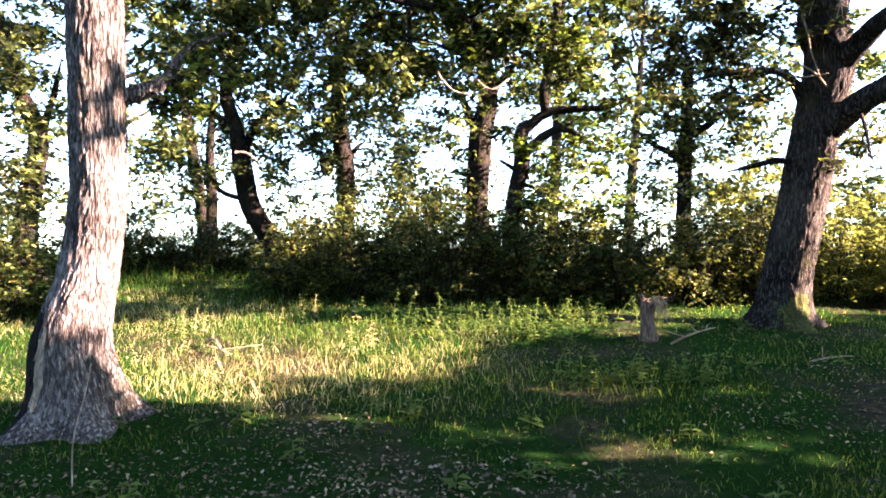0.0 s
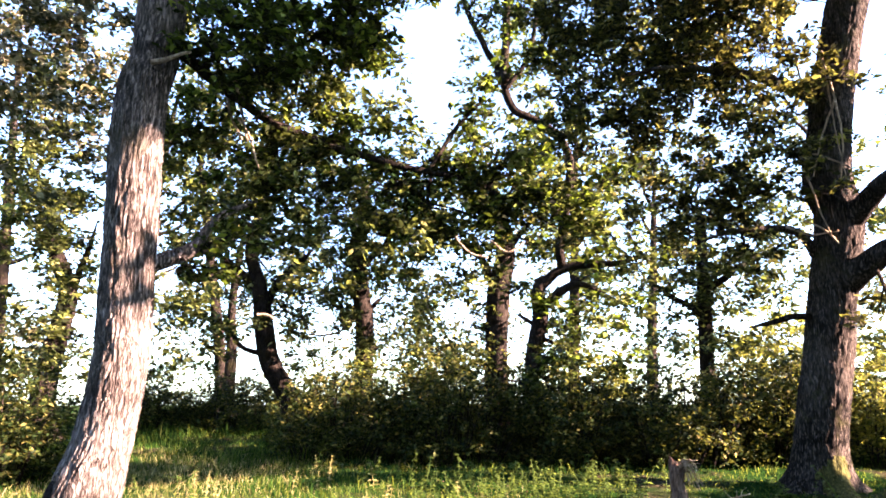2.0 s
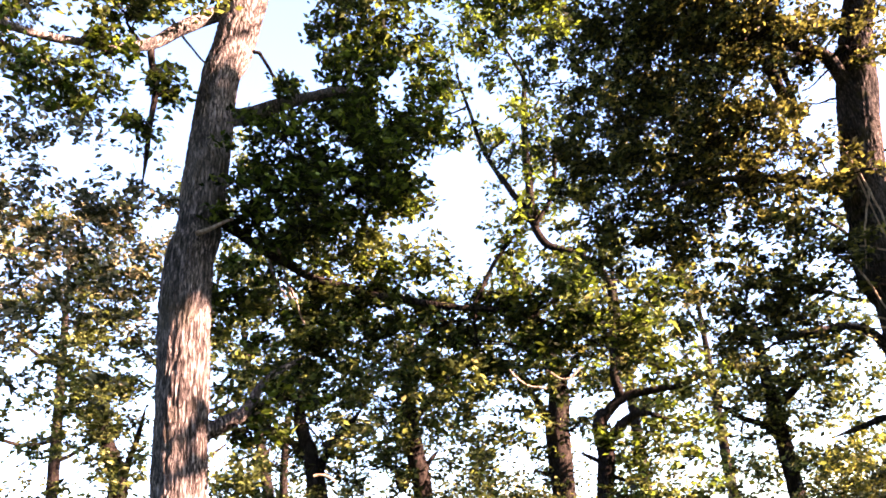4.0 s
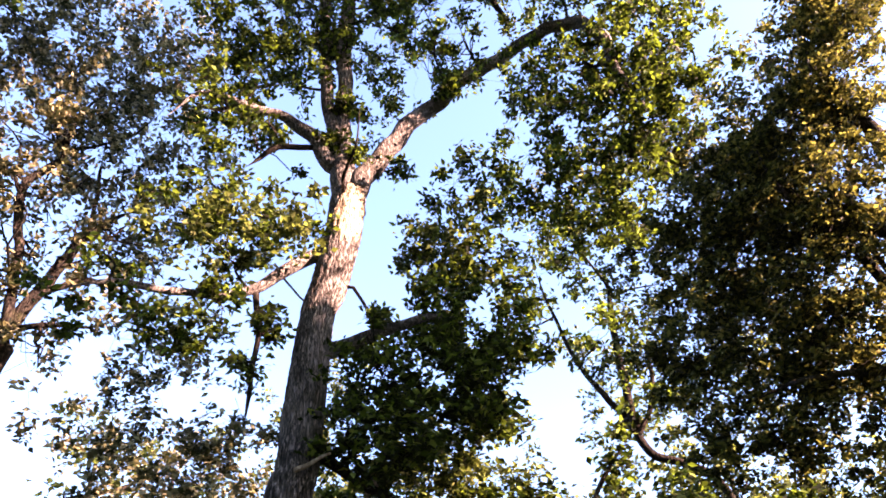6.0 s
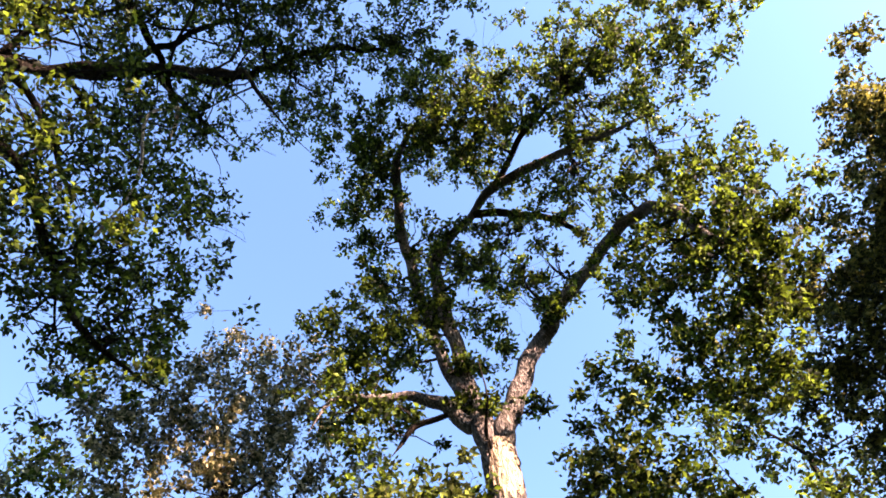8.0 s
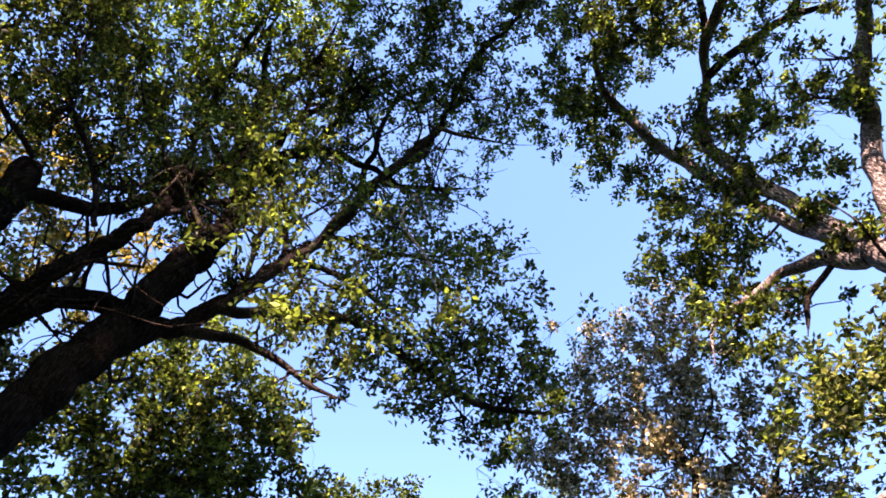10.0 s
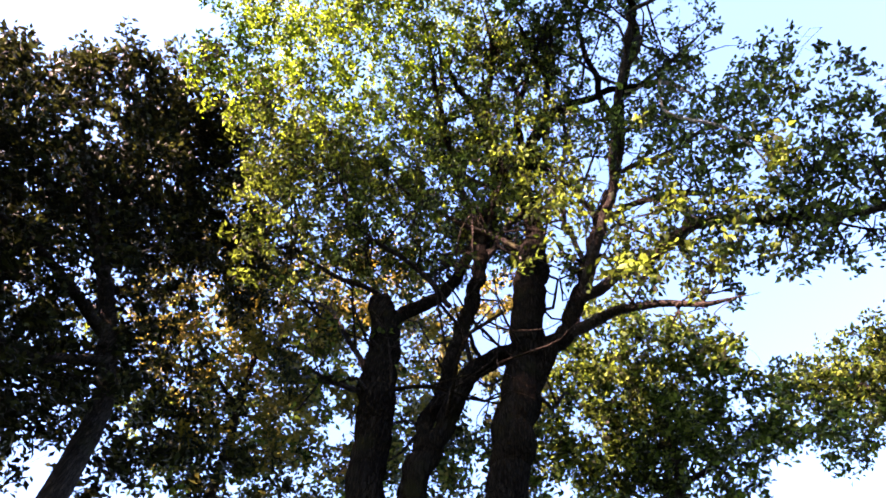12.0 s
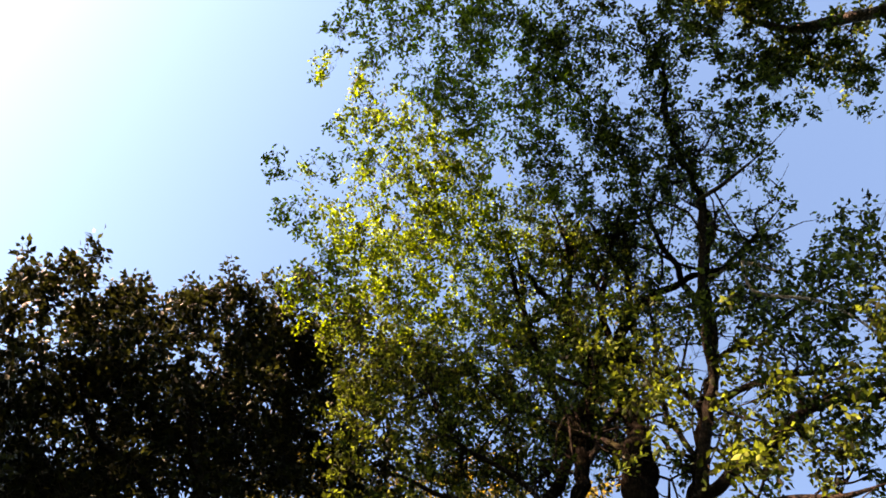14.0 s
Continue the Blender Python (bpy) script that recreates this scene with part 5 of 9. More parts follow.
oak_sunward.lobe((1.78, -7.62, 11.38), 1.03, 1.5)
oak_sunward.lobe((0.71, -7.68, 12.21), 1.01, 1.5)
oak_sunward.lobe((1.65, -7.79, 9.12), 0.85, 1.9)
oak_sunward.lobe((0.71, -7.91, 9.92), 0.94, 1.4)
oak_sunward.lobe((-0.36, -7.89, 10.63), 0.83, 1.3)
oak_sunward.lobe((0.66, -7.96, 7.98), 0.78, 2.1)
oak_sunward.lobe((-0.48, -7.96, 8.65), 0.78, 1.4)
oak_sunward.lobe((3.52, -7.05, 10.86), 0.51, 1.2)
oak_sunward.lobe((3.28, -7.04, 11.85), 0.55, 1.2)
oak_sunward.lobe((2.46, -7.12, 12.98), 0.61, 1.2)
oak_sunward.lobe((1.50, -7.18, 13.56), 0.76, 1.4)
oak_sunward.lobe((0.46, -7.35, 13.48), 0.77, 1.3)
oak_sunward.lobe((-0.56, -7.71, 12.08), 0.72, 1.2)
oak_sunward.lobe((-1.29, -7.86, 9.18), 0.50, 1.2)
oak_sunward.lobe((-0.18, -7.50, 13.08), 0.65, 1.3)
field_maple = Tree("field_maple", (-4.22, -8.51, ground_z(-4.22, -8.51)), BARK_DARK, LEAF_YELLOW, 0.1,
    "field maple with yellow sunlit leaves", "big trees")
field_maple.thick = 1.6
field_maple.trunk([(-4.22, -8.51, -0.10, 0.200), (-4.22, -8.51, 3.00, 0.150), (-3.60, -8.69, 10.26, 0.083), (-3.31, -8.64, 11.71, 0.067), (-2.98, -8.32, 13.26, 0.048)])
field_maple.limb([(-3.36, -8.66, 11.46, 0.044), (-2.40, -8.85, 12.15, 0.034), (-1.60, -8.83, 12.89, 0.023)])
field_maple.lobe((-1.99, -8.68, 13.10), 0.80, 0.62)
field_maple.lobe((-3.17, -8.43, 12.78), 0.80, 0.59)
field_maple.lobe((-2.35, -8.95, 11.69), 0.85, 0.6)
field_maple.lobe((-3.50, -8.61, 11.38), 0.73, 0.61)
field_maple.lobe((-3.87, -7.81, 13.55), 0.71, 0.56)
field_maple.lobe((-4.33, -8.10, 12.05), 0.65, 0.58)
field_maple.lobe((-1.36, -9.07, 12.15), 0.54, 0.51)
field_maple.lobe((-2.96, -8.91, 10.50), 0.69, 0.61)
field_maple.lobe((-4.88, -7.95, 11.13), 0.62, 0.62)
field_maple.lobe((-5.53, -6.87, 13.32), 0.58, 0.58)
field_maple.lobe((-5.95, -7.00, 12.05), 0.54, 0.6)
ash_tree = Tree("ash_tree", (-9.25, -3.80, ground_z(-9.25, -3.80)), BARK_DARK, LEAF_GREEN, 0.11,
    "leafy tree beyond the many-stemmed oak", "big trees")
ash_tree.thick = 1.0
ash_tree.trunk([(-9.25, -3.80, -0.10, 0.260), (-9.25, -3.80, 3.00, 0.200), (-9.25, -3.80, 6.00, 0.170), (-9.28, -3.19, 11.15, 0.089), (-9.10, -2.96, 12.48, 0.059)])
ash_tree.limb([(-9.28, -3.19, 11.15, 0.067), (-9.49, -2.22, 11.62, 0.045), (-9.55, -1.18, 12.25, 0.029)])
ash_tree.limb([(-9.25, -3.80, 6.00, 0.120), (-8.42, -5.25, 9.86, 0.063), (-8.25, -5.34, 11.00, 0.044)])
ash_tree.lobe((-8.41, -3.22, 13.84), 1.08, 1.3)
ash_tree.lobe((-9.02, -2.02, 13.41), 0.83, 1.2)
ash_tree.lobe((-9.06, -3.35, 12.12), 0.99, 1.1)
ash_tree.lobe((-9.54, -1.71, 11.95), 0.77, 1.1)
ash_tree.lobe((-8.51, -4.36, 12.52), 0.78, 1.1)
ash_tree.lobe((-8.54, -4.96, 10.59), 0.78, 0.9)
ash_tree.lobe((-7.33, -6.64, 10.43), 0.47, 0.88)
ash_tree.lobe((-9.51, -2.39, 11.21), 0.84, 0.96)
ash_tree.lobe((-7.70, -4.77, 13.75), 0.59, 0.93)
ash_tree.lobe((-7.22, -6.40, 12.17), 0.53, 0.74)
ash_tree.lobe((-8.11, -3.71, 13.96), 0.92, 0.87)
ash_tree.lobe((-8.49, -2.56, 14.03), 0.79, 0.92)
ash_tree.lobe((-9.06, -2.00, 13.33), 0.85, 1.1)
ash_tree.lobe((-8.67, -4.00, 12.55), 0.96, 0.86)
ash_tree.lobe((-9.27, -2.93, 11.76), 0.88, 0.96)
ash_tree.lobe((-9.23, -1.16, 13.27), 0.62, 0.94)
ash_tree.lobe((-8.26, -5.08, 11.91), 0.73, 0.81)
ash_tree.lobe((-7.27, -6.15, 12.68), 0.56, 0.61)
far_oak = Tree("far_oak", (-11.99, 0.01, ground_z(-11.99, 0.01)), BARK_DARK, LEAF_GREEN, 0.1,
    "round-topped oak standing beyond the others", "big trees")
far_oak.thick = 0.9
far_oak.trunk([(-11.99, 0.01, -0.10, 0.300), (-11.99, 0.01, 4.00, 0.240), (-11.99, 0.01, 8.00, 0.200), (-11.65, 0.31, 11.85, 0.101), (-11.16, 0.41, 13.26, 0.052)])
far_oak.limb([(-11.65, 0.31, 11.85, 0.076), (-11.39, 1.54, 12.46, 0.051), (-10.89, 3.44, 12.68, 0.032)])
far_oak.lobe((-10.91, 0.19, 13.70), 0.76, 1.4)
far_oak.lobe((-11.20, 1.01, 13.10), 0.68, 1.3)
far_oak.lobe((-10.69, 3.72, 12.94), 0.71, 1.6)
far_oak.lobe((-11.11, 2.74, 12.61), 0.59, 1.3)
far_oak.lobe((-11.15, -0.46, 13.28), 0.62, 1.2)
far_oak.lobe((-10.72, 4.24, 12.32), 0.69, 1.3)
far_oak.lobe((-11.31, 1.90, 12.53), 0.59, 1.3)
oak_sunward.lobe((2.82, -8.45, 10.29), 0.78, 1.5)
oak_sunward.lobe((1.63, -8.67, 11.26), 0.86, 1.3)
oak_sunward.lobe((0.57, -8.68, 12.07), 0.93, 1.2)
oak_sunward.lobe((-0.96, -8.67, 11.91), 0.84, 0.89)
oak_sunward.lobe((1.61, -8.82, 8.92), 0.71, 1.9)
oak_sunward.lobe((0.56, -8.92, 9.67), 0.78, 1.7)
oak_sunward.lobe((-0.85, -8.85, 10.51), 0.76, 0.98)
oak_sunward.lobe((0.74, -8.95, 8.01), 0.67, 1.9)
oak_sunward.lobe((-0.31, -8.97, 8.55), 0.72, 1.8)
oak_sunward.lobe((-2.10, -8.64, 10.47), 0.57, 0.86)
oak_sunward.lobe((-1.34, -7.81, 10.16), 0.74, 0.82)
oak_sunward.lobe((-2.54, -7.49, 10.46), 0.70, 0.78)
oak_sunward.lobe((-2.52, -7.56, 9.02), 0.61, 0.88)
oak_sunward.lobe((-2.91, -7.44, 7.64), 0.54, 1.2)
oak_sunward.lobe((-2.14, -7.36, 12.45), 0.60, 0.85)
oak_sunward.lobe((-3.52, -7.14, 9.48), 0.49, 0.76)
field_maple.lobe((-2.90, -7.53, 14.44), 0.73, 0.64)
field_maple.lobe((-4.13, -7.10, 14.30), 0.73, 0.71)
field_maple.lobe((-3.61, -5.94, 15.12), 0.74, 0.71)
field_maple.lobe((-5.27, -6.19, 14.39), 0.61, 0.68)
field_maple.lobe((-5.84, -4.62, 14.90), 0.61, 0.55)
field_maple.lobe((-2.55, -8.14, 13.88), 0.72, 0.6)
field_maple.lobe((-5.18, -7.47, 12.51), 0.56, 0.65)
field_maple.lobe((-4.21, -8.36, 10.83), 0.70, 0.67)
ash_tree.lobe((-7.93, -4.79, 13.37), 0.80, 0.93)
ash_tree.lobe((-9.03, -2.88, 12.79), 0.84, 1)
ash_tree.lobe((-9.45, -1.92, 12.18), 0.79, 1.1)
ash_tree.lobe((-9.03, -3.83, 11.19), 0.77, 1)
ash_tree.lobe((-9.48, -2.70, 10.75), 0.72, 1)
ash_tree.lobe((-7.00, -5.68, 13.82), 0.59, 0.71)
ash_tree.lobe((-7.28, -6.46, 11.70), 0.63, 0.86)
ash_tree.lobe((-7.66, -2.90, 14.69), 0.70, 0.63)
ash_tree.lobe((-8.58, -3.90, 12.95), 0.92, 1.1)
ash_tree.lobe((-9.15, -2.75, 12.53), 0.91, 1)
ash_tree.lobe((-7.98, -5.61, 11.60), 0.73, 0.93)
ash_tree.lobe((-6.50, -7.41, 10.74), 0.56, 0.95)
ash_tree.lobe((-5.77, -7.75, 12.10), 0.60, 0.77)
ash_tree.lobe((-7.88, -6.03, 9.83), 0.63, 0.97)
ash_tree.lobe((-7.56, -4.05, 14.37), 0.73, 0.78)
ash_tree.lobe((-8.20, -2.53, 14.36), 0.74, 0.92)
ash_tree.lobe((-9.42, -1.19, 12.76), 0.58, 1)
ash_tree.lobe((-9.68, -1.16, 11.62), 0.65, 1)
far_oak.lobe((-11.27, 0.39, 13.03), 0.74, 1.3)
far_oak.lobe((-11.20, 1.72, 12.91), 0.67, 1.4)
far_oak.lobe((-11.05, 3.26, 12.37), 0.70, 1.3)
far_oak.lobe((-10.26, 4.08, 13.49), 0.61, 1.3)
far_oak.lobe((-10.41, 4.75, 12.60), 0.69, 1.2)
maple_left.lobe((-8.07, 3.57, 11.22), 0.68, 1.1)
maple_left.lobe((-7.49, 4.44, 12.01), 0.81, 0.77)
maple_left.lobe((-6.71, 5.36, 12.59), 0.81, 0.74)
maple_left.lobe((-6.84, 4.81, 13.29), 0.75, 0.65)
maple_left.lobe((-7.29, 5.00, 11.05), 0.74, 0.81)
maple_left.lobe((-6.66, 5.76, 11.37), 0.74, 0.78)
maple_left.lobe((-7.81, 4.32, 10.05), 0.70, 0.88)
maple_left.lobe((-7.20, 5.29, 9.81), 0.67, 0.74)
maple_left.lobe((-6.11, 6.00, 12.69), 0.60, 0.67)
maple_left.lobe((-6.05, 5.43, 13.80), 0.65, 0.75)
maple_left.lobe((-7.50, 4.08, 12.78), 0.64, 0.67)
maple_left.lobe((-8.03, 3.32, 12.14), 0.62, 0.8)
maple_left.lobe((-6.70, 4.38, 14.00), 0.67, 0.68)
oak_left.lobe((-2.17, 5.57, 13.78), 0.66, 0.84)
oak_left.lobe((-2.40, 5.86, 12.43), 0.60, 0.84)
oak_left.lobe((-3.16, 5.29, 13.21), 0.66, 0.96)
oak_left.lobe((-3.49, 5.40, 11.75), 0.59, 0.98)
oak_left.lobe((-3.95, 5.21, 10.26), 0.45, 0.8)
oak_left.lobe((-3.97, 4.98, 12.18), 0.54, 0.86)
oak_left.lobe((-2.81, 4.92, 14.36), 0.51, 0.69)
oak_left.lobe((-2.09, 4.11, 15.22), 0.53, 0.72)
oak_left.lobe((-3.19, 3.93, 14.99), 0.38, 0.68)
oak_behind.lobe((-4.21, 1.42, 12.07), 0.64, 0.61)
oak_behind.lobe((-3.93, 2.15, 11.72), 0.52, 0.66)
oak_behind.lobe((-4.19, 1.79, 10.25), 0.54, 0.68)
oak_behind.lobe((-4.42, 1.14, 9.93), 0.53, 0.7)
oak_behind.lobe((-4.43, 0.50, 11.99), 0.64, 0.65)
oak_behind.lobe((-4.52, 0.74, 8.96), 0.42, 0.67)
oak_behind.lobe((-4.32, 1.53, 8.82), 0.47, 0.73)
oak_behind.lobe((-4.08, 2.07, 9.19), 0.42, 0.69)
oak_behind.lobe((-4.51, -0.24, 11.17), 0.60, 0.6)
oak_behind.lobe((-4.54, -0.53, 9.38), 0.37, 0.51)
oak_behind.lobe((-4.02, 2.13, 10.41), 0.39, 0.67)
oak_behind.lobe((-3.75, 1.19, 14.40), 0.64, 0.69)
oak_behind.lobe((-4.20, 0.29, 13.59), 0.61, 0.65)
oak_behind.lobe((-4.40, -1.17, 10.13), 0.47, 0.52)
oak_behind.lobe((-4.58, 0.30, 8.57), 0.34, 0.66)
oak_behind.lobe((-4.23, 1.78, 7.93), 0.36, 0.73)
oak_behind.leafy(LEAF_SUNLIT_LIME)
oak_behind.lobe((-1.88, -3.86, 14.35), 0.92, 0.9)
oak_behind.lobe((-2.83, -2.94, 14.71), 0.86, 0.82)
oak_behind.lobe((-2.61, -1.69, 15.36), 0.89, 0.8)
oak_behind.leafy(LEAF_GREEN)
oak_behind.lobe((-0.75, 1.88, 15.34), 0.66, 0.72)
oak_behind.lobe((-0.55, 0.55, 15.50), 0.76, 0.85)
oak_behind.lobe((0.35, 1.28, 15.49), 0.65, 0.89)
oak_behind.lobe((-3.02, -1.03, 8.58), 0.34, 0.61)
oak_behind.lobe((-2.74, -1.64, 8.48), 0.37, 0.73)
oak_behind.lobe((-3.03, -1.01, 7.14), 0.27, 0.62)
oak_behind.lobe((-2.52, -1.85, 11.48), 0.60, 0.65)
oak_behind.lobe((-2.85, -0.97, 12.96), 0.62, 0.67)
oak_left.lobe((-1.47, 6.44, 6.68), 0.54, 1.2)
oak_left.lobe((-1.01, 6.53, 6.03), 0.52, 1.4)
oak_left.lobe((-2.02, 6.29, 5.94), 0.51, 1.3)
oak_left.lobe((-1.47, 6.44, 5.29), 0.49, 1.5)
oak_left.lobe((-1.67, 6.39, 7.43), 0.49, 0.94)
oak_left.lobe((-1.89, 6.32, 8.43), 0.52, 0.82)
oak_left.lobe((-1.24, 6.46, 9.12), 0.55, 0.8)
oak_left.lobe((-0.66, 6.57, 6.71), 0.41, 0.99)
oak_left.lobe((-2.49, 6.12, 5.39), 0.36, 1)
oak_left.lobe((-2.07, 6.28, 4.96), 0.35, 1.3)
oak_left.lobe((-3.76, 5.42, 7.66), 0.46, 0.67)
oak_left.lobe((-3.36, 5.67, 8.33), 0.42, 0.64)
oak_left.lobe((-3.79, 5.41, 6.65), 0.37, 0.62)
oak_left.lobe((-4.23, 5.08, 6.24), 0.35, 0.54)
oak_left.lobe((-2.67, 7.13, 4.39), 0.44, 1.3)
oak_left.lobe((-2.10, 7.31, 4.06), 0.43, 1.2)
oak_left.lobe((-1.43, 7.47, 4.62), 0.45, 1.4)
oak_left.lobe((-0.67, 7.58, 4.15), 0.44, 1.3)
oak_left.lobe((0.06, 7.61, 4.26), 0.44, 1.2)
oak_left.lobe((0.67, 7.58, 4.17), 0.37, 1.1)
oak_left.lobe((1.11, 7.53, 3.79), 0.36, 1.1)
oak_left.lobe((1.41, 7.48, 3.47), 0.29, 0.96)
oak_left.lobe((-0.47, 7.59, 3.61), 0.36, 1)
oak_left.lobe((0.28, 7.60, 3.63), 0.36, 0.97)
oak_left.leafy(LEAF_GREEN)
oak_right.lobe((4.13, 10.27, 10.95), 0.98, 1.4)
oak_right.lobe((2.92, 10.72, 10.57), 1.00, 1.2)
oak_right.lobe((4.85, 10.09, 9.31), 0.90, 1.3)
oak_right.lobe((3.79, 10.56, 8.46), 0.90, 1.3)
oak_right.lobe((2.73, 10.87, 8.89), 0.84, 1.1)
oak_right.lobe((1.68, 11.11, 7.82), 0.71, 1.1)
oak_right.lobe((2.67, 10.92, 7.43), 0.78, 1.3)
oak_right.lobe((3.71, 10.62, 6.95), 0.75, 1.3)
oak_right.lobe((4.83, 10.15, 7.22), 0.73, 1.3)
oak_right.lobe((4.35, 10.38, 6.00), 0.70, 1.2)
oak_right.lobe((3.24, 10.77, 5.68), 0.71, 1.1)
oak_right.lobe((2.53, 10.96, 6.16), 0.65, 1)
oak_right.lobe((3.89, 10.56, 4.86), 0.67, 0.98)
oak_right.lobe((4.96, 10.10, 5.49), 0.58, 1.1)
oak_right.lobe((4.32, 10.39, 4.01), 0.62, 0.9)
oak_right.lobe((3.38, 10.32, 12.12), 0.92, 1.2)
oak_right.lobe((2.28, 10.54, 12.44), 0.83, 0.93)
oak_right.lobe((1.16, 10.56, 12.90), 0.85, 0.89)
oak_right.lobe((1.47, 10.86, 11.69), 0.71, 0.75)
oak_right.lobe((2.02, 10.92, 10.60), 0.68, 0.8)
oak_right.lobe((1.50, 11.15, 6.51), 0.58, 0.82)
oak_right.lobe((3.02, 10.84, 4.46), 0.59, 0.81)
oak_right.lobe((4.12, 10.24, 12.19), 0.90, 1.3)
oak_right.lobe((5.27, 9.46, 12.88), 1.01, 1.5)
oak_right.lobe((6.25, 8.74, 13.06), 0.87, 1.5)
oak_right.lobe((3.14, 10.77, 11.31), 0.89, 1.1)
oak_right.lobe((4.61, 10.22, 11.36), 0.96, 1.4)
oak_right.lobe((5.70, 9.63, 11.47), 0.93, 1.5)
oak_right.lobe((2.12, 11.09, 10.78), 0.77, 1)
oak_right.lobe((2.98, 10.97, 9.76), 0.81, 1.2)
oak_right.lobe((4.25, 10.55, 9.70), 0.88, 1.3)
oak_right.lobe((3.06, 11.00, 8.49), 0.75, 1.2)
oak_right.lobe((3.80, 10.78, 7.86), 0.70, 1.2)
oak_right.lobe((1.86, 11.26, 8.84), 0.69, 0.99)
maple_left.lobe((-6.31, 6.21, 10.91), 0.79, 0.77)
maple_left.lobe((-5.60, 6.84, 11.06), 0.74, 0.73)
maple_left.lobe((-6.21, 6.45, 9.41), 0.66, 0.78)
maple_left.lobe((-5.75, 6.82, 10.06), 0.53, 0.65)
maple_left.lobe((-6.04, 6.65, 7.76), 0.61, 0.65)
maple_left.lobe((-5.43, 7.17, 7.43), 0.55, 0.54)
maple_left.lobe((-5.83, 6.85, 5.86), 0.55, 0.86)
maple_left.lobe((-5.27, 7.29, 6.23), 0.59, 0.93)
maple_left.lobe((-4.75, 7.64, 5.93), 0.52, 0.96)
maple_left.lobe((-5.60, 7.04, 5.02), 0.53, 0.82)
maple_left.lobe((-4.92, 7.53, 5.16), 0.56, 0.81)
maple_left.lobe((-4.62, 7.72, 6.79), 0.47, 0.68)
maple_left.lobe((-5.83, 6.85, 6.66), 0.51, 0.44)
hedge_tree_d.lobe((0.03, 12.14, 13.19), 0.81, 0.72)
hedge_tree_d.lobe((-0.52, 11.45, 14.10), 0.68, 0.7)
hedge_tree_d.lobe((0.53, 12.59, 11.96), 0.78, 0.68)
hedge_tree_d.lobe((1.48, 12.34, 12.51), 0.79, 0.76)
hedge_tree_d.lobe((1.44, 12.76, 10.50), 0.73, 0.76)
hedge_tree_d.lobe((-0.73, 12.49, 12.28), 0.66, 0.67)
hedge_tree_d.lobe((1.45, 12.87, 8.84), 0.68, 0.82)
hedge_tree_d.lobe((0.55, 12.88, 9.93), 0.60, 0.65)
hedge_tree_a.lobe((-6.35, 15.77, 3.99), 1.17, 0.75)
hedge_tree_a.lobe((-5.27, 16.16, 5.68), 1.23, 0.92)
hedge_tree_a.lobe((-6.81, 15.58, 5.55), 1.05, 0.86)
hedge_tree_a.lobe((-3.78, 16.57, 4.09), 1.09, 0.7)
hedge_tree_a.lobe((-5.72, 16.00, 7.07), 1.24, 1.1)
hedge_tree_a.lobe((-4.18, 16.46, 7.36), 1.13, 1.1)
hedge_tree_a.lobe((-6.18, 15.84, 3.22), 0.77, 0.65)
hedge_tree_a.lobe((-4.61, 16.36, 5.16), 1.09, 0.83)
hedge_tree_b.lobe((-3.21, 17.71, 5.59), 1.33, 0.96)
hedge_tree_b.lobe((-1.73, 17.92, 4.57), 1.18, 0.82)
hedge_tree_b.lobe((-2.96, 17.74, 7.31), 1.36, 1.1)
hedge_tree_b.lobe((-1.45, 17.94, 6.40), 1.36, 0.92)
hedge_tree_b.lobe((-3.69, 17.62, 3.38), 0.86, 0.59)
hedge_tree_b.lobe((-1.71, 17.92, 3.11), 0.87, 0.69)
hedge_tree_b.lobe((-0.85, 17.98, 4.28), 1.03, 0.67)
hedge_tree_c.lobe((-0.22, 16.00, 5.31), 1.07, 0.88)
hedge_tree_c.lobe((0.02, 16.00, 3.45), 0.78, 0.55)
hedge_tree_c.lobe((-0.48, 15.98, 6.99), 1.23, 1)
hedge_tree_c.lobe((1.14, 15.95, 6.82), 1.22, 0.99)
hedge_tree_c.lobe((2.17, 15.85, 5.80), 1.06, 0.85)
hedge_tree_c.lobe((-0.75, 15.98, 2.81), 0.64, 0.67)
hedge_tree_c.lobe((0.63, 15.95, 8.28), 1.11, 0.81)
hedge_tree_c.lobe((1.85, 15.87, 7.79), 1.09, 0.94)
hedge_tree_c.lobe((2.98, 15.71, 6.57), 0.93, 0.9)
hedge_tree_d.lobe((2.63, 14.26, 4.87), 0.83, 0.75)
hedge_tree_d.lobe((3.44, 14.09, 5.18), 0.82, 0.8)
hedge_tree_d.lobe((2.79, 14.23, 3.68), 0.69, 0.51)
hedge_tree_d.lobe((3.60, 14.05, 4.34), 0.69, 0.64)
hedge_tree_d.lobe((2.10, 14.35, 3.24), 0.58, 0.52)
hedge_tree_d.lobe((2.30, 14.32, 2.66), 0.46, 0.5)
far_tree_c.lobe((4.93, 18.35, 4.28), 1.19, 0.5)
far_tree_c.lobe((6.05, 18.01, 4.81), 1.17, 0.64)
far_tree_c.lobe((7.28, 17.55, 4.43), 1.14, 0.59)
far_tree_c.lobe((6.31, 17.92, 3.34), 1.00, 0.48)
far_tree_c.lobe((7.26, 17.56, 3.02), 0.98, 0.55)
far_tree_c.lobe((5.25, 18.26, 3.09), 0.87, 0.38)
far_tree_c.lobe((5.77, 18.10, 6.36), 1.35, 0.94)
far_tree_c.lobe((7.04, 17.64, 5.92), 1.31, 0.95)
far_tree_c.lobe((8.06, 17.20, 5.22), 1.13, 0.74)
far_tree_c.lobe((9.62, 16.39, 3.95), 1.05, 0.93)
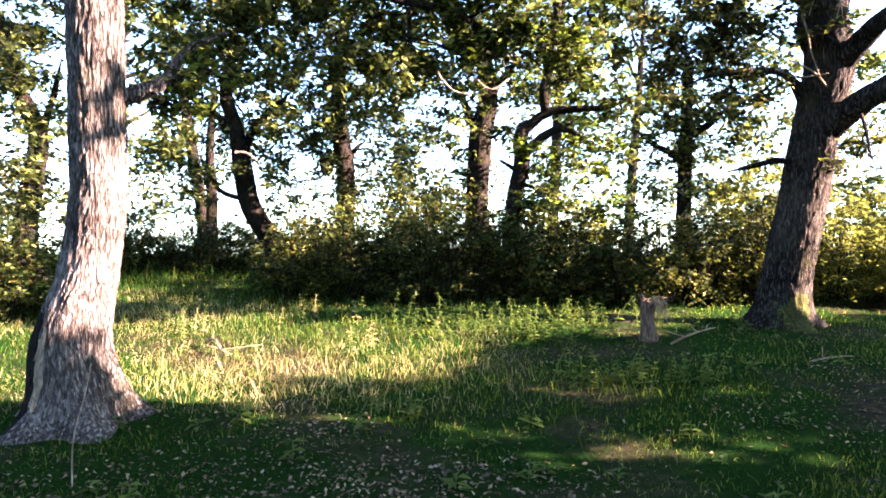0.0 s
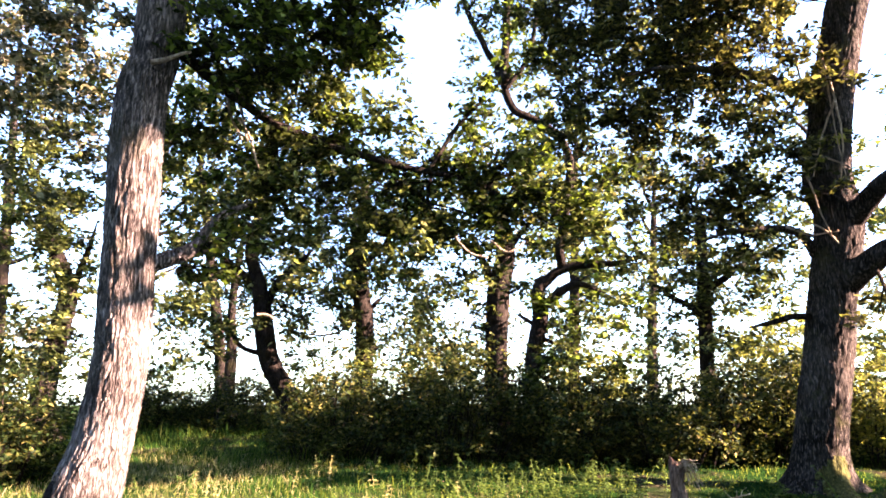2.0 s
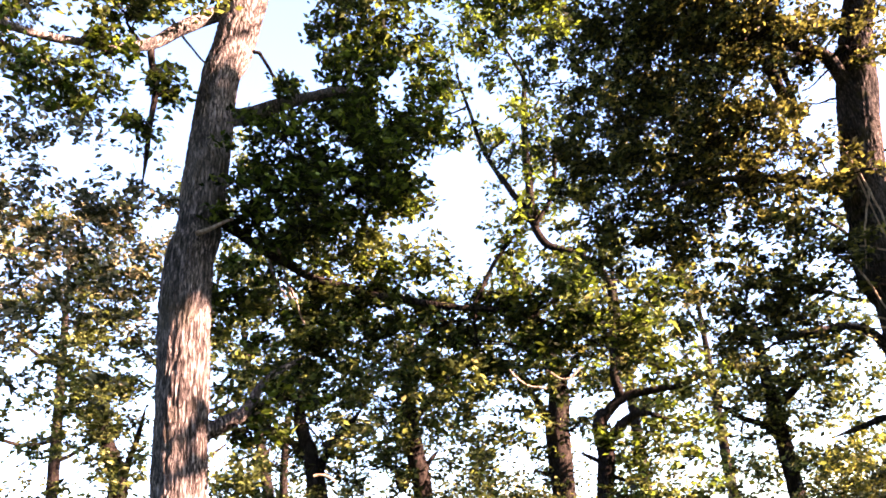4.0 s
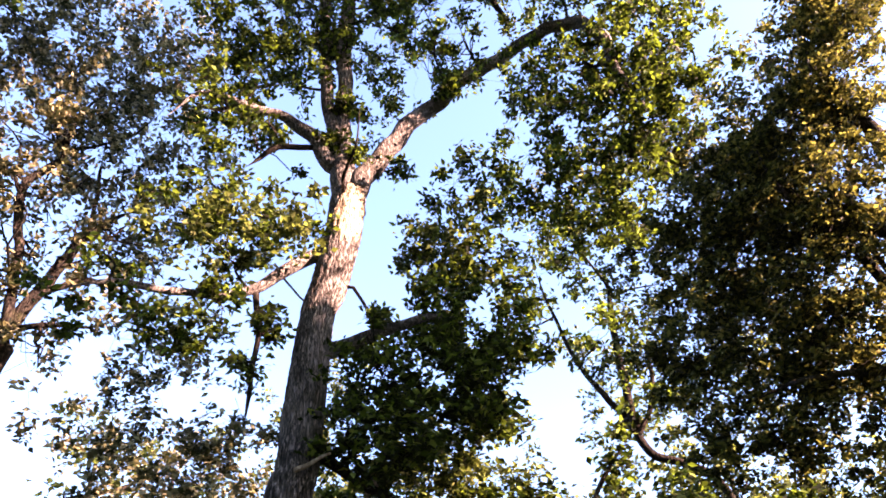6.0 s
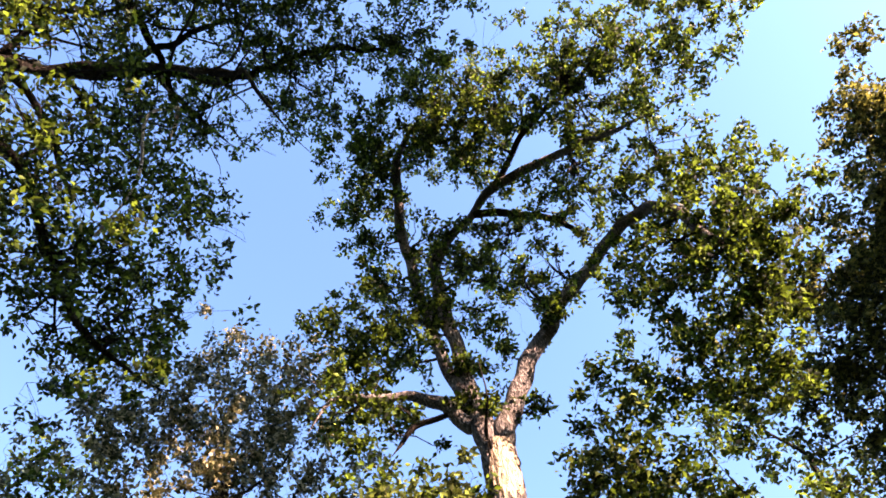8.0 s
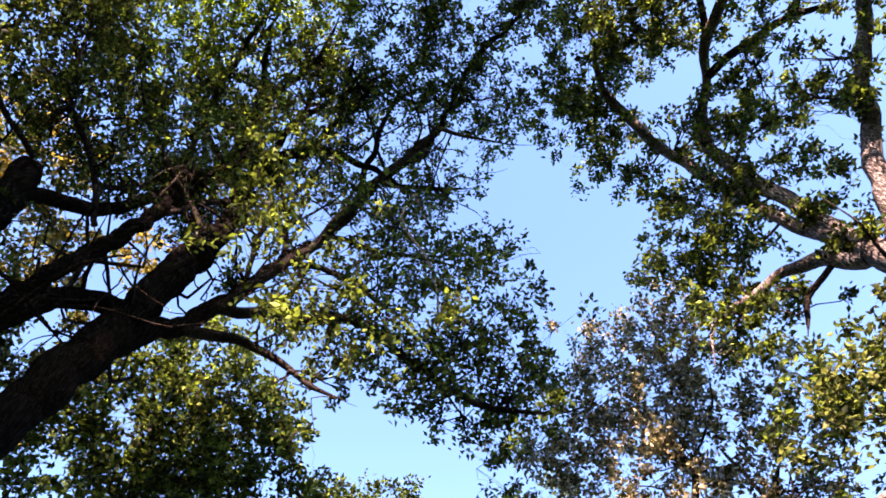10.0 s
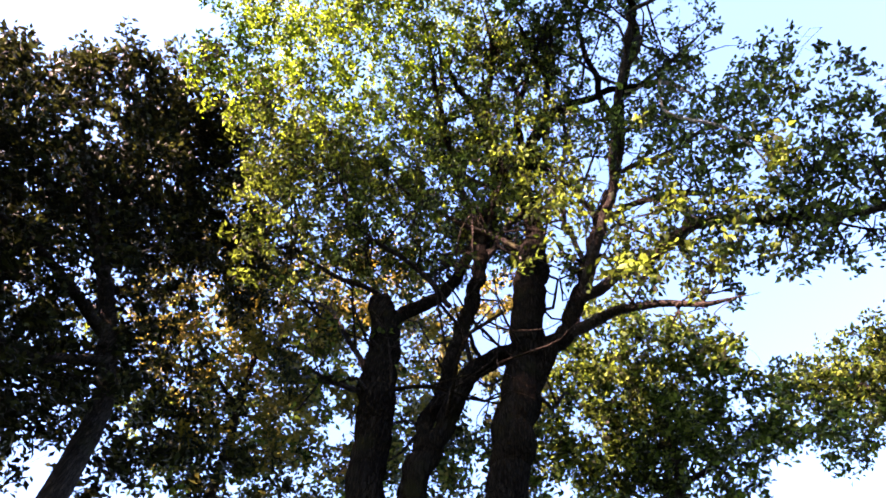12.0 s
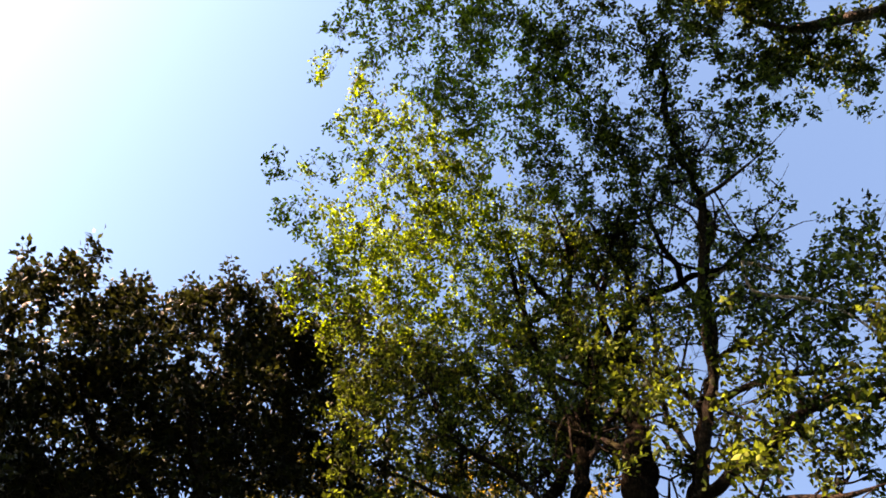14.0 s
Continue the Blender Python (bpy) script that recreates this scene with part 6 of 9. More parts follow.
far_tree_c.lobe((9.39, 16.52, 2.79), 1.04, 1)
far_tree_c.lobe((4.75, 18.37, 7.90), 1.25, 0.82)
far_tree_c.lobe((6.55, 17.81, 7.68), 1.36, 0.99)
far_tree_c.lobe((8.00, 17.22, 6.99), 1.30, 0.98)
far_tree_a.lobe((-9.22, 14.28, 3.79), 0.95, 0.83)
far_tree_a.lobe((-8.42, 14.77, 3.85), 0.86, 0.71)
far_tree_a.lobe((-9.31, 14.22, 5.49), 1.09, 0.78)
far_tree_a.lobe((-8.51, 14.71, 4.85), 0.99, 0.81)
far_tree_a.lobe((-8.95, 14.45, 2.86), 0.83, 0.92)
far_tree_a.lobe((-8.22, 14.88, 2.77), 0.73, 0.81)
far_tree_a.lobe((-9.70, 13.93, 7.73), 1.11, 0.79)
far_tree_a.lobe((-8.79, 14.54, 6.75), 1.14, 0.77)
far_tree_a.lobe((-8.53, 14.66, 8.30), 1.04, 0.85)
far_tree_a.lobe((-6.64, 15.62, 8.11), 1.10, 0.97)
far_tree_a.lobe((-8.86, 14.51, 1.94), 0.82, 1)
hedge_tree_a.lobe((-6.60, 15.66, 6.82), 1.22, 1)
hedge_tree_a.lobe((-5.10, 16.21, 6.84), 1.11, 1.1)
hedge_tree_a.lobe((-5.90, 15.94, 5.41), 1.06, 0.9)
hedge_tree_a.lobe((-3.97, 16.51, 7.75), 1.15, 1.2)
hedge_tree_a.lobe((-6.45, 15.66, 8.85), 1.15, 0.96)
hedge_tree_b.lobe((-3.15, 17.71, 6.74), 1.19, 1.1)
hedge_tree_b.lobe((-1.56, 17.91, 7.44), 1.21, 1.1)
hedge_tree_b.lobe((-4.02, 17.54, 5.11), 1.13, 0.96)
hedge_tree_b.lobe((-2.19, 17.87, 5.14), 1.00, 0.94)
hedge_tree_b.lobe((-2.56, 17.73, 9.22), 1.10, 0.86)
hedge_tree_c.lobe((-0.26, 16.00, 5.51), 1.04, 0.99)
hedge_tree_c.lobe((0.50, 15.99, 6.73), 1.07, 0.99)
hedge_tree_c.lobe((1.54, 15.92, 5.43), 1.02, 0.85)
hedge_tree_c.lobe((2.34, 15.82, 6.61), 1.05, 0.88)
hedge_tree_c.lobe((-0.99, 15.97, 4.35), 0.88, 0.8)
far_tree_c.lobe((4.06, 18.56, 5.67), 1.32, 0.86)
far_tree_c.lobe((5.67, 18.13, 5.56), 1.28, 0.87)
far_tree_c.lobe((6.66, 17.80, 4.72), 1.22, 0.85)
far_tree_c.lobe((3.41, 18.69, 4.35), 1.14, 0.61)
far_tree_c.lobe((4.97, 18.34, 4.16), 1.11, 0.6)
far_tree_c.lobe((6.46, 17.87, 3.43), 1.06, 0.76)
far_tree_c.lobe((7.79, 17.33, 4.68), 1.06, 0.91)
far_tree_a.lobe((-10.34, 13.48, 7.43), 1.12, 0.97)
far_tree_a.lobe((-9.42, 14.14, 7.19), 1.15, 0.97)
far_tree_a.lobe((-9.96, 13.78, 5.94), 1.09, 0.81)
far_tree_a.lobe((-8.81, 14.53, 6.92), 1.03, 0.9)
far_tree_a.lobe((-8.92, 14.47, 5.41), 0.98, 0.79)
far_tree_a.lobe((-10.14, 13.65, 5.13), 0.93, 0.9)
far_tree_a.lobe((-8.67, 14.58, 8.29), 0.94, 0.84)
oak_sunward.lobe((3.71, -7.03, 9.61), 0.47, 1)
oak_sunward.lobe((3.15, -7.17, 11.37), 0.42, 1.1)
oak_sunward.lobe((2.45, -7.31, 12.21), 0.85, 0.88)
oak_sunward.lobe((0.85, -7.26, 13.62), 0.79, 0.78)
oak_sunward.lobe((2.76, -7.48, 8.93), 0.50, 1.5)
oak_sunward.lobe((2.40, -7.54, 10.41), 0.66, 1.1)
oak_sunward.lobe((1.78, -7.64, 11.25), 0.75, 0.92)
oak_sunward.lobe((0.08, -7.77, 11.82), 0.74, 1.1)
oak_sunward.lobe((2.29, -7.65, 8.08), 0.44, 1.8)
oak_sunward.lobe((1.60, -7.79, 9.53), 0.41, 1.1)
oak_sunward.lobe((0.48, -7.91, 10.21), 0.62, 0.88)
oak_sunward.lobe((-0.14, -7.88, 10.76), 0.55, 0.89)
oak_sunward.lobe((1.62, -7.83, 7.41), 0.48, 1.9)
oak_sunward.lobe((0.71, -7.95, 8.06), 0.52, 1.3)
oak_sunward.lobe((-0.16, -7.97, 8.67), 0.63, 1.1)
oak_sunward.lobe((-0.75, -7.91, 9.74), 0.68, 0.88)
oak_sunward.lobe((3.93, -6.86, 10.44), 0.42, 2)
oak_sunward.lobe((3.80, -6.82, 11.54), 0.37, 1.9)
oak_sunward.lobe((2.23, -6.67, 14.13), 0.45, 1.9)
oak_sunward.lobe((1.54, -6.71, 14.34), 0.57, 1.9)
oak_sunward.lobe((1.16, -6.19, 14.88), 0.53, 1.9)
oak_sunward.lobe((0.34, -6.36, 14.83), 0.70, 2.1)
oak_sunward.lobe((0.34, -7.04, 14.10), 0.79, 2.1)
oak_sunward.lobe((1.02, -7.35, 13.34), 0.64, 2.1)
oak_sunward.lobe((-0.73, -7.28, 13.59), 0.87, 2.1)
oak_sunward.lobe((0.05, -7.67, 12.43), 0.70, 2.1)
oak_sunward.lobe((-1.80, -7.11, 13.56), 0.75, 2.1)
oak_sunward.lobe((0.81, -6.87, 14.30), 0.58, 1.3)
oak_sunward.lobe((1.74, -6.64, 14.37), 0.46, 1.1)
oak_sunward.lobe((-0.24, -7.47, 13.18), 0.55, 1.1)
oak_sunward.lobe((4.15, -6.75, 10.18), 0.33, 0.96)
oak_sunward.lobe((4.10, -6.71, 11.02), 0.26, 0.94)
oak_sunward.lobe((3.97, -6.69, 11.73), 0.22, 0.84)
oak_sunward.lobe((3.35, -6.97, 12.08), 0.39, 0.95)
oak_sunward.lobe((2.73, -7.05, 12.87), 0.41, 0.96)
oak_sunward.lobe((2.49, -6.84, 13.68), 0.33, 0.86)
oak_sunward.lobe((2.21, -6.60, 14.23), 0.32, 0.95)
field_maple.lobe((-1.14, -8.37, 14.00), 0.72, 0.72)
field_maple.lobe((-2.39, -8.42, 13.46), 0.70, 0.66)
field_maple.lobe((-1.65, -8.97, 12.35), 0.66, 0.57)
field_maple.lobe((-3.06, -8.66, 12.07), 0.65, 0.63)
field_maple.lobe((-3.71, -7.89, 13.54), 0.70, 0.64)
field_maple.lobe((-3.96, -7.05, 14.43), 0.61, 0.7)
field_maple.lobe((-4.59, -7.87, 12.40), 0.66, 0.7)
field_maple.lobe((-2.43, -8.98, 11.31), 0.62, 0.62)
ash_tree.lobe((-8.30, -5.03, 13.41), 0.65, 1.2)
ash_tree.lobe((-9.56, -3.73, 11.46), 0.75, 1.1)
ash_tree.lobe((-8.92, -4.86, 12.03), 0.66, 1)
ash_tree.lobe((-8.41, -6.05, 10.64), 0.59, 0.95)
ash_tree.lobe((-9.94, -0.99, 12.68), 0.52, 0.95)
ash_tree.lobe((-10.16, -0.53, 11.94), 0.56, 0.97)
ash_tree.lobe((-8.81, -1.97, 14.34), 0.50, 1)
ash_tree.lobe((-8.23, -3.89, 14.27), 0.55, 0.99)
ash_tree.lobe((-7.91, -2.68, 14.84), 0.44, 0.83)
ash_tree.lobe((-5.60, -5.81, 14.77), 0.61, 0.8)
ash_tree.lobe((-6.27, -6.72, 13.52), 0.69, 0.97)
ash_tree.lobe((-5.94, -7.54, 12.39), 0.66, 0.94)
ash_tree.lobe((-8.06, -3.92, 13.90), 0.78, 1)
ash_tree.lobe((-8.54, -2.78, 13.87), 0.76, 1)
ash_tree.lobe((-8.56, -4.07, 12.82), 0.83, 1.1)
ash_tree.lobe((-9.04, -2.98, 12.67), 0.80, 1)
ash_tree.lobe((-8.23, -5.00, 12.24), 0.82, 1.2)
ash_tree.lobe((-8.90, -4.03, 11.50), 0.76, 1.1)
ash_tree.lobe((-8.86, -1.88, 13.75), 0.63, 0.98)
oak_left.lobe((-2.21, 3.62, 15.37), 0.68, 0.77)
oak_left.lobe((-1.36, 3.17, 15.46), 0.67, 0.85)
oak_left.lobe((-1.18, 4.09, 15.37), 0.68, 0.85)
oak_left.lobe((-0.42, 4.07, 15.40), 0.68, 0.89)
oak_left.lobe((-0.02, 4.84, 15.21), 0.69, 0.9)
oak_left.lobe((0.91, 4.97, 15.12), 0.68, 0.96)
oak_left.lobe((1.86, 5.39, 14.65), 0.67, 1)
oak_left.lobe((2.89, 4.59, 14.89), 0.65, 1.1)
oak_left.lobe((3.22, 5.43, 13.61), 0.62, 1.1)
oak_left.lobe((2.98, 5.95, 12.26), 0.58, 1)
oak_left.lobe((1.37, 6.39, 12.83), 0.62, 0.81)
oak_left.lobe((0.45, 6.32, 13.56), 0.54, 0.81)
oak_left.lobe((2.16, 6.33, 11.96), 0.48, 0.85)
oak_left.lobe((0.78, 6.62, 12.16), 0.50, 0.77)
oak_left.lobe((1.13, 6.74, 10.22), 0.52, 0.83)
oak_left.lobe((0.45, 6.84, 9.89), 0.51, 0.79)
oak_left.lobe((2.12, 6.50, 10.28), 0.51, 1)
oak_left.lobe((1.75, 6.65, 9.07), 0.47, 1)
oak_left.lobe((-1.69, 6.04, 13.72), 0.66, 0.65)
oak_left.lobe((-2.33, 6.22, 12.33), 0.51, 0.66)
oak_left.lobe((-1.18, 6.58, 12.01), 0.60, 0.65)
oak_left.lobe((-0.16, 6.74, 11.51), 0.58, 0.64)
oak_left.lobe((-3.50, 5.30, 13.50), 0.54, 0.78)
oak_left.lobe((-3.28, 5.88, 11.61), 0.48, 0.74)
oak_left.lobe((-3.91, 5.54, 11.09), 0.46, 0.81)
oak_left.lobe((-4.08, 5.26, 12.22), 0.50, 0.87)
oak_left.lobe((-2.43, 4.57, 15.06), 0.57, 0.61)
oak_left.lobe((-3.24, 4.68, 14.66), 0.45, 0.67)
oak_left.lobe((-0.12, 6.88, 9.18), 0.49, 0.7)
oak_left.lobe((-0.90, 6.81, 9.56), 0.50, 0.79)
oak_left.lobe((-1.38, 6.70, 10.28), 0.53, 0.72)
oak_left.lobe((-1.80, 6.64, 9.13), 0.57, 0.9)
oak_left.lobe((-1.30, 6.77, 8.32), 0.53, 0.91)
oak_left.lobe((-2.20, 6.53, 8.15), 0.45, 0.83)
oak_behind.lobe((-2.55, -2.18, 10.71), 0.47, 0.87)
oak_behind.lobe((-2.37, -2.13, 13.12), 0.59, 0.81)
oak_behind.lobe((-2.35, -1.27, 14.88), 0.70, 0.8)
oak_behind.lobe((-1.40, -0.55, 15.48), 0.63, 0.88)
oak_behind.lobe((-0.82, 0.44, 15.50), 0.64, 0.96)
oak_behind.lobe((-3.02, -1.49, 10.20), 0.46, 0.83)
oak_behind.lobe((-3.29, -0.56, 11.02), 0.52, 0.79)
oak_behind.lobe((-3.36, 0.19, 10.29), 0.43, 0.75)
oak_behind.lobe((-3.34, -0.55, 9.03), 0.36, 0.83)
oak_behind.lobe((-3.27, -0.91, 8.26), 0.32, 0.72)
oak_behind.lobe((-3.39, 0.14, 7.93), 0.32, 0.78)
oak_behind.lobe((-3.34, 0.62, 8.37), 0.35, 0.74)
oak_behind.lobe((-3.28, 0.82, 9.44), 0.33, 0.8)
oak_behind.lobe((-5.15, -0.12, 10.17), 0.36, 0.79)
oak_behind.lobe((-5.16, 0.39, 9.50), 0.34, 0.88)
oak_behind.lobe((-5.09, 0.92, 9.59), 0.42, 0.87)
oak_behind.lobe((-5.00, 1.15, 10.56), 0.39, 0.81)
oak_behind.lobe((-4.87, 1.69, 9.93), 0.37, 0.82)
oak_behind.lobe((-5.13, -0.64, 9.60), 0.33, 0.92)
oak_behind.lobe((-5.09, -0.63, 10.70), 0.37, 0.81)
field_maple.leafy(LEAF_BRONZE)
field_maple.lobe((-3.60, -8.09, 13.22), 0.71, 0.72)
field_maple.lobe((-4.86, -7.51, 12.98), 0.62, 0.73)
field_maple.lobe((-5.56, -7.45, 11.35), 0.66, 0.89)
field_maple.lobe((-4.00, -7.24, 14.24), 0.66, 0.7)
field_maple.lobe((-6.13, -6.49, 13.04), 0.65, 0.85)
field_maple.lobe((-5.58, -5.96, 14.36), 0.69, 0.69)
field_maple.lobe((-7.21, -5.28, 13.03), 0.67, 0.83)
field_maple.lobe((-6.41, -6.76, 11.21), 0.57, 0.98)
field_maple.lobe((-6.54, -6.80, 9.65), 0.59, 0.89)
field_maple.lobe((-7.20, -5.75, 11.92), 0.52, 0.85)
field_maple.lobe((-2.35, -8.12, 13.99), 0.72, 0.69)
field_maple.lobe((-7.17, -6.08, 10.35), 0.55, 0.86)
field_maple.lobe((-6.70, -4.64, 14.37), 0.59, 0.68)
field_maple.lobe((-1.00, -7.87, 14.57), 0.73, 0.84)
field_maple.lobe((-2.41, -7.77, 14.38), 0.73, 0.85)
field_maple.lobe((-3.10, -6.66, 14.95), 0.62, 0.69)
field_maple.lobe((-3.97, -8.15, 12.57), 0.67, 0.74)
field_maple.lobe((-5.27, -6.87, 13.66), 0.58, 0.78)
field_maple.lobe((-6.09, -6.05, 13.79), 0.58, 0.84)
field_maple.lobe((-4.55, -6.20, 14.75), 0.49, 0.64)
field_maple.lobe((-6.61, -6.37, 12.09), 0.63, 1)
field_maple.lobe((-0.97, -8.93, 12.86), 0.68, 0.71)
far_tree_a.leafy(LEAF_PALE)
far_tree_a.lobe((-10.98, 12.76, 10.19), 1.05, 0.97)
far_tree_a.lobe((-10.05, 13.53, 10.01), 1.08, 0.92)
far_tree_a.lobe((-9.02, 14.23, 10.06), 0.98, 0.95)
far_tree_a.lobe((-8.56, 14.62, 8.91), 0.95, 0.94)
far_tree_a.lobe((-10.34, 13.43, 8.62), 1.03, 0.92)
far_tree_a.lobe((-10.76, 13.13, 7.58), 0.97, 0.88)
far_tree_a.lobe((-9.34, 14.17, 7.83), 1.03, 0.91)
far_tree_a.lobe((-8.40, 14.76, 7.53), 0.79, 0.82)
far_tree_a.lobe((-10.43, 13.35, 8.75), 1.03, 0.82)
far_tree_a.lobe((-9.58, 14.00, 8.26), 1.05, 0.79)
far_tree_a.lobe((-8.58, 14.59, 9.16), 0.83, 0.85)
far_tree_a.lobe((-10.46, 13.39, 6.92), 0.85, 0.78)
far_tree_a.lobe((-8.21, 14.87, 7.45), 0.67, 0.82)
far_tree_a.lobe((-9.81, 15.95, 3.93), 0.55, 1.1)
hedge_tree_a.lobe((-7.10, 16.90, 4.10), 0.39, 0.85)
hedge_tree_a.lobe((-5.63, 16.28, 4.46), 0.42, 1.2)
hedge_tree_a.lobe((-4.07, 15.45, 4.36), 0.50, 0.79)
hedge_tree_b.lobe((-3.14, 16.84, 4.03), 0.62, 0.83)
hedge_tree_b.lobe((-2.12, 17.99, 4.77), 0.68, 1.1)
hedge_tree_b.lobe((-1.58, 19.12, 4.85), 0.46, 0.81)
hedge_tree_c.lobe((1.21, 14.46, 4.06), 0.38, 1.1)
hedge_tree_d.lobe((1.74, 13.84, 3.75), 0.31, 1.1)
hedge_tree_d.lobe((3.16, 15.21, 3.91), 0.42, 0.92)
far_tree_c.lobe((7.26, 16.57, 4.03), 0.63, 0.78)
far_tree_c.lobe((9.04, 17.64, 4.32), 0.62, 0.95)
far_tree_a.lobe((-8.98, 14.17, 3.11), 0.53, 0.81)
far_tree_a.lobe((-9.15, 15.66, 3.46), 0.38, 0.61)
hedge_tree_a.lobe((-6.72, 17.23, 3.83), 0.67, 0.97)
hedge_tree_a.lobe((-4.97, 15.43, 3.11), 0.45, 0.89)
hedge_tree_b.lobe((-3.65, 16.19, 3.18), 0.38, 1.2)
hedge_tree_b.lobe((-2.97, 18.15, 3.91), 0.52, 0.84)
hedge_tree_b.lobe((-2.19, 17.25, 3.17), 0.63, 1.3)
hedge_tree_b.lobe((-1.17, 17.93, 3.61), 0.47, 0.91)
hedge_tree_c.lobe((0.78, 17.45, 3.45), 0.52, 0.86)
hedge_tree_d.lobe((2.63, 15.38, 3.13), 0.54, 0.9)
hedge_tree_d.lobe((3.30, 14.92, 3.13), 0.39, 0.8)
far_tree_c.lobe((5.08, 18.90, 3.37), 0.62, 0.88)
far_tree_c.lobe((6.55, 17.03, 3.52), 0.61, 0.86)
far_tree_c.lobe((7.38, 17.01, 3.33), 0.61, 0.71)
far_tree_c.lobe((8.79, 18.09, 3.27), 0.69, 0.79)
far_tree_c.lobe((8.58, 15.82, 3.08), 0.47, 0.79)
far_tree_c.lobe((9.69, 17.14, 3.31), 0.54, 0.79)
far_tree_a.lobe((-9.64, 15.64, 2.49), 0.53, 0.61)
hedge_tree_a.lobe((-7.00, 15.99, 2.48), 0.52, 0.63)
hedge_tree_a.lobe((-5.93, 15.05, 2.76), 0.40, 0.75)
hedge_tree_b.lobe((-3.80, 17.23, 2.62), 0.44, 1.3)
hedge_tree_b.lobe((-2.21, 17.19, 2.95), 0.62, 0.93)
hedge_tree_c.lobe((-0.33, 14.78, 2.62), 0.46, 1.2)
hedge_tree_c.lobe((0.61, 15.75, 2.49), 0.44, 0.74)
hedge_tree_c.lobe((1.53, 16.12, 2.30), 0.51, 0.82)
hedge_tree_d.lobe((1.43, 12.92, 2.36), 0.41, 0.72)
hedge_tree_d.lobe((2.65, 15.45, 2.61), 0.39, 0.69)
hedge_tree_d.lobe((3.37, 13.73, 2.22), 0.44, 0.66)
far_tree_c.lobe((5.01, 18.31, 2.89), 0.71, 0.75)
far_tree_c.lobe((6.39, 16.69, 2.68), 0.44, 0.89)
far_tree_c.lobe((6.92, 16.12, 2.76), 0.61, 0.87)
field_maple.lobe((-2.12, -9.10, 10.95), 0.51, 0.71)
field_maple.lobe((-3.21, -8.78, 10.91), 0.52, 0.76)
field_maple.lobe((-3.45, -8.80, 9.46), 0.51, 1.2)
field_maple.lobe((-4.11, -8.43, 10.56), 0.52, 0.99)
field_maple.lobe((-4.16, -8.18, 12.13), 0.47, 0.76)
field_maple.lobe((-3.63, -8.75, 8.48), 0.47, 1.2)
field_maple.lobe((-4.47, -8.33, 9.31), 0.52, 1.2)
field_maple.lobe((-5.14, -7.88, 10.27), 0.47, 0.91)
field_maple.lobe((-5.95, -7.30, 10.03), 0.47, 0.94)
field_maple.lobe((-3.18, -8.27, 13.22), 0.50, 0.68)
ash_tree.lobe((-5.97, -7.46, 12.53), 0.45, 0.94)
ash_tree.lobe((-6.85, -6.95, 11.58), 0.48, 0.99)
ash_tree.lobe((-8.04, -5.60, 11.27), 0.63, 0.98)
ash_tree.lobe((-8.60, -4.48, 11.93), 0.55, 0.88)
ash_tree.lobe((-7.83, -4.94, 13.38), 0.54, 0.82)
oak_left.lobe((-2.48, 6.75, 8.07), 0.45, 0.93)
oak_left.lobe((-1.54, 7.03, 8.06), 0.40, 0.93)
oak_left.lobe((-0.80, 7.15, 7.93), 0.40, 0.93)
oak_left.lobe((-2.25, 6.84, 7.29), 0.33, 0.98)
oak_left.lobe((-1.90, 6.95, 6.62), 0.38, 1.1)
oak_left.lobe((-1.09, 7.12, 6.37), 0.41, 1.1)
oak_left.lobe((-2.38, 6.80, 5.80), 0.27, 1.2)
oak_left.lobe((-1.99, 6.93, 5.84), 0.26, 1.2)
oak_left.lobe((-1.04, 7.13, 5.94), 0.26, 1.2)
oak_left.lobe((-3.07, 7.18, 5.37), 0.39, 1.3)
oak_left.lobe((-2.39, 7.43, 5.21), 0.34, 1.4)
oak_left.lobe((-1.63, 7.64, 5.24), 0.31, 1.4)
oak_left.lobe((-0.79, 7.77, 4.79), 0.39, 1.3)
oak_left.lobe((0.29, 7.80, 5.13), 0.38, 1.3)
oak_left.lobe((0.88, 7.76, 4.52), 0.30, 1.3)
oak_left.lobe((1.74, 7.61, 4.27), 0.24, 1.3)
oak_left.lobe((-3.17, 7.13, 4.41), 0.31, 1.3)
oak_left.lobe((-2.18, 7.50, 4.61), 0.26, 1.4)
oak_left.lobe((-1.73, 7.61, 4.35), 0.29, 1.4)
oak_left.lobe((-1.33, 7.69, 4.54), 0.40, 1.4)
oak_left.lobe((-0.29, 7.80, 4.49), 0.29, 1.3)
oak_left.lobe((0.03, 7.81, 4.45), 0.37, 1.2)
oak_left.lobe((0.63, 7.78, 4.05), 0.30, 1.2)
oak_left.lobe((1.20, 7.71, 3.83), 0.25, 1.2)
oak_left.leafy(LEAF_GREEN)
oak_right.lobe((3.34, 10.62, 11.20), 0.48, 1)
oak_right.lobe((4.10, 10.44, 10.48), 0.57, 1.1)
oak_right.lobe((5.60, 9.81, 9.29), 0.50, 1.1)
oak_right.lobe((2.26, 11.06, 9.35), 0.55, 1.1)
oak_right.lobe((4.03, 10.57, 8.89), 0.54, 1.2)
oak_right.lobe((4.64, 10.33, 8.28), 0.47, 1.2)
oak_right.lobe((1.96, 11.17, 7.84), 0.36, 1.2)
oak_right.lobe((2.83, 10.98, 7.14), 0.37, 1.3)
oak_right.lobe((4.38, 10.47, 6.70), 0.38, 1.4)
oak_right.lobe((2.07, 11.16, 6.04), 0.42, 1.2)
oak_right.lobe((3.20, 10.89, 6.00), 0.33, 1.3)
oak_right.lobe((3.97, 10.64, 5.05), 0.32, 1.2)
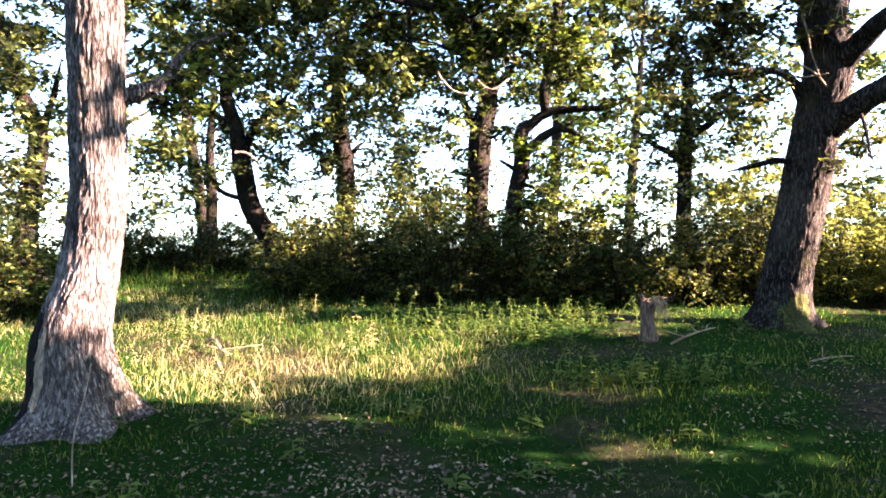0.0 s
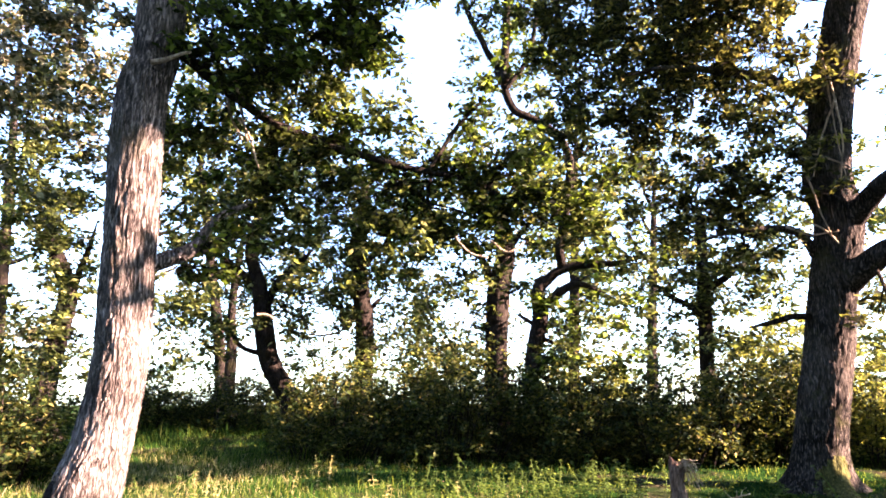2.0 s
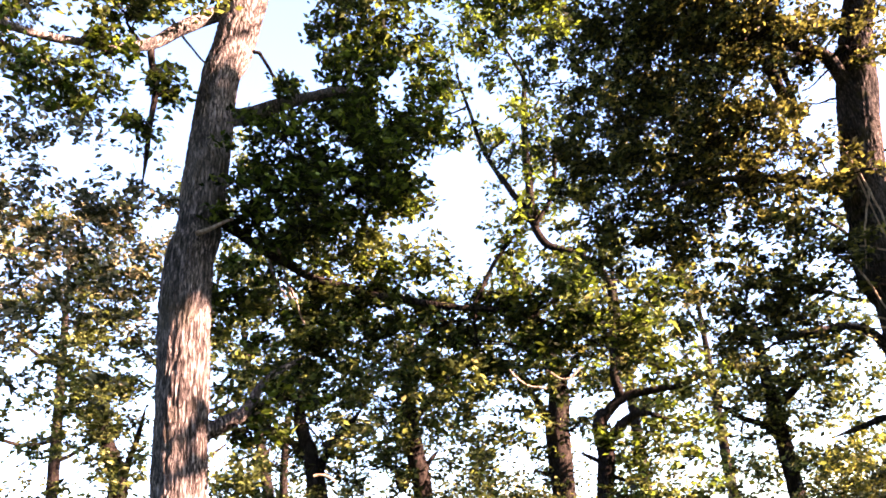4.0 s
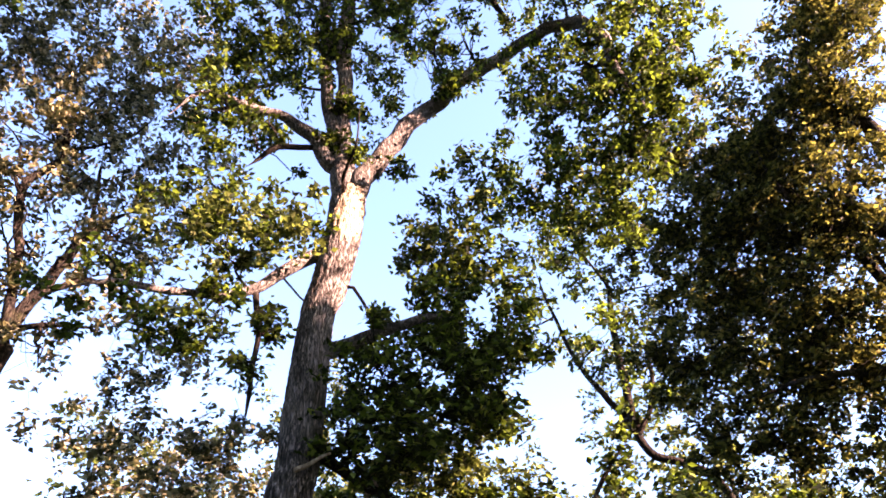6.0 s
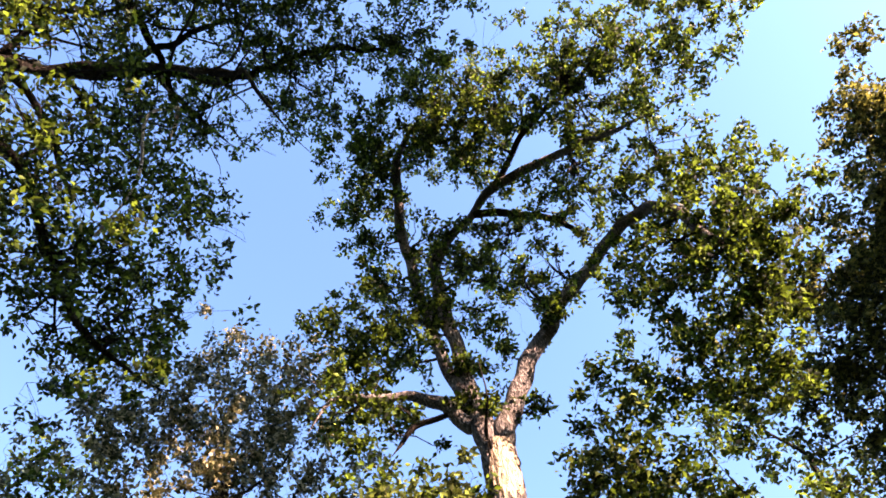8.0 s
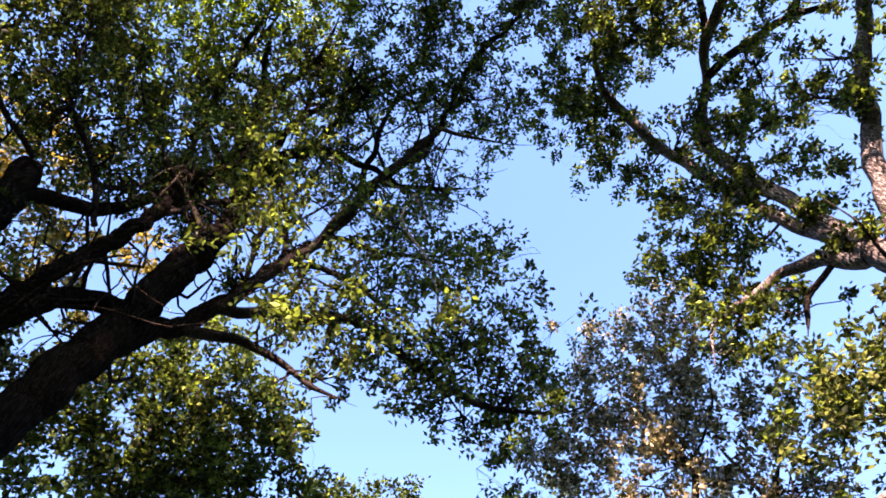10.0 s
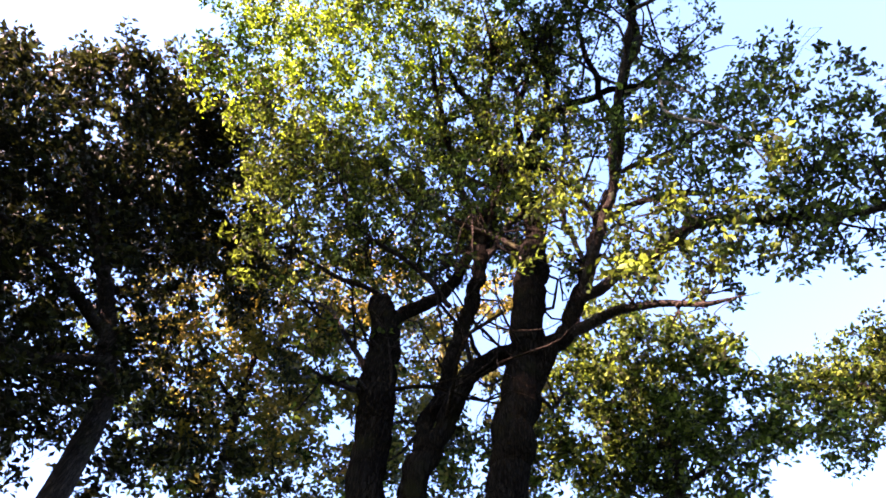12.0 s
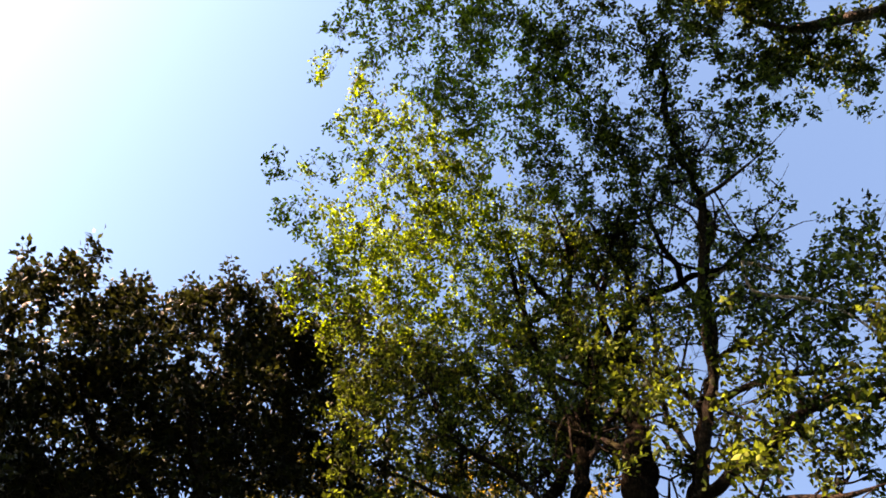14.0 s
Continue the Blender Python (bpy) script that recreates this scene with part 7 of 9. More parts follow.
oak_right.lobe((0.91, 11.31, 4.77), 0.46, 1.1)
oak_right.lobe((1.96, 11.18, 4.33), 0.43, 1.1)
oak_right.lobe((3.45, 10.82, 4.42), 0.29, 1.2)
hedge_tree_c.lobe((-4.05, 14.90, 9.04), 0.69, 1.1)
hedge_tree_c.lobe((1.29, 15.37, 9.21), 0.69, 1)
hedge_tree_c.lobe((2.21, 15.32, 7.96), 0.79, 1.1)
hedge_tree_c.lobe((-3.89, 14.99, 7.56), 0.65, 1.2)
hedge_tree_c.lobe((-2.72, 15.23, 8.18), 0.75, 1.1)
hedge_tree_c.lobe((-1.23, 15.42, 8.06), 0.72, 1.1)
hedge_tree_c.lobe((0.73, 15.46, 7.70), 0.70, 1)
hedge_tree_c.lobe((2.09, 15.35, 6.41), 0.75, 0.99)
hedge_tree_a.lobe((-6.92, 14.66, 11.05), 0.71, 1)
hedge_tree_a.lobe((-6.19, 14.79, 11.80), 1.04, 1)
hedge_tree_a.lobe((-3.97, 15.83, 10.39), 0.67, 1.1)
hedge_tree_a.lobe((-7.01, 14.83, 9.55), 0.90, 1)
hedge_tree_a.lobe((-5.99, 15.31, 8.85), 0.65, 1.1)
hedge_tree_a.lobe((-4.27, 15.87, 9.05), 0.98, 1.1)
hedge_tree_a.lobe((-6.87, 14.98, 7.74), 0.87, 1.1)
hedge_tree_a.lobe((-5.35, 15.58, 8.06), 0.86, 1.2)
hedge_tree_a.lobe((-3.99, 16.00, 7.30), 0.75, 1.2)
oak_left.lobe((2.52, 6.47, 12.70), 0.49, 1.1)
oak_left.lobe((3.14, 6.39, 11.65), 0.45, 1.1)
oak_left.lobe((1.62, 6.91, 11.81), 0.50, 1)
oak_left.lobe((1.95, 6.90, 11.19), 0.44, 0.98)
oak_left.lobe((2.22, 6.90, 9.88), 0.31, 0.98)
oak_left.lobe((1.23, 6.99, 11.83), 0.48, 0.98)
oak_left.lobe((1.45, 7.06, 10.68), 0.45, 0.94)
oak_left.lobe((1.59, 7.09, 9.36), 0.44, 0.93)
oak_left.lobe((0.09, 7.14, 11.44), 0.41, 0.9)
oak_left.lobe((0.71, 7.22, 9.78), 0.33, 0.89)
oak_left.lobe((0.95, 7.23, 8.45), 0.33, 0.92)
oak_left.lobe((-0.39, 7.26, 9.20), 0.43, 0.88)
oak_left.lobe((0.16, 7.30, 7.75), 0.30, 0.96)
oak_left.lobe((-1.42, 7.14, 8.98), 0.31, 0.9)
oak_left.lobe((-1.10, 7.21, 7.99), 0.39, 0.94)
oak_left.lobe((-0.54, 7.28, 7.23), 0.27, 0.98)
oak_behind.lobe((-2.18, -2.82, 10.26), 0.24, 0.76)
oak_behind.lobe((-2.09, -2.71, 12.73), 0.37, 0.73)
oak_behind.lobe((-1.44, -1.98, 15.26), 0.51, 0.69)
oak_behind.lobe((-2.86, -2.09, 10.85), 0.24, 0.78)
oak_behind.lobe((-3.07, -1.77, 10.93), 0.24, 0.78)
oak_behind.lobe((-2.76, -0.86, 14.79), 0.41, 0.75)
oak_behind.lobe((-3.15, -1.69, 9.77), 0.23, 0.82)
oak_behind.lobe((-3.26, -1.36, 11.14), 0.37, 0.82)
oak_behind.lobe((-3.35, -0.70, 12.75), 0.30, 0.78)
oak_behind.lobe((-3.47, -0.95, 7.99), 0.24, 0.83)
oak_behind.lobe((-3.58, -0.24, 8.57), 0.31, 0.82)
oak_behind.lobe((-3.54, 0.32, 10.63), 0.32, 0.74)
ash_tree.lobe((-0.77, -9.68, 11.85), 0.46, 1.3)
ash_tree.lobe((-1.58, -9.34, 12.80), 0.46, 1.1)
ash_tree.lobe((-2.30, -9.13, 12.98), 0.53, 1.1)
ash_tree.lobe((-3.07, -8.53, 13.73), 0.53, 1.3)
ash_tree.lobe((-3.89, -7.78, 14.24), 0.47, 1.5)
ash_tree.lobe((-2.14, -9.58, 11.10), 0.38, 1.3)
ash_tree.lobe((-2.44, -9.45, 11.57), 0.57, 1.2)
ash_tree.lobe((-2.96, -9.16, 12.23), 0.60, 1.1)
ash_tree.lobe((-4.02, -8.58, 12.81), 0.53, 1.4)
ash_tree.lobe((-4.18, -7.98, 13.84), 0.63, 1.4)
ash_tree.lobe((-2.67, -9.53, 10.32), 0.48, 1.6)
ash_tree.lobe((-3.07, -9.40, 10.44), 0.55, 1.6)
ash_tree.lobe((-3.89, -8.94, 11.64), 0.57, 1.3)
ash_tree.lobe((-4.37, -8.71, 11.63), 0.59, 1.4)
ash_tree.lobe((-4.66, -8.23, 12.87), 0.53, 1.5)
ash_tree.lobe((-3.14, -9.44, 9.38), 0.41, 1.8)
ash_tree.lobe((-3.48, -9.31, 9.63), 0.34, 1.8)
ash_tree.lobe((-4.19, -8.91, 10.90), 0.44, 1.6)
ash_tree.lobe((-4.82, -8.50, 11.45), 0.42, 1.5)
ash_tree.lobe((-5.57, -8.05, 11.35), 0.58, 1.6)
ash_tree.lobe((-3.74, -9.24, 8.63), 0.39, 1.8)
ash_tree.lobe((-4.11, -9.05, 9.65), 0.38, 1.8)
ash_tree.lobe((-4.58, -8.81, 9.81), 0.49, 1.8)
ash_tree.lobe((-5.33, -8.35, 10.12), 0.53, 1.8)
ash_tree.lobe((-5.87, -7.93, 10.67), 0.46, 1.7)
ash_tree.lobe((-6.10, -7.47, 12.16), 0.46, 1.5)
ash_tree.lobe((-6.80, -6.74, 12.48), 0.56, 1.6)
ash_tree.lobe((-6.15, -7.58, 11.58), 0.53, 1.5)
ash_tree.lobe((-6.89, -6.91, 11.56), 0.41, 1.6)
far_oak.lobe((-10.83, -0.57, 13.78), 0.57, 2.9)
far_oak.lobe((-11.01, 0.17, 13.55), 0.58, 2.9)
far_oak.lobe((-10.93, 1.08, 13.59), 0.59, 3.1)
far_oak.lobe((-11.28, 1.41, 12.81), 0.66, 3.2)
far_oak.lobe((-11.15, -1.40, 13.12), 0.49, 2.9)
far_oak.lobe((-11.42, -0.51, 12.64), 0.67, 2.9)
far_oak.lobe((-11.40, 0.48, 12.71), 0.48, 3)
far_oak.lobe((-11.57, 1.16, 11.98), 0.44, 3.5)
maple_left.lobe((-7.44, 3.51, 13.61), 0.43, 0.89)
maple_left.lobe((-7.70, 3.61, 12.88), 0.44, 0.91)
maple_left.lobe((-8.16, 2.62, 12.65), 0.40, 1.1)
maple_left.lobe((-7.90, 3.58, 12.20), 0.46, 0.99)
maple_left.lobe((-8.32, 2.90, 11.36), 0.42, 1.2)
maple_left.lobe((-8.61, 1.98, 11.12), 0.39, 1.1)
maple_left.lobe((-8.56, 2.45, 10.30), 0.42, 1.1)
maple_left.lobe((-8.79, 1.59, 9.85), 0.48, 1.1)
maple_left.lobe((-8.75, 1.84, 9.59), 0.45, 1.2)
maple_left.lobe((-8.86, 1.34, 9.24), 0.36, 1.2)
maple_left.lobe((-8.76, 1.93, 8.98), 0.46, 1)
oak_sunward.lobe((3.91, -7.52, 10.75), 0.43, 3.3)
oak_sunward.lobe((3.62, -7.59, 11.43), 0.42, 3.2)
oak_sunward.lobe((3.16, -7.64, 12.33), 0.64, 3.1)
oak_sunward.lobe((2.99, -7.60, 12.72), 0.63, 3.1)
oak_sunward.lobe((2.68, -7.40, 13.58), 0.67, 3.1)
oak_sunward.lobe((1.21, -7.15, 14.50), 0.54, 3.1)
oak_sunward.lobe((0.86, -6.71, 14.88), 0.67, 3.1)
oak_sunward.lobe((0.36, -5.68, 15.30), 0.54, 3)
oak_sunward.lobe((3.53, -7.76, 9.98), 0.47, 3.7)
oak_sunward.lobe((2.89, -7.97, 10.79), 0.42, 3.6)
oak_sunward.lobe((2.81, -7.91, 11.51), 0.61, 3.4)
oak_sunward.lobe((1.70, -8.03, 12.58), 0.47, 3.2)
oak_sunward.lobe((1.55, -8.01, 12.77), 0.57, 3.1)
oak_sunward.lobe((0.95, -7.45, 14.21), 0.63, 3.1)
oak_sunward.lobe((0.34, -7.13, 14.60), 0.69, 3.1)
oak_sunward.lobe((-0.23, -6.94, 14.77), 0.77, 3)
oak_sunward.lobe((2.76, -8.09, 9.55), 0.49, 4)
oak_sunward.lobe((2.50, -8.13, 10.42), 0.41, 4)
oak_sunward.lobe((2.17, -8.14, 11.31), 0.62, 3.7)
oak_sunward.lobe((1.24, -8.24, 11.96), 0.64, 3.3)
oak_sunward.lobe((0.92, -8.10, 12.78), 0.61, 3.1)
oak_sunward.lobe((0.06, -8.05, 13.13), 0.69, 3)
oak_sunward.lobe((-0.44, -7.81, 13.69), 0.69, 3)
oak_sunward.lobe((-1.40, -7.16, 14.46), 0.62, 3)
oak_sunward.lobe((1.84, -8.35, 9.37), 0.48, 4)
oak_sunward.lobe((1.55, -8.39, 9.95), 0.44, 4)
oak_sunward.lobe((1.45, -8.34, 10.88), 0.47, 3.5)
oak_sunward.lobe((1.10, -8.33, 11.48), 0.50, 3.3)
oak_sunward.lobe((0.18, -8.33, 11.99), 0.48, 3)
oak_sunward.lobe((-0.62, -8.12, 12.81), 0.54, 2.8)
oak_sunward.lobe((-1.10, -7.89, 13.35), 0.62, 2.9)
oak_sunward.lobe((-1.85, -7.69, 13.50), 0.65, 2.9)
oak_sunward.lobe((2.44, -6.75, 13.89), 0.52, 1.9)
oak_sunward.lobe((2.27, -6.55, 14.27), 0.49, 1.9)
oak_sunward.lobe((1.67, -5.94, 14.96), 0.36, 1.9)
oak_sunward.lobe((2.18, -7.12, 13.26), 0.34, 1.9)
oak_sunward.lobe((1.35, -7.07, 13.85), 0.44, 1.9)
oak_sunward.lobe((0.58, -6.66, 14.56), 0.46, 1.9)
oak_behind.lobe((-0.62, -5.15, 13.35), 0.57, 2.5)
oak_behind.lobe((-0.79, -5.06, 13.61), 0.57, 2.4)
oak_behind.lobe((-1.66, -4.71, 13.97), 0.44, 2.4)
oak_behind.lobe((-2.30, -3.62, 14.98), 0.55, 2.3)
oak_behind.lobe((-3.03, -2.78, 15.11), 0.66, 2.4)
oak_behind.lobe((-3.80, -2.40, 14.80), 0.55, 2.5)
oak_behind.lobe((-0.68, -5.37, 12.07), 0.49, 2.5)
oak_behind.lobe((-1.47, -5.06, 13.00), 0.53, 2.5)
oak_behind.lobe((-1.94, -4.68, 13.76), 0.45, 2.4)
oak_behind.lobe((-2.58, -4.28, 13.96), 0.58, 2.4)
oak_behind.lobe((-3.65, -3.66, 13.43), 0.55, 2.6)
oak_behind.lobe((-4.10, -3.20, 13.31), 0.58, 2.6)
oak_behind.lobe((-1.19, -5.41, 10.28), 0.37, 2.4)
oak_behind.lobe((-2.02, -5.12, 11.01), 0.36, 2.5)
oak_behind.lobe((-2.67, -4.77, 11.54), 0.47, 2.6)
oak_behind.lobe((-3.28, -4.34, 11.80), 0.50, 2.8)
oak_behind.lobe((-3.83, -3.64, 12.92), 0.50, 2.7)
oak_behind.lobe((-4.32, -3.09, 12.76), 0.36, 2.7)
oak_behind.leafy(LEAF_SUNLIT_LIME)
oak_behind.lobe((4.29, -0.78, 14.66), 0.48, 1.2)
oak_behind.lobe((3.34, -0.16, 15.35), 0.46, 1.3)
oak_behind.lobe((2.58, 0.58, 15.46), 0.57, 1.4)
oak_behind.lobe((1.42, 0.94, 15.50), 0.61, 1.5)
oak_behind.lobe((3.49, -1.58, 15.15), 0.42, 1.2)
oak_behind.lobe((2.24, -1.07, 15.48), 0.55, 1.3)
oak_behind.lobe((2.06, -0.27, 15.49), 0.56, 1.3)
oak_behind.lobe((0.87, 0.43, 15.50), 0.54, 1.4)
oak_behind.lobe((2.76, -2.39, 15.24), 0.47, 1.2)
oak_behind.lobe((1.29, -1.95, 15.48), 0.62, 1.3)
oak_behind.lobe((1.63, -1.17, 15.49), 0.47, 1.3)
oak_behind.lobe((0.15, -0.49, 15.50), 0.42, 1.4)
oak_behind.lobe((2.17, -3.29, 15.08), 0.43, 1.2)
oak_behind.lobe((0.92, -2.77, 15.43), 0.57, 1.3)
oak_behind.lobe((0.31, -2.09, 15.49), 0.46, 1.3)
oak_behind.lobe((-0.70, -1.46, 15.50), 0.61, 1.2)
oak_behind.lobe((2.27, -4.34, 13.40), 0.54, 1.4)
oak_behind.lobe((0.86, -4.10, 14.87), 0.46, 1.4)
oak_behind.lobe((0.49, -3.15, 15.39), 0.62, 1.4)
oak_behind.lobe((-0.60, -2.63, 15.46), 0.66, 1.4)
oak_behind.lobe((1.06, -4.94, 12.61), 0.50, 1.4)
oak_behind.lobe((0.06, -4.44, 14.55), 0.49, 1.4)
oak_behind.lobe((-0.51, -4.44, 14.50), 0.42, 1.4)
oak_behind.lobe((-1.17, -3.59, 15.18), 0.53, 1.3)
oak_behind.leafy(LEAF_GREEN)
oak_behind.lobe((1.26, 1.10, 15.50), 0.55, 1.3)
oak_behind.lobe((0.84, 1.59, 15.50), 0.52, 1.2)
oak_behind.lobe((-0.15, 2.36, 15.48), 0.52, 1.2)
oak_behind.lobe((-1.43, 3.50, 15.21), 0.38, 1)
oak_behind.lobe((0.31, -0.36, 15.50), 0.47, 1.2)
oak_behind.lobe((-0.45, 0.37, 15.50), 0.51, 1.2)
oak_behind.lobe((-2.11, 1.61, 15.47), 0.57, 0.99)
oak_behind.lobe((-2.54, 2.20, 15.36), 0.43, 0.94)
oak_behind.lobe((-0.35, -1.09, 15.50), 0.60, 1.1)
oak_behind.lobe((-1.61, 0.34, 15.50), 0.46, 1.2)
oak_behind.lobe((-2.22, 0.76, 15.48), 0.46, 1)
oak_behind.lobe((-2.97, 1.73, 15.34), 0.49, 0.94)
oak_behind.lobe((-1.77, -1.81, 15.47), 0.59, 0.98)
oak_behind.lobe((-2.26, -0.78, 15.48), 0.56, 0.98)
oak_behind.lobe((-3.44, 0.27, 15.34), 0.38, 1)
oak_behind.lobe((-2.90, -2.70, 15.11), 0.57, 0.99)
oak_behind.lobe((-3.08, -2.36, 15.16), 0.57, 1)
oak_behind.lobe((-3.65, -1.07, 15.20), 0.55, 1.1)
oak_behind.lobe((-2.98, -3.93, 13.60), 0.49, 1)
oak_behind.lobe((-3.71, -2.78, 14.36), 0.53, 1.1)
oak_behind.lobe((-4.68, -1.90, 13.17), 0.41, 1.1)
oak_behind.lobe((-5.04, -1.25, 12.31), 0.42, 1.1)
oak_behind.lobe((-3.47, -3.90, 12.08), 0.45, 1.1)
oak_behind.lobe((-4.30, -3.05, 11.51), 0.36, 1.2)
oak_behind.lobe((-4.84, -2.11, 11.47), 0.43, 1.2)
oak_behind.lobe((-5.13, -1.41, 10.73), 0.40, 1.1)
oak_sunward.lobe((1.58, -9.32, 9.32), 0.48, 3.5)
oak_sunward.lobe((1.11, -9.37, 9.62), 0.47, 3.4)
oak_sunward.lobe((0.95, -9.35, 10.39), 0.58, 3)
oak_sunward.lobe((-0.04, -9.34, 11.04), 0.47, 2.1)
oak_sunward.lobe((-0.31, -9.31, 11.20), 0.51, 2)
oak_sunward.lobe((-1.37, -9.03, 12.31), 0.56, 1.6)
oak_sunward.lobe((1.42, -9.37, 8.42), 0.50, 2.2)
oak_sunward.lobe((1.14, -9.39, 9.15), 0.46, 3.6)
oak_sunward.lobe((0.12, -9.45, 9.28), 0.38, 3.8)
oak_sunward.lobe((0.01, -9.42, 9.99), 0.45, 2.5)
oak_sunward.lobe((-0.88, -9.37, 10.15), 0.55, 2.4)
oak_sunward.lobe((-1.40, -9.24, 10.97), 0.51, 1.8)
oak_sunward.lobe((0.94, -9.44, 7.85), 0.38, 2.2)
oak_sunward.lobe((0.29, -9.48, 8.28), 0.44, 2.2)
oak_sunward.lobe((-0.14, -9.47, 8.53), 0.55, 2.2)
oak_sunward.lobe((-0.65, -9.44, 9.11), 0.59, 2.8)
oak_sunward.lobe((-1.26, -9.35, 9.74), 0.41, 2.4)
oak_sunward.lobe((-2.35, -9.13, 9.85), 0.50, 2.3)
oak_sunward.lobe((2.98, -8.97, 9.28), 0.40, 2.9)
oak_sunward.lobe((2.23, -9.16, 9.95), 0.42, 2.8)
oak_sunward.lobe((2.19, -9.15, 10.18), 0.46, 2.8)
oak_sunward.lobe((1.05, -9.28, 10.97), 0.55, 2.2)
oak_sunward.lobe((0.94, -9.21, 11.66), 0.51, 2.1)
oak_sunward.lobe((2.46, -9.15, 8.41), 0.42, 3.1)
oak_sunward.lobe((1.76, -9.30, 8.93), 0.39, 3.3)
oak_sunward.lobe((1.56, -9.30, 9.86), 0.54, 3)
oak_sunward.lobe((0.95, -9.39, 9.74), 0.56, 3)
oak_sunward.lobe((0.07, -9.33, 11.08), 0.48, 1.9)
oak_right.lobe((1.13, 11.18, 10.27), 0.51, 1.2)
oak_right.lobe((1.79, 11.17, 8.90), 0.50, 1.3)
oak_right.lobe((3.43, 10.78, 8.94), 0.52, 1.4)
oak_right.lobe((3.78, 10.69, 8.03), 0.35, 1.4)
oak_right.lobe((0.79, 11.29, 8.64), 0.49, 1.3)
oak_right.lobe((1.68, 11.20, 8.40), 0.53, 1.4)
oak_right.lobe((2.50, 11.06, 7.91), 0.36, 1.4)
oak_right.lobe((3.38, 10.83, 7.37), 0.46, 1.5)
far_tree_c.lobe((0.17, 17.01, 12.88), 0.70, 1.3)
far_tree_c.lobe((1.93, 16.98, 12.74), 1.01, 1.3)
far_tree_c.lobe((3.89, 17.02, 11.90), 0.62, 1.4)
far_tree_c.lobe((4.74, 16.93, 11.51), 0.68, 1.4)
far_tree_c.lobe((6.31, 16.50, 11.17), 0.58, 1.5)
far_tree_c.lobe((0.49, 17.68, 11.06), 0.70, 1.4)
far_tree_c.lobe((1.77, 17.52, 11.41), 0.76, 1.4)
far_tree_c.lobe((3.16, 17.42, 10.98), 0.72, 1.5)
far_tree_c.lobe((4.20, 17.33, 10.15), 0.66, 1.5)
far_tree_c.lobe((5.22, 17.10, 9.69), 0.66, 1.6)
oak_right.lobe((6.07, 8.53, 13.60), 0.56, 1.4)
oak_right.lobe((3.97, 9.66, 13.64), 0.53, 1.2)
oak_right.lobe((5.08, 9.74, 12.39), 0.42, 1.2)
oak_right.lobe((5.74, 9.37, 12.40), 0.42, 1.3)
oak_right.lobe((3.27, 10.41, 12.64), 0.66, 1.1)
oak_right.lobe((4.28, 10.36, 11.39), 0.55, 1.2)
oak_right.lobe((5.34, 10.01, 10.11), 0.44, 1.2)
oak_right.lobe((2.59, 10.99, 10.77), 0.41, 1.1)
oak_right.lobe((3.66, 10.77, 9.78), 0.60, 1.2)
oak_right.lobe((4.90, 10.30, 9.01), 0.47, 1.2)
oak_right.lobe((1.84, 11.24, 9.49), 0.47, 1.2)
oak_right.lobe((3.59, 10.83, 8.95), 0.44, 1.3)
oak_right.lobe((4.15, 10.66, 7.82), 0.50, 1.4)
oak_right.lobe((2.02, 11.25, 8.07), 0.52, 1.3)
oak_right.lobe((3.14, 11.00, 7.19), 0.40, 1.4)
oak_right.lobe((3.91, 10.75, 7.28), 0.46, 1.5)
oak_right.lobe((1.81, 11.30, 6.42), 0.47, 1.3)
oak_right.lobe((2.78, 11.11, 6.42), 0.50, 1.4)
oak_right.lobe((3.52, 10.89, 6.14), 0.32, 1.5)
oak_sunward.lobe((0.09, -9.43, 9.86), 0.50, 2.6)
oak_sunward.lobe((-0.66, -9.38, 10.29), 0.45, 2.2)
oak_sunward.lobe((-0.95, -9.22, 11.54), 0.65, 1.7)
oak_sunward.lobe((-1.84, -9.10, 11.44), 0.55, 1.6)
oak_sunward.lobe((-0.59, -9.43, 9.31), 0.40, 2.7)
oak_sunward.lobe((-1.51, -9.31, 9.71), 0.54, 2.4)
oak_sunward.lobe((-1.62, -9.23, 10.71), 0.59, 1.8)
oak_sunward.lobe((-2.46, -9.05, 10.56), 0.45, 2)
oak_sunward.lobe((-1.21, -9.40, 8.49), 0.36, 2.5)
oak_sunward.lobe((-1.47, -9.34, 9.36), 0.36, 2.5)
oak_sunward.lobe((-2.25, -9.19, 9.12), 0.55, 2.5)
oak_sunward.lobe((-2.92, -8.94, 10.22), 0.54, 2)
maple_left.lobe((-7.89, 3.42, 12.55), 0.41, 1.3)
maple_left.lobe((-7.40, 3.79, 13.42), 0.36, 1.1)
maple_left.lobe((-6.99, 4.24, 13.71), 0.41, 1.1)
maple_left.lobe((-6.23, 4.84, 14.16), 0.46, 1.1)
maple_left.lobe((-5.70, 5.46, 14.15), 0.43, 1.1)
maple_left.lobe((-7.89, 3.76, 11.81), 0.41, 1.3)
maple_left.lobe((-7.61, 4.43, 11.40), 0.40, 1.2)
maple_left.lobe((-7.05, 4.94, 12.49), 0.44, 1.1)
maple_left.lobe((-6.33, 5.76, 12.71), 0.49, 1.1)
maple_left.lobe((-5.72, 6.33, 12.79), 0.52, 1.1)
maple_left.lobe((-7.70, 4.43, 10.64), 0.35, 1.2)
maple_left.lobe((-7.35, 5.00, 10.58), 0.37, 1.1)
maple_left.lobe((-6.95, 5.41, 11.39), 0.47, 1.1)
maple_left.lobe((-6.50, 5.78, 12.08), 0.46, 1.1)
maple_left.lobe((-5.46, 6.81, 11.91), 0.45, 1.2)
maple_left.lobe((-7.59, 4.72, 9.74), 0.36, 1.3)
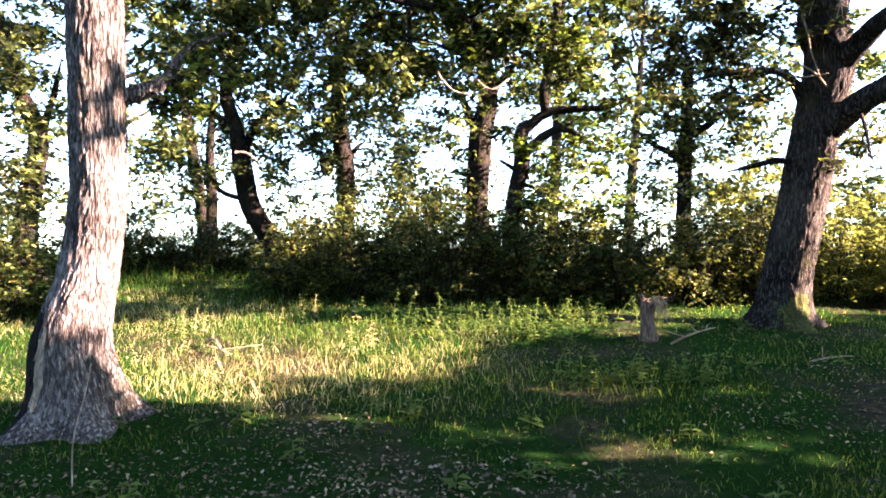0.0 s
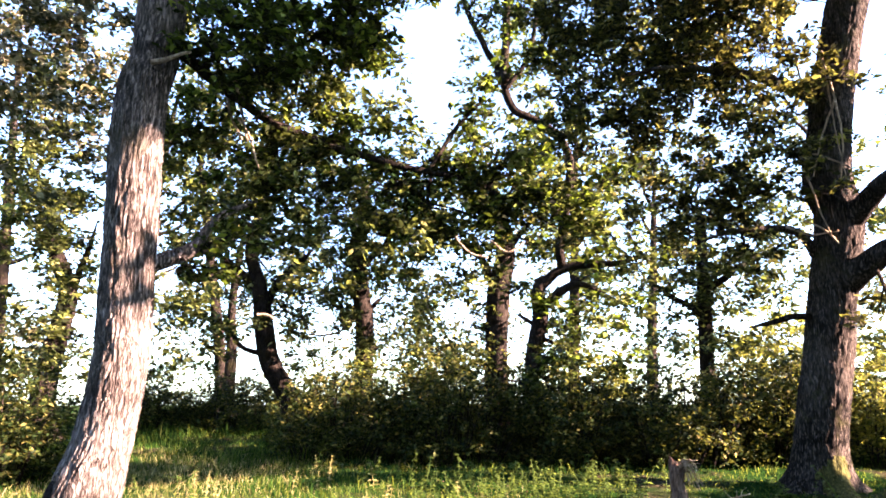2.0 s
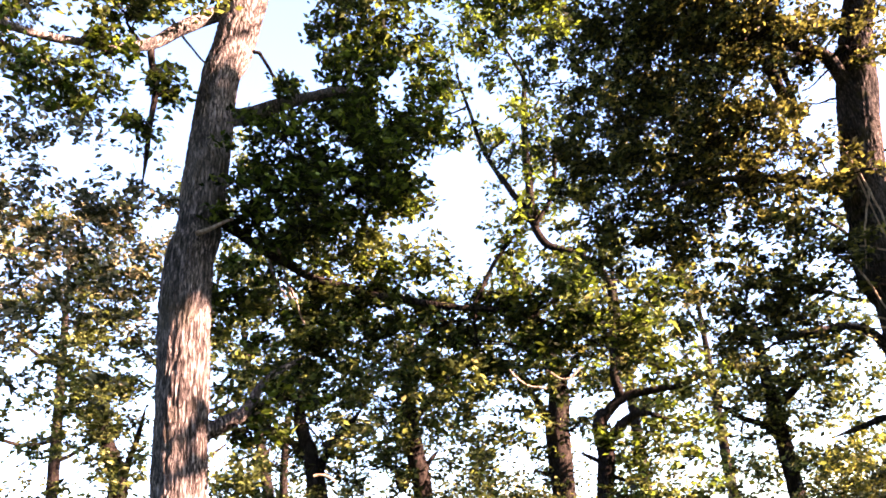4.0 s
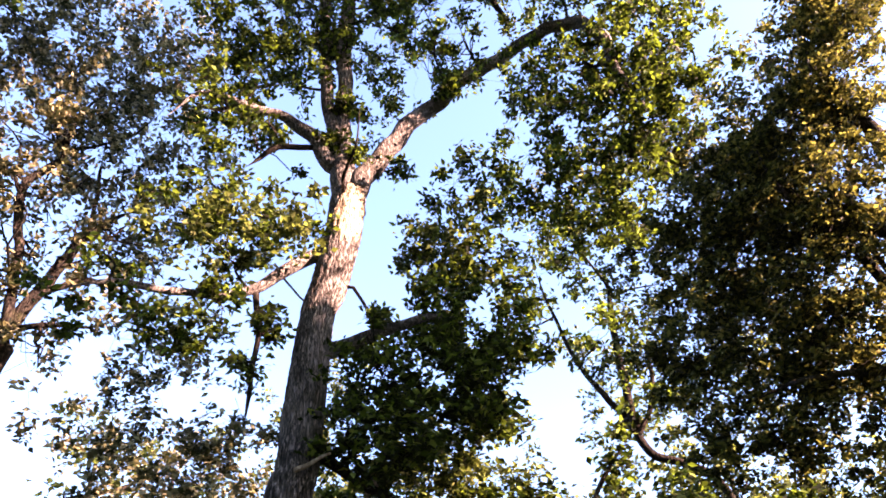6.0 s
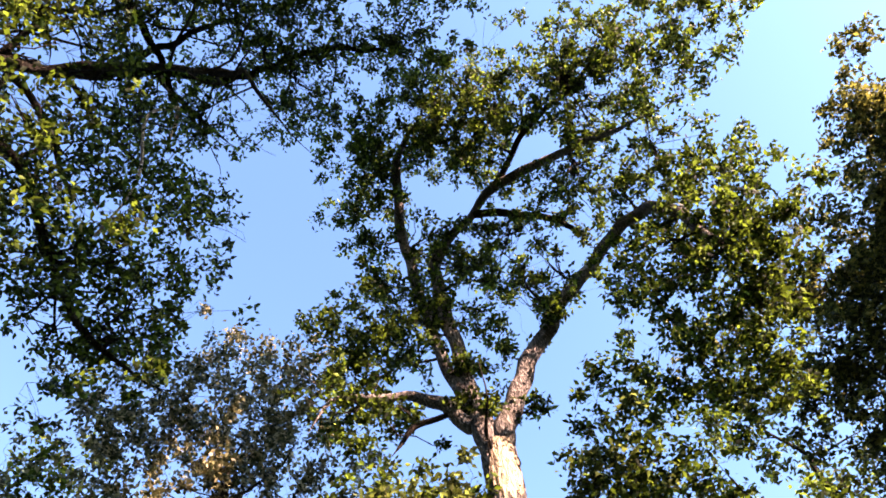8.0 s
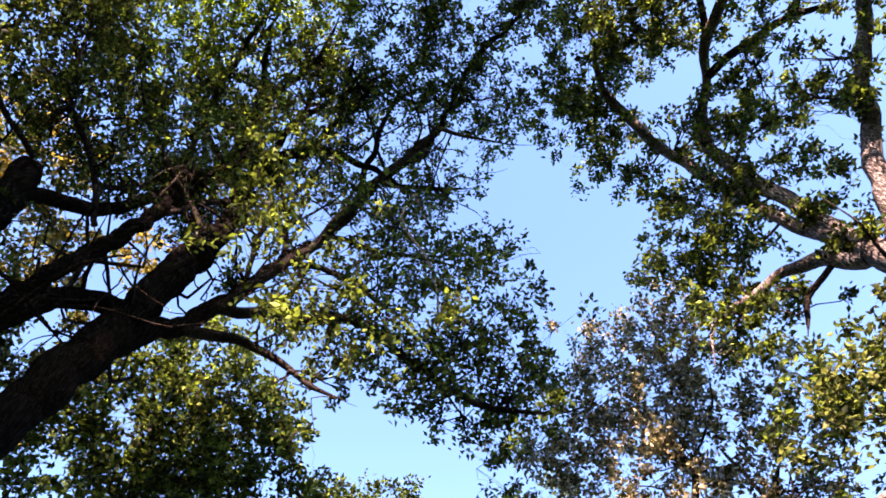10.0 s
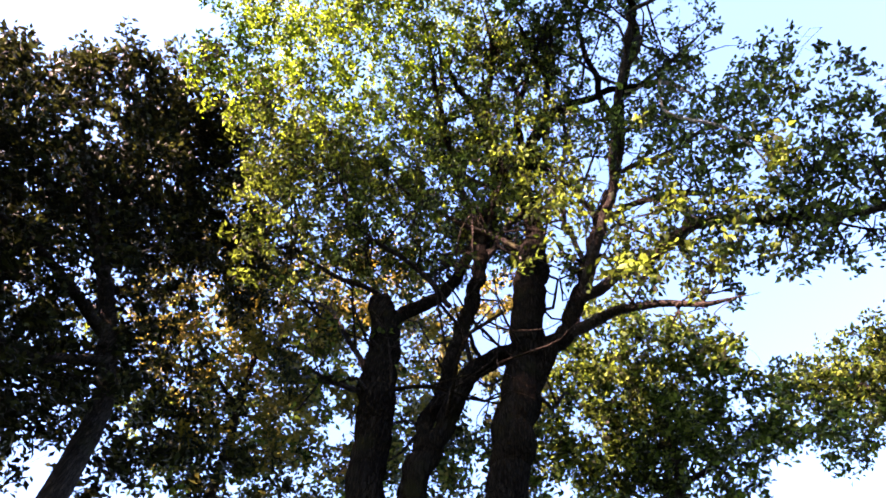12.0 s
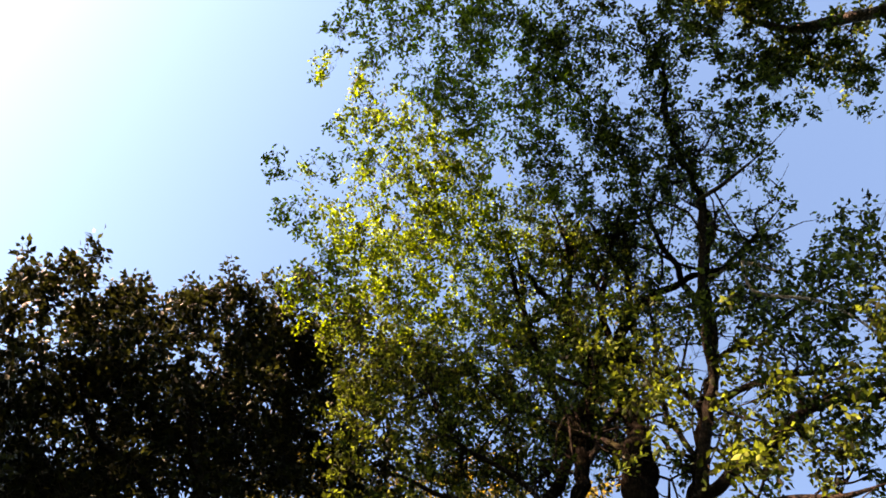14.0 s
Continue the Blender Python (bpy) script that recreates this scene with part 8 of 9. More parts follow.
maple_left.lobe((-7.45, 4.91, 10.05), 0.35, 1.2)
maple_left.lobe((-6.83, 5.72, 10.32), 0.30, 1.1)
maple_left.lobe((-6.18, 6.39, 10.57), 0.34, 1.2)
maple_left.lobe((-5.75, 6.74, 10.88), 0.36, 1.2)
maple_left.lobe((-7.52, 4.91, 8.32), 0.37, 1.3)
maple_left.lobe((-6.99, 5.62, 8.74), 0.32, 1.4)
maple_left.lobe((-6.57, 6.07, 9.51), 0.40, 1.3)
maple_left.lobe((-6.05, 6.61, 9.16), 0.29, 1.3)
maple_left.lobe((-5.40, 7.10, 10.05), 0.39, 1.2)
maple_left.lobe((-7.24, 5.32, 8.29), 0.28, 1.5)
maple_left.lobe((-7.01, 5.61, 8.19), 0.25, 1.5)
maple_left.lobe((-6.30, 6.40, 8.16), 0.31, 1.4)
maple_left.lobe((-6.04, 6.65, 8.42), 0.27, 1.4)
maple_left.lobe((-5.59, 7.03, 8.30), 0.31, 1.4)
oak_left.lobe((-4.35, 4.99, 10.62), 0.47, 0.94)
oak_left.lobe((-3.75, 5.35, 11.69), 0.38, 0.97)
oak_left.lobe((-4.04, 5.30, 9.54), 0.31, 0.99)
oak_left.lobe((-3.48, 5.65, 10.24), 0.38, 1)
oak_left.lobe((-4.26, 5.16, 8.40), 0.40, 0.99)
oak_left.lobe((-3.72, 5.56, 8.76), 0.29, 1)
oak_left.lobe((-3.93, 5.42, 8.17), 0.26, 1)
oak_left.lobe((-3.42, 5.76, 8.07), 0.38, 1)
oak_left.lobe((-3.79, 5.53, 6.89), 0.24, 1.1)
oak_left.lobe((-3.35, 5.81, 6.80), 0.28, 1.1)
oak_left.lobe((-4.04, 5.36, 6.41), 0.24, 1.2)
oak_left.lobe((-3.32, 5.83, 6.51), 0.24, 1.1)
oak_left.lobe((-2.16, 6.44, 10.94), 0.50, 0.83)
oak_left.lobe((0.57, 6.79, 10.63), 0.38, 0.81)
oak_left.lobe((-1.68, 6.67, 9.14), 0.35, 0.81)
oak_left.lobe((-0.02, 6.88, 8.79), 0.38, 0.79)
oak_left.lobe((-2.44, 6.45, 7.89), 0.31, 0.83)
oak_left.lobe((-1.39, 6.76, 7.54), 0.27, 0.85)
oak_left.lobe((-0.46, 6.89, 7.35), 0.29, 0.87)
oak_behind.leafy(LEAF_GREEN)
oak_behind.lobe((-0.59, -4.99, 12.10), 0.66, 0.95)
oak_behind.lobe((-1.74, -4.68, 12.32), 0.77, 1.1)
oak_behind.lobe((-2.57, -4.10, 13.28), 0.72, 0.95)
oak_behind.lobe((-2.37, -0.61, 15.47), 0.86, 0.83)
oak_behind.lobe((-3.89, -1.41, 14.84), 0.64, 0.69)
oak_behind.lobe((-2.23, -4.60, 10.95), 0.52, 0.8)
oak_behind.lobe((-1.48, -4.92, 10.49), 0.50, 0.77)
oak_behind.lobe((-1.41, -4.53, 12.80), 0.80, 0.94)
oak_behind.lobe((-2.26, -0.56, 15.48), 0.88, 0.8)
oak_behind.lobe((-2.12, 0.54, 15.48), 0.76, 0.83)
oak_behind.lobe((-2.71, -3.88, 12.82), 0.75, 0.86)
oak_behind.lobe((-2.17, -4.38, 11.48), 0.66, 0.88)
oak_behind.lobe((-3.57, -3.09, 12.91), 0.68, 0.7)
oak_behind.lobe((-3.85, -2.02, 14.25), 0.75, 0.67)
oak_behind.lobe((-3.48, -1.08, 15.13), 0.78, 0.67)
oak_behind.lobe((-2.01, -4.56, 9.03), 0.51, 0.75)
oak_behind.lobe((-2.95, -4.02, 8.73), 0.39, 0.56)
oak_behind.lobe((-2.40, -4.38, 7.81), 0.39, 0.68)
oak_behind.lobe((-2.17, 1.41, 15.46), 0.65, 0.82)
oak_behind.lobe((-3.29, -3.65, 11.09), 0.50, 0.64)


oak_behind.leafy(LEAF_GREEN)
for x, y, z in ((-5.47, 1.28, 9.42), (-4.95, 1.55, 9.7), (-5.03, 0.57, 9.77), (-5.31, 2.13, 9.35), (-5.79, 1.75, 9.11), (-4.78, -0.05, 9.93),
                (-4.83, 2.04, 9.66), (-4.63, 1.08, 9.94), (-4.46, -0.55, 10.08), (-4.37, 0.19, 10.14)):
    oak_behind.lobe((x, y, z), 0.55, 1.0)


# ---- taller trees behind the hedge ----
def background_tree(azimuth, reach, tall, low, spread, count):
    """A slender tree with an open crown of scattered lobes."""
    x, y = reach * math.sin(radians(azimuth)), reach * math.cos(radians(azimuth))
    z = float(ground_z(x, y))
    tree = Tree("background_tree", (x, y, z), BARK_DARK, LEAF_HEDGE, 0.19, "slender tree with an open sunlit crown behind the hedge", "background trees")
    tree.thick, tree.sides = 0.75, 16
    lean = rng.normal(0, 0.5, 2)
    tree.trunk([(x, y, z - 0.15, 0.26), (x, y, z + 1.5, 0.19), (x + lean[0] * 0.5, y + lean[1] * 0.5, z + tall * 0.5, 0.14), (x + lean[0], y + lean[1], z + tall * 0.85, 0.05)])
    for k in range(5):
        h = low + (tall - low) * (0.05 + 0.15 * k)
        a = rng.uniform(0, 6.283)
        d = np.array((math.cos(a), math.sin(a), 0.6)) * spread * 0.5
        q = np.array((x + lean[0] * h / tall, y + lean[1] * h / tall, z + h))
        tree.limb([(*q, 0.08), (*(q + d * 0.5 + (0, 0, -0.1)), 0.055), (*(q + d), 0.03)])
    for k in range(count):
        a, q, h = rng.uniform(0, 6.283), math.sqrt(rng.random()), rng.random()
        w = spread * (1.0 - 0.55 * h)
        tree.lobe((x + w * q * math.cos(a), y + w * q * math.sin(a), z + low + (tall - low) * h), rng.uniform(0.7, 1.2), rng.uniform(0.5, 0.85))
    return tree


background = [background_tree(*row) for row in (
    (-41, 20, 12, 4, 2.8, 10), (-34, 24, 14, 4, 3.0, 11), (-26, 25, 14, 4, 3.0, 10), (-19, 23, 11, 4, 2.6, 9),
    (9, 23, 11, 4, 2.8, 9), (15, 26, 11, 4, 3.0, 8), (28, 24, 11, 4, 3.0, 10), (37, 21, 9, 3, 2.8, 9))]


# ---- unseen trees added on the sun's side, whose crowns shade the glade ----
SUNNY = [(-3.53, 11.94, 1.60, 3.90), (-2.46, 7.36, 0.93, 1.24), (-1.13, 7.98, 1.10, 1.27), (0.99, 10.24, 1.68, 1.16), (1.58, 7.08, 0.57, 0.18), (1.79, 5.12, 0.52, 0.26), (-5.71, 8.80, 0.85, 2.09), (-1.44, 7.00, 0.53, 1.02), (-0.47, 5.65, 0.55, 0.39), (4.29, 7.00, 0.34, 0.31), (-1.06, 12.88, 1.22, 1.99), (1.58, 7.08, 1.0, 0.75), (1.79, 5.12, 1.05, 0.85), (-5.7, 6.45, 1.6, 0.85), (-8.2, 6.85, 4.7, 0.6), (3.3, 10.9, 1.6, 0.3)]


# an oak out of view, with lobes put where shade is wanted
def shade_tree(x, y, spots, label):
    tree = Tree("unseen_shade_oak", (x, y, ground_z(x, y)), BARK_DARK, LEAF_SHADED, 0.34, label, "big oaks")
    tree.thick, tree.lush = 2.3, 1.0
    tree.trunk([(x, y, -0.15, 0.42), (x, y, 0.2, 0.38), (x + 0.1, y, 2.5, 0.3), (x, y + 0.1, 5.0, 0.24), (x + 0.2, y, 8.0, 0.12)])
    for sx, sy in ((2.5, 1.0), (-2.5, 0.8), (1.2, 2.6), (-0.8, -2.4)):
        tree.limb([(x, y, 3.8, 0.14), (x + sx * 0.5, y + sy * 0.5, 5.4, 0.1), (x + sx, y + sy, 6.8, 0.06), (x + sx * 1.6, y + sy * 1.5, 7.6, 0.02)])
    for c, r, d in spots:
        tree.lobe(c, r, d)
    return tree


def sun_side_spots(x0, x1, y0, y1, count, away):
    spots = []
    while len(spots) < count:
        p = np.array((rng.uniform(x0, x1), rng.uniform(y0, y1), 0.0))
        p[2] = float(ground_z(p[0], p[1]))
        if p[1] > (9.1 if p[0] < 4.4 else 9.5) and 0 < p[0] < 7.0:
            continue
        if any(((p[0] - a) / (rx + 0.6)) ** 2 + ((p[1] - b) / (ry + 0.54)) ** 2 < 1 for a, b, rx, ry in SUNNY):
            continue
        c = p + np.array(sun_dir) * rng.uniform(*away)
        while c[1] > 0 and c[0] < 1.05 * c[1]:
            c += np.array(sun_dir)      # moved sunward until the lobe is out of view
        spots.append((c, rng.uniform(0.45, 0.7), 2.2))
    return spots


trunk_shade = [(np.array((-3.0, 6.2, z)) + np.array(sun_dir) * s, 0.7, d) for z, d in ((4.6, 2.4), (5.3, 2.4), (6.0, 1.0)) for s in (13.5, 15.5)]
trunk_shade += [(np.array((x, y, 0.15)) + np.array(sun_dir) * 15, 0.5, 2.2) for x, y in ((0.5, 6.2), (0.2, 6.7), (1.2, 6.05), (0.5, 4.9), (0.9, 4.8), (2.7, 4.9), (3.1, 4.7), (0.2, 4.6))]
trunk_shade += [(np.array((x, y, -1.0)) + np.array(sun_dir) * 15, 0.45, 2.2) for x, y in ((-3.6, 5.5), (-2.9, 5.4), (-4.2, 5.5), (-3.4, 5.9), (-2.8, 6.1))]
trunk_shade += [(np.array(p) + np.array(sun_dir) * 14, 0.24, 2.6) for p in ((-2.6, 7.0, 3.2), (-2.35, 7.2, 3.65))]
hedge_shade = [(np.array((x, 12.7, z)) + np.array(sun_dir) * 15.5, 0.6, 2.2) for x in (-1.9, -0.8, 0.3, 1.4) for z in (0.9, 1.7)]
shade_oak_a = shade_tree(9.5, 0.5, sun_side_spots(-7, 2.5, 1.0, 11.5, 150, (13, 17)) + trunk_shade + hedge_shade, "unseen broad oak added to shade the glade")
foot_shade = [(np.array((x, y, -0.45)) + np.array(sun_dir) * rng.uniform(13, 15), 0.5, 2.2) for x, y in ((3.4, 9.3), (4.3, 9.3), (5.2, 9.5), (6.0, 9.6), (6.8, 9.8), (7.6, 9.8), (8.4, 9.6))]
foot_shade += [(np.array((x + 0.2 * (k % 2), y, 0.25)) + np.array(sun_dir) * rng.uniform(13, 15), 0.45, 2.2) for k, x in enumerate((3.2, 4.0, 4.8, 5.6, 6.4)) for y in (7.7, 8.4, 9.0)]
shade_oak_b = shade_tree(16.0, 1.5, sun_side_spots(1.0, 10, 1.0, 10.4, 175, (13, 17)) + foot_shade, "unseen spreading oak added to shade the glade")
stem_shade = [(np.array((-3.7 + dx, -3.7 - dx, z)) + np.array(sun_dir) * rng.uniform(13, 16), 0.85, 1.8)
              for z in (0.5, 1.5, 2.5, 3.5, 4.5, 5.5, 6.5, 7.5, 8.3) for dx in (-0.7, 0.0, 0.7)]
crown_shade = [(np.array((-5.0 + dx, -1.0 + dy, z)) + np.array(sun_dir) * rng.uniform(19, 21), 0.9, 2.0)
               for z in (9.5, 11.0, 12.5, 14.0) for dx in (-1.4, 0.4, 2.2) for dy in (1.5, 2.7, 3.8)]
crown_shade = [s for s in crown_shade if s[0][1] > -0.3 * s[0][0] or s[0][2] + 1.2 - EYE < math.hypot(s[0][0], s[0][1])]
shade_oak_d = shade_tree(14.0, -4.5, crown_shade, "unseen very tall oak added to shade the crowns")
stem_shade += [(np.array((x, -7.6, z)) + np.array(sun_dir) * rng.uniform(11, 14), 0.9, 1.6) for x in (-2.0, 0.0, 2.0) for z in (3.0, 4.5, 6.0, 7.5)]
stem_shade = [s for s in stem_shade if s[0][2] + 1.4 - EYE < 1.0 * math.hypot(s[0][0], s[0][1])]
shade_oak_e = shade_tree(21.0, -6.5, [(np.array((x, y, z)) + np.array(sun_dir) * rng.uniform(25.5, 28), 0.5, 2.4)
    for x, y, z0, z1 in ((-3.1, -4.2, 5.5, 9.8), (-3.7, -3.7, 5.5, 11.5), (-4.2, -3.0, 5.5, 12.0), (-4.6, -2.2, 8.5, 12.2), (-3.4, -3.8, 5.5, 9.0))
    for z in np.arange(z0, z1, 0.75)], "unseen tall oak further off, added to shade the stems")
shade_oak_c = shade_tree(9.5, -7.2, stem_shade, "unseen tall oak beside the glade, added to shade the stems")

def sun_gap(tree, spot, width, far=7.0):
    """Leaves out the lobes that would stand between a spot on the wood and the sun."""
    kept = []
    for c, r, dense, mat in tree.lobes:
        d = c - np.array(spot)
        along = float(d @ np.array(sun_dir))
        if along < 0 or along > far or np.linalg.norm(d - along * np.array(sun_dir)) > width + r * 0.4:
            kept.append((c, r, dense, mat))
    tree.lobes = kept


sun_gap(oak_left, (-2.53, 6.40, 9.17), 0.12)
for spot in ((-3.0, 12.0, 0.7), (-4.2, 12.4, 0.7), (-3.6, 11.0, 0.6), (-2.4, 11.4, 0.6)):
    sun_gap(oak_right, spot, 0.15, 12.0)
for spot in ((-2.6, 6.4, 8.6), (-2.68, 6.36, 8.1), (-2.7, 6.25, 10.2), (-2.0, 6.55, 10.1), (-1.6, 6.7, 10.7), (-2.84, 6.28, 7.1), (-2.74, 6.33, 7.6)):
    sun_gap(oak_left, spot, 0.3 if spot[2] < 9.5 else 0.1)
    sun_gap(shade_oak_a, spot, 0.1, 20.0)
for spot, width in (((1.2, 5.25, 0.1), 0.6), ((1.6, 5.2, 0.1), 0.6), ((2.1, 5.1, 0.1), 0.6), ((-5.0, 13.0, 0.9), 0.7), ((-4.2, 13.4, 0.95), 0.7),
                    ((0.0, 9.4, 0.2), 0.5), ((0.9, 9.6, 0.2), 0.5), ((1.8, 9.7, 0.2), 0.5), ((1.5, 7.2, 0.1), 0.55), ((2.1, 7.1, 0.1), 0.55), ((-3.0, 6.0, 1.35), 0.35)):
    for tree in (shade_oak_a, shade_oak_b):
        sun_gap(tree, spot, width, 40.0)
sun_gap(shade_oak_e, (-2.3, -3.2, 11.8), 0.35, 40.0)
for k in range(1, 7):
    for j in range(7):
        x, y = 4.0 + 1.5 * k, -5.5 + 1.3 * j
        if (k < 3 and j < 4) or (k > 3 and j > 5) or (k, j) in ((3, 0), (3, 1), (1, 4), (1, 6)):
            continue            # left open, for sun to fall through and to stay out of view
        for z in (9.4, 10.7) if k > 1 else (8.6,):
            shade_oak_a.lobe((x, y, z), 1.0, 2.0)
for tree in (oak_left, oak_right, hedge_tree_a, hedge_tree_b, hedge_tree_c, hedge_tree_d, far_tree_a, far_tree_b, far_tree_c, maple_left, oak_behind, oak_sunward, field_maple, ash_tree, far_oak, shade_oak_a, shade_oak_b, shade_oak_c, shade_oak_d, shade_oak_e, *background):
    tree.grow()


# ---- bushes ----
def bush(name, x, y, w, d, h, n, label, mat=LEAF_BUSH_SUNLIT, size=0.07, group="hedge bushes", spread=0.07):
    """A thicket: arching stems and a shell of leaf sprays."""
    z0 = float(ground_z(x, y))
    ob = thing(name, (x, y, z0), label, "bush", group)
    paths, heads = [], []
    for k in range(max(8, n // 14)):
        a = rng.uniform(0, 6.283)
        q = np.sqrt(rng.random())
        foot = (x + 0.35 * w * q * np.cos(a), y + 0.35 * d * q * np.sin(a), z0 - 0.05, 0.012)
        top = (x + 0.5 * w * q * np.cos(a + 0.3), y + 0.5 * d * q * np.sin(a + 0.3), z0 + h * (1.05 - 0.45 * q * q) * rng.uniform(0.6, 0.9), 0.003)
        mid = ((foot[0] + top[0]) / 2 + rng.normal(0, 0.08), (foot[1] + top[1]) / 2 + rng.normal(0, 0.08), (foot[2] + top[2]) / 2 + 0.1 * h, 0.008)
        paths.append(spline([foot, mid, top], 0.25))
    v, f = joined_tubes(paths, 4)
    part_mesh("brushwood", v, f, BARK_DARK, ob, kind="stuff")
    a = rng.uniform(0, 6.283, n)
    q = np.sqrt(rng.random(n))
    up = rng.random(n) ** 1.05
    top = h * (1.0 - 0.5 * q ** 3) * (0.86 + 0.14 * np.sin(3 * a + x) + 0.1 * rng.normal(size=n))
    heads = np.stack([x + 0.5 * w * q * np.cos(a), y + 0.5 * d * q * np.sin(a), z0 + 0.08 + top * up], -1)
    heads = heads[::2] if mat is LEAF_BRAMBLE_SHADED else heads[::3]
    rep = np.repeat(heads, rng.integers(10, 40, len(heads)), axis=0)
    v, f = leaves(rep + rng.normal(0, spread, rep.shape) * (1, 1, 0.7), size * 1.35, 0.8)
    part_mesh("foliage", v, f, mat, ob, kind="stuff")
    return ob


HEDGE = [
    (-2.2, 13.3, 2.8, 2.2, 1.6), (0.0, 13.2, 3.2, 2.4, 2.0), (2.0, 13.0, 2.8, 2.2, 1.9), (3.9, 12.6, 2.6, 2.0, 1.8),
    (5.6, 12.9, 2.4, 2.0, 2.0), (7.4, 13.2, 2.8, 2.4, 2.3), (9.6, 13.4, 3.2, 2.6, 2.4), (-5.6, 17.5, 2.8, 2.0, 1.4),
    (-8.0, 17.8, 2.8, 2.0, 1.3), (-10.0, 13.5, 3.2, 2.4, 1.5), (12.4, 13.5, 3.2, 2.6, 2.3), (-3.4, 17.0, 2.6, 2.0, 1.3), (-7.4, 11.2, 2.4, 2.2, 2.2), (8.6, 12.2, 1.8, 1.6, 1.5)]
# sun and shade along the hedge are set by leaf colour
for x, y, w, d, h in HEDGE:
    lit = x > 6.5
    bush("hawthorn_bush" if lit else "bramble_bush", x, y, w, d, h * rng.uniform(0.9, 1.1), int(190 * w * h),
         "sunlit hawthorn bush with yellow-green leaves" if lit else "dense bramble bush in the hedge, dark in shade", LEAF_BUSH_SUNLIT if lit else LEAF_BRAMBLE_SHADED)
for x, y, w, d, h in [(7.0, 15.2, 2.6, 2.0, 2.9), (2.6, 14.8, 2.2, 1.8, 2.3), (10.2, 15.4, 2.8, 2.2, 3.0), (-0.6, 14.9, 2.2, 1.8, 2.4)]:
    bush("hazel_bush", x, y, w, d, h, int(110 * w * h), "tall sunlit hazel bush behind the brambles", LEAF_BUSH_SUNLIT, 0.085)


# ---- things on the ground ----
def stump(x, y):
    """A broken brown stump: a splintered rim, a hollow top and a mop of torn fibres hanging from one side."""
    z = float(ground_z(x, y))
    ob = thing("tree_stump", (x, y, z), "broken brown tree stump with a splintered top", "stump")
    path = spline([(x, y, z - 0.1, 0.15), (x, y, z + 0.06, 0.115), (x - 0.02, y, z + 0.25, 0.092), (x - 0.015, y, z + 0.44, 0.096), (x - 0.01, y, z + 0.54, 0.088)], 0.025)
    v, f, cap = tube(path, 40, 0.0)
    ring = np.repeat(np.arange(len(path)) * 0.025, 40)
    a = np.tile(np.arange(40) * 2 * np.pi / 40, len(path))
    away = v[:-1] - np.repeat(path[:, :3], 40, axis=0)
    away /= np.linalg.norm(away, axis=1)[:, None] + 1e-9
    v[:-1] += away * (0.03 * (lattice(a, ring, 12, 0.3) - 0.5) + 0.02 * (lattice(a, ring, 20, 0.1) - 0.5))[:, None]
    top = np.clip((v[:-1, 2] - z - 0.4) / 0.14, 0, 1)
    v[:-1, 2] += top * (0.16 * (lattice(a, ring * 0, 11, 1.0) - 0.6) - 0.25 * (v[:-1, 0] - x))
    v[-1, 2] -= 0.16
    part_mesh("trunk", v, np.vstack([f[:, [0, 1, 2]], f[:, [0, 2, 3]], cap[:, :3]]), STUMP_BARK, ob, smooth=True)
    for k in range(22):
        r0 = rng.uniform(0.005, 0.012)
        reach, drop = rng.uniform(0.08, 0.26), rng.uniform(-0.06, 0.3)
        s = np.array((x + rng.uniform(-0.03, 0.08), y - rng.uniform(0.0, 0.08), z + rng.uniform(0.42, 0.55)))
        p = spline([(*s, r0), (*(s + (reach * 0.5, -0.04, 0.03)), r0 * 0.8), (*(s + (reach, rng.normal(-0.04, 0.04), -drop)), 0.003)], 0.04)
        v, f, cap = tube(p, 5)
        part_mesh("splinter", v, np.vstack([f[:, [0, 1, 2]], f[:, [0, 2, 3]], cap[:, :3]]), DEAD_WOOD, ob)


stump(2.76, 9.32)


def fallen_branch(points, label, mat=BARK_DARK, twigs=4):
    pts = [(x, y, float(ground_z(x, y)) + h, r) for x, y, h, r in points]
    ob = thing("fallen_branch", pts[0][:3], label, "branch", "fallen branches")
    path = spline(pts, 0.06)
    v, f, cap = tube(path, 8, 0.08)
    part_mesh("bough", v, np.vstack([f[:, [0, 1, 2]], f[:, [0, 2, 3]], cap[:, :3]]), mat, ob, smooth=True)
    for k in range(twigs):
        s = path[rng.integers(len(path) // 4, len(path) - 2)]
        e = s[:3] + rng.normal(0, 0.16, 3) * (1, 1, 0.4) + (0, 0, 0.1)
        v, f, cap = tube(spline([(*s[:3], s[3] * 0.6), (*((s[:3] + e) / 2 + rng.normal(0, 0.02, 3)), s[3] * 0.4), (*e, 0.003)], 0.05), 5)
        part_mesh("twig", v, np.vstack([f[:, [0, 1, 2]], f[:, [0, 2, 3]], cap[:, :3]]), mat, ob)


fallen_branch([(2.95, 9.0, 0.02, 0.018), (3.15, 9.05, 0.1, 0.016), (3.4, 9.15, 0.16, 0.012), (3.6, 9.2, 0.2, 0.006)], "thin grey fallen branch beside the stump", DEAD_WOOD)
fallen_branch([(-3.1, 9.2, 0.03, 0.02), (-2.9, 8.9, 0.1, 0.018), (-2.7, 8.5, 0.06, 0.012), (-2.5, 8.4, 0.03, 0.006)], "pale dry stick lying in the sunlit grass", DEAD_WOOD)
fallen_branch([(4.35, 8.2, 0.01, 0.014), (4.5, 8.25, 0.02, 0.013), (4.7, 8.3, 0.02, 0.01), (4.9, 8.3, 0.01, 0.005)], "thin pale stick on bare soil", DEAD_WOOD, 2)
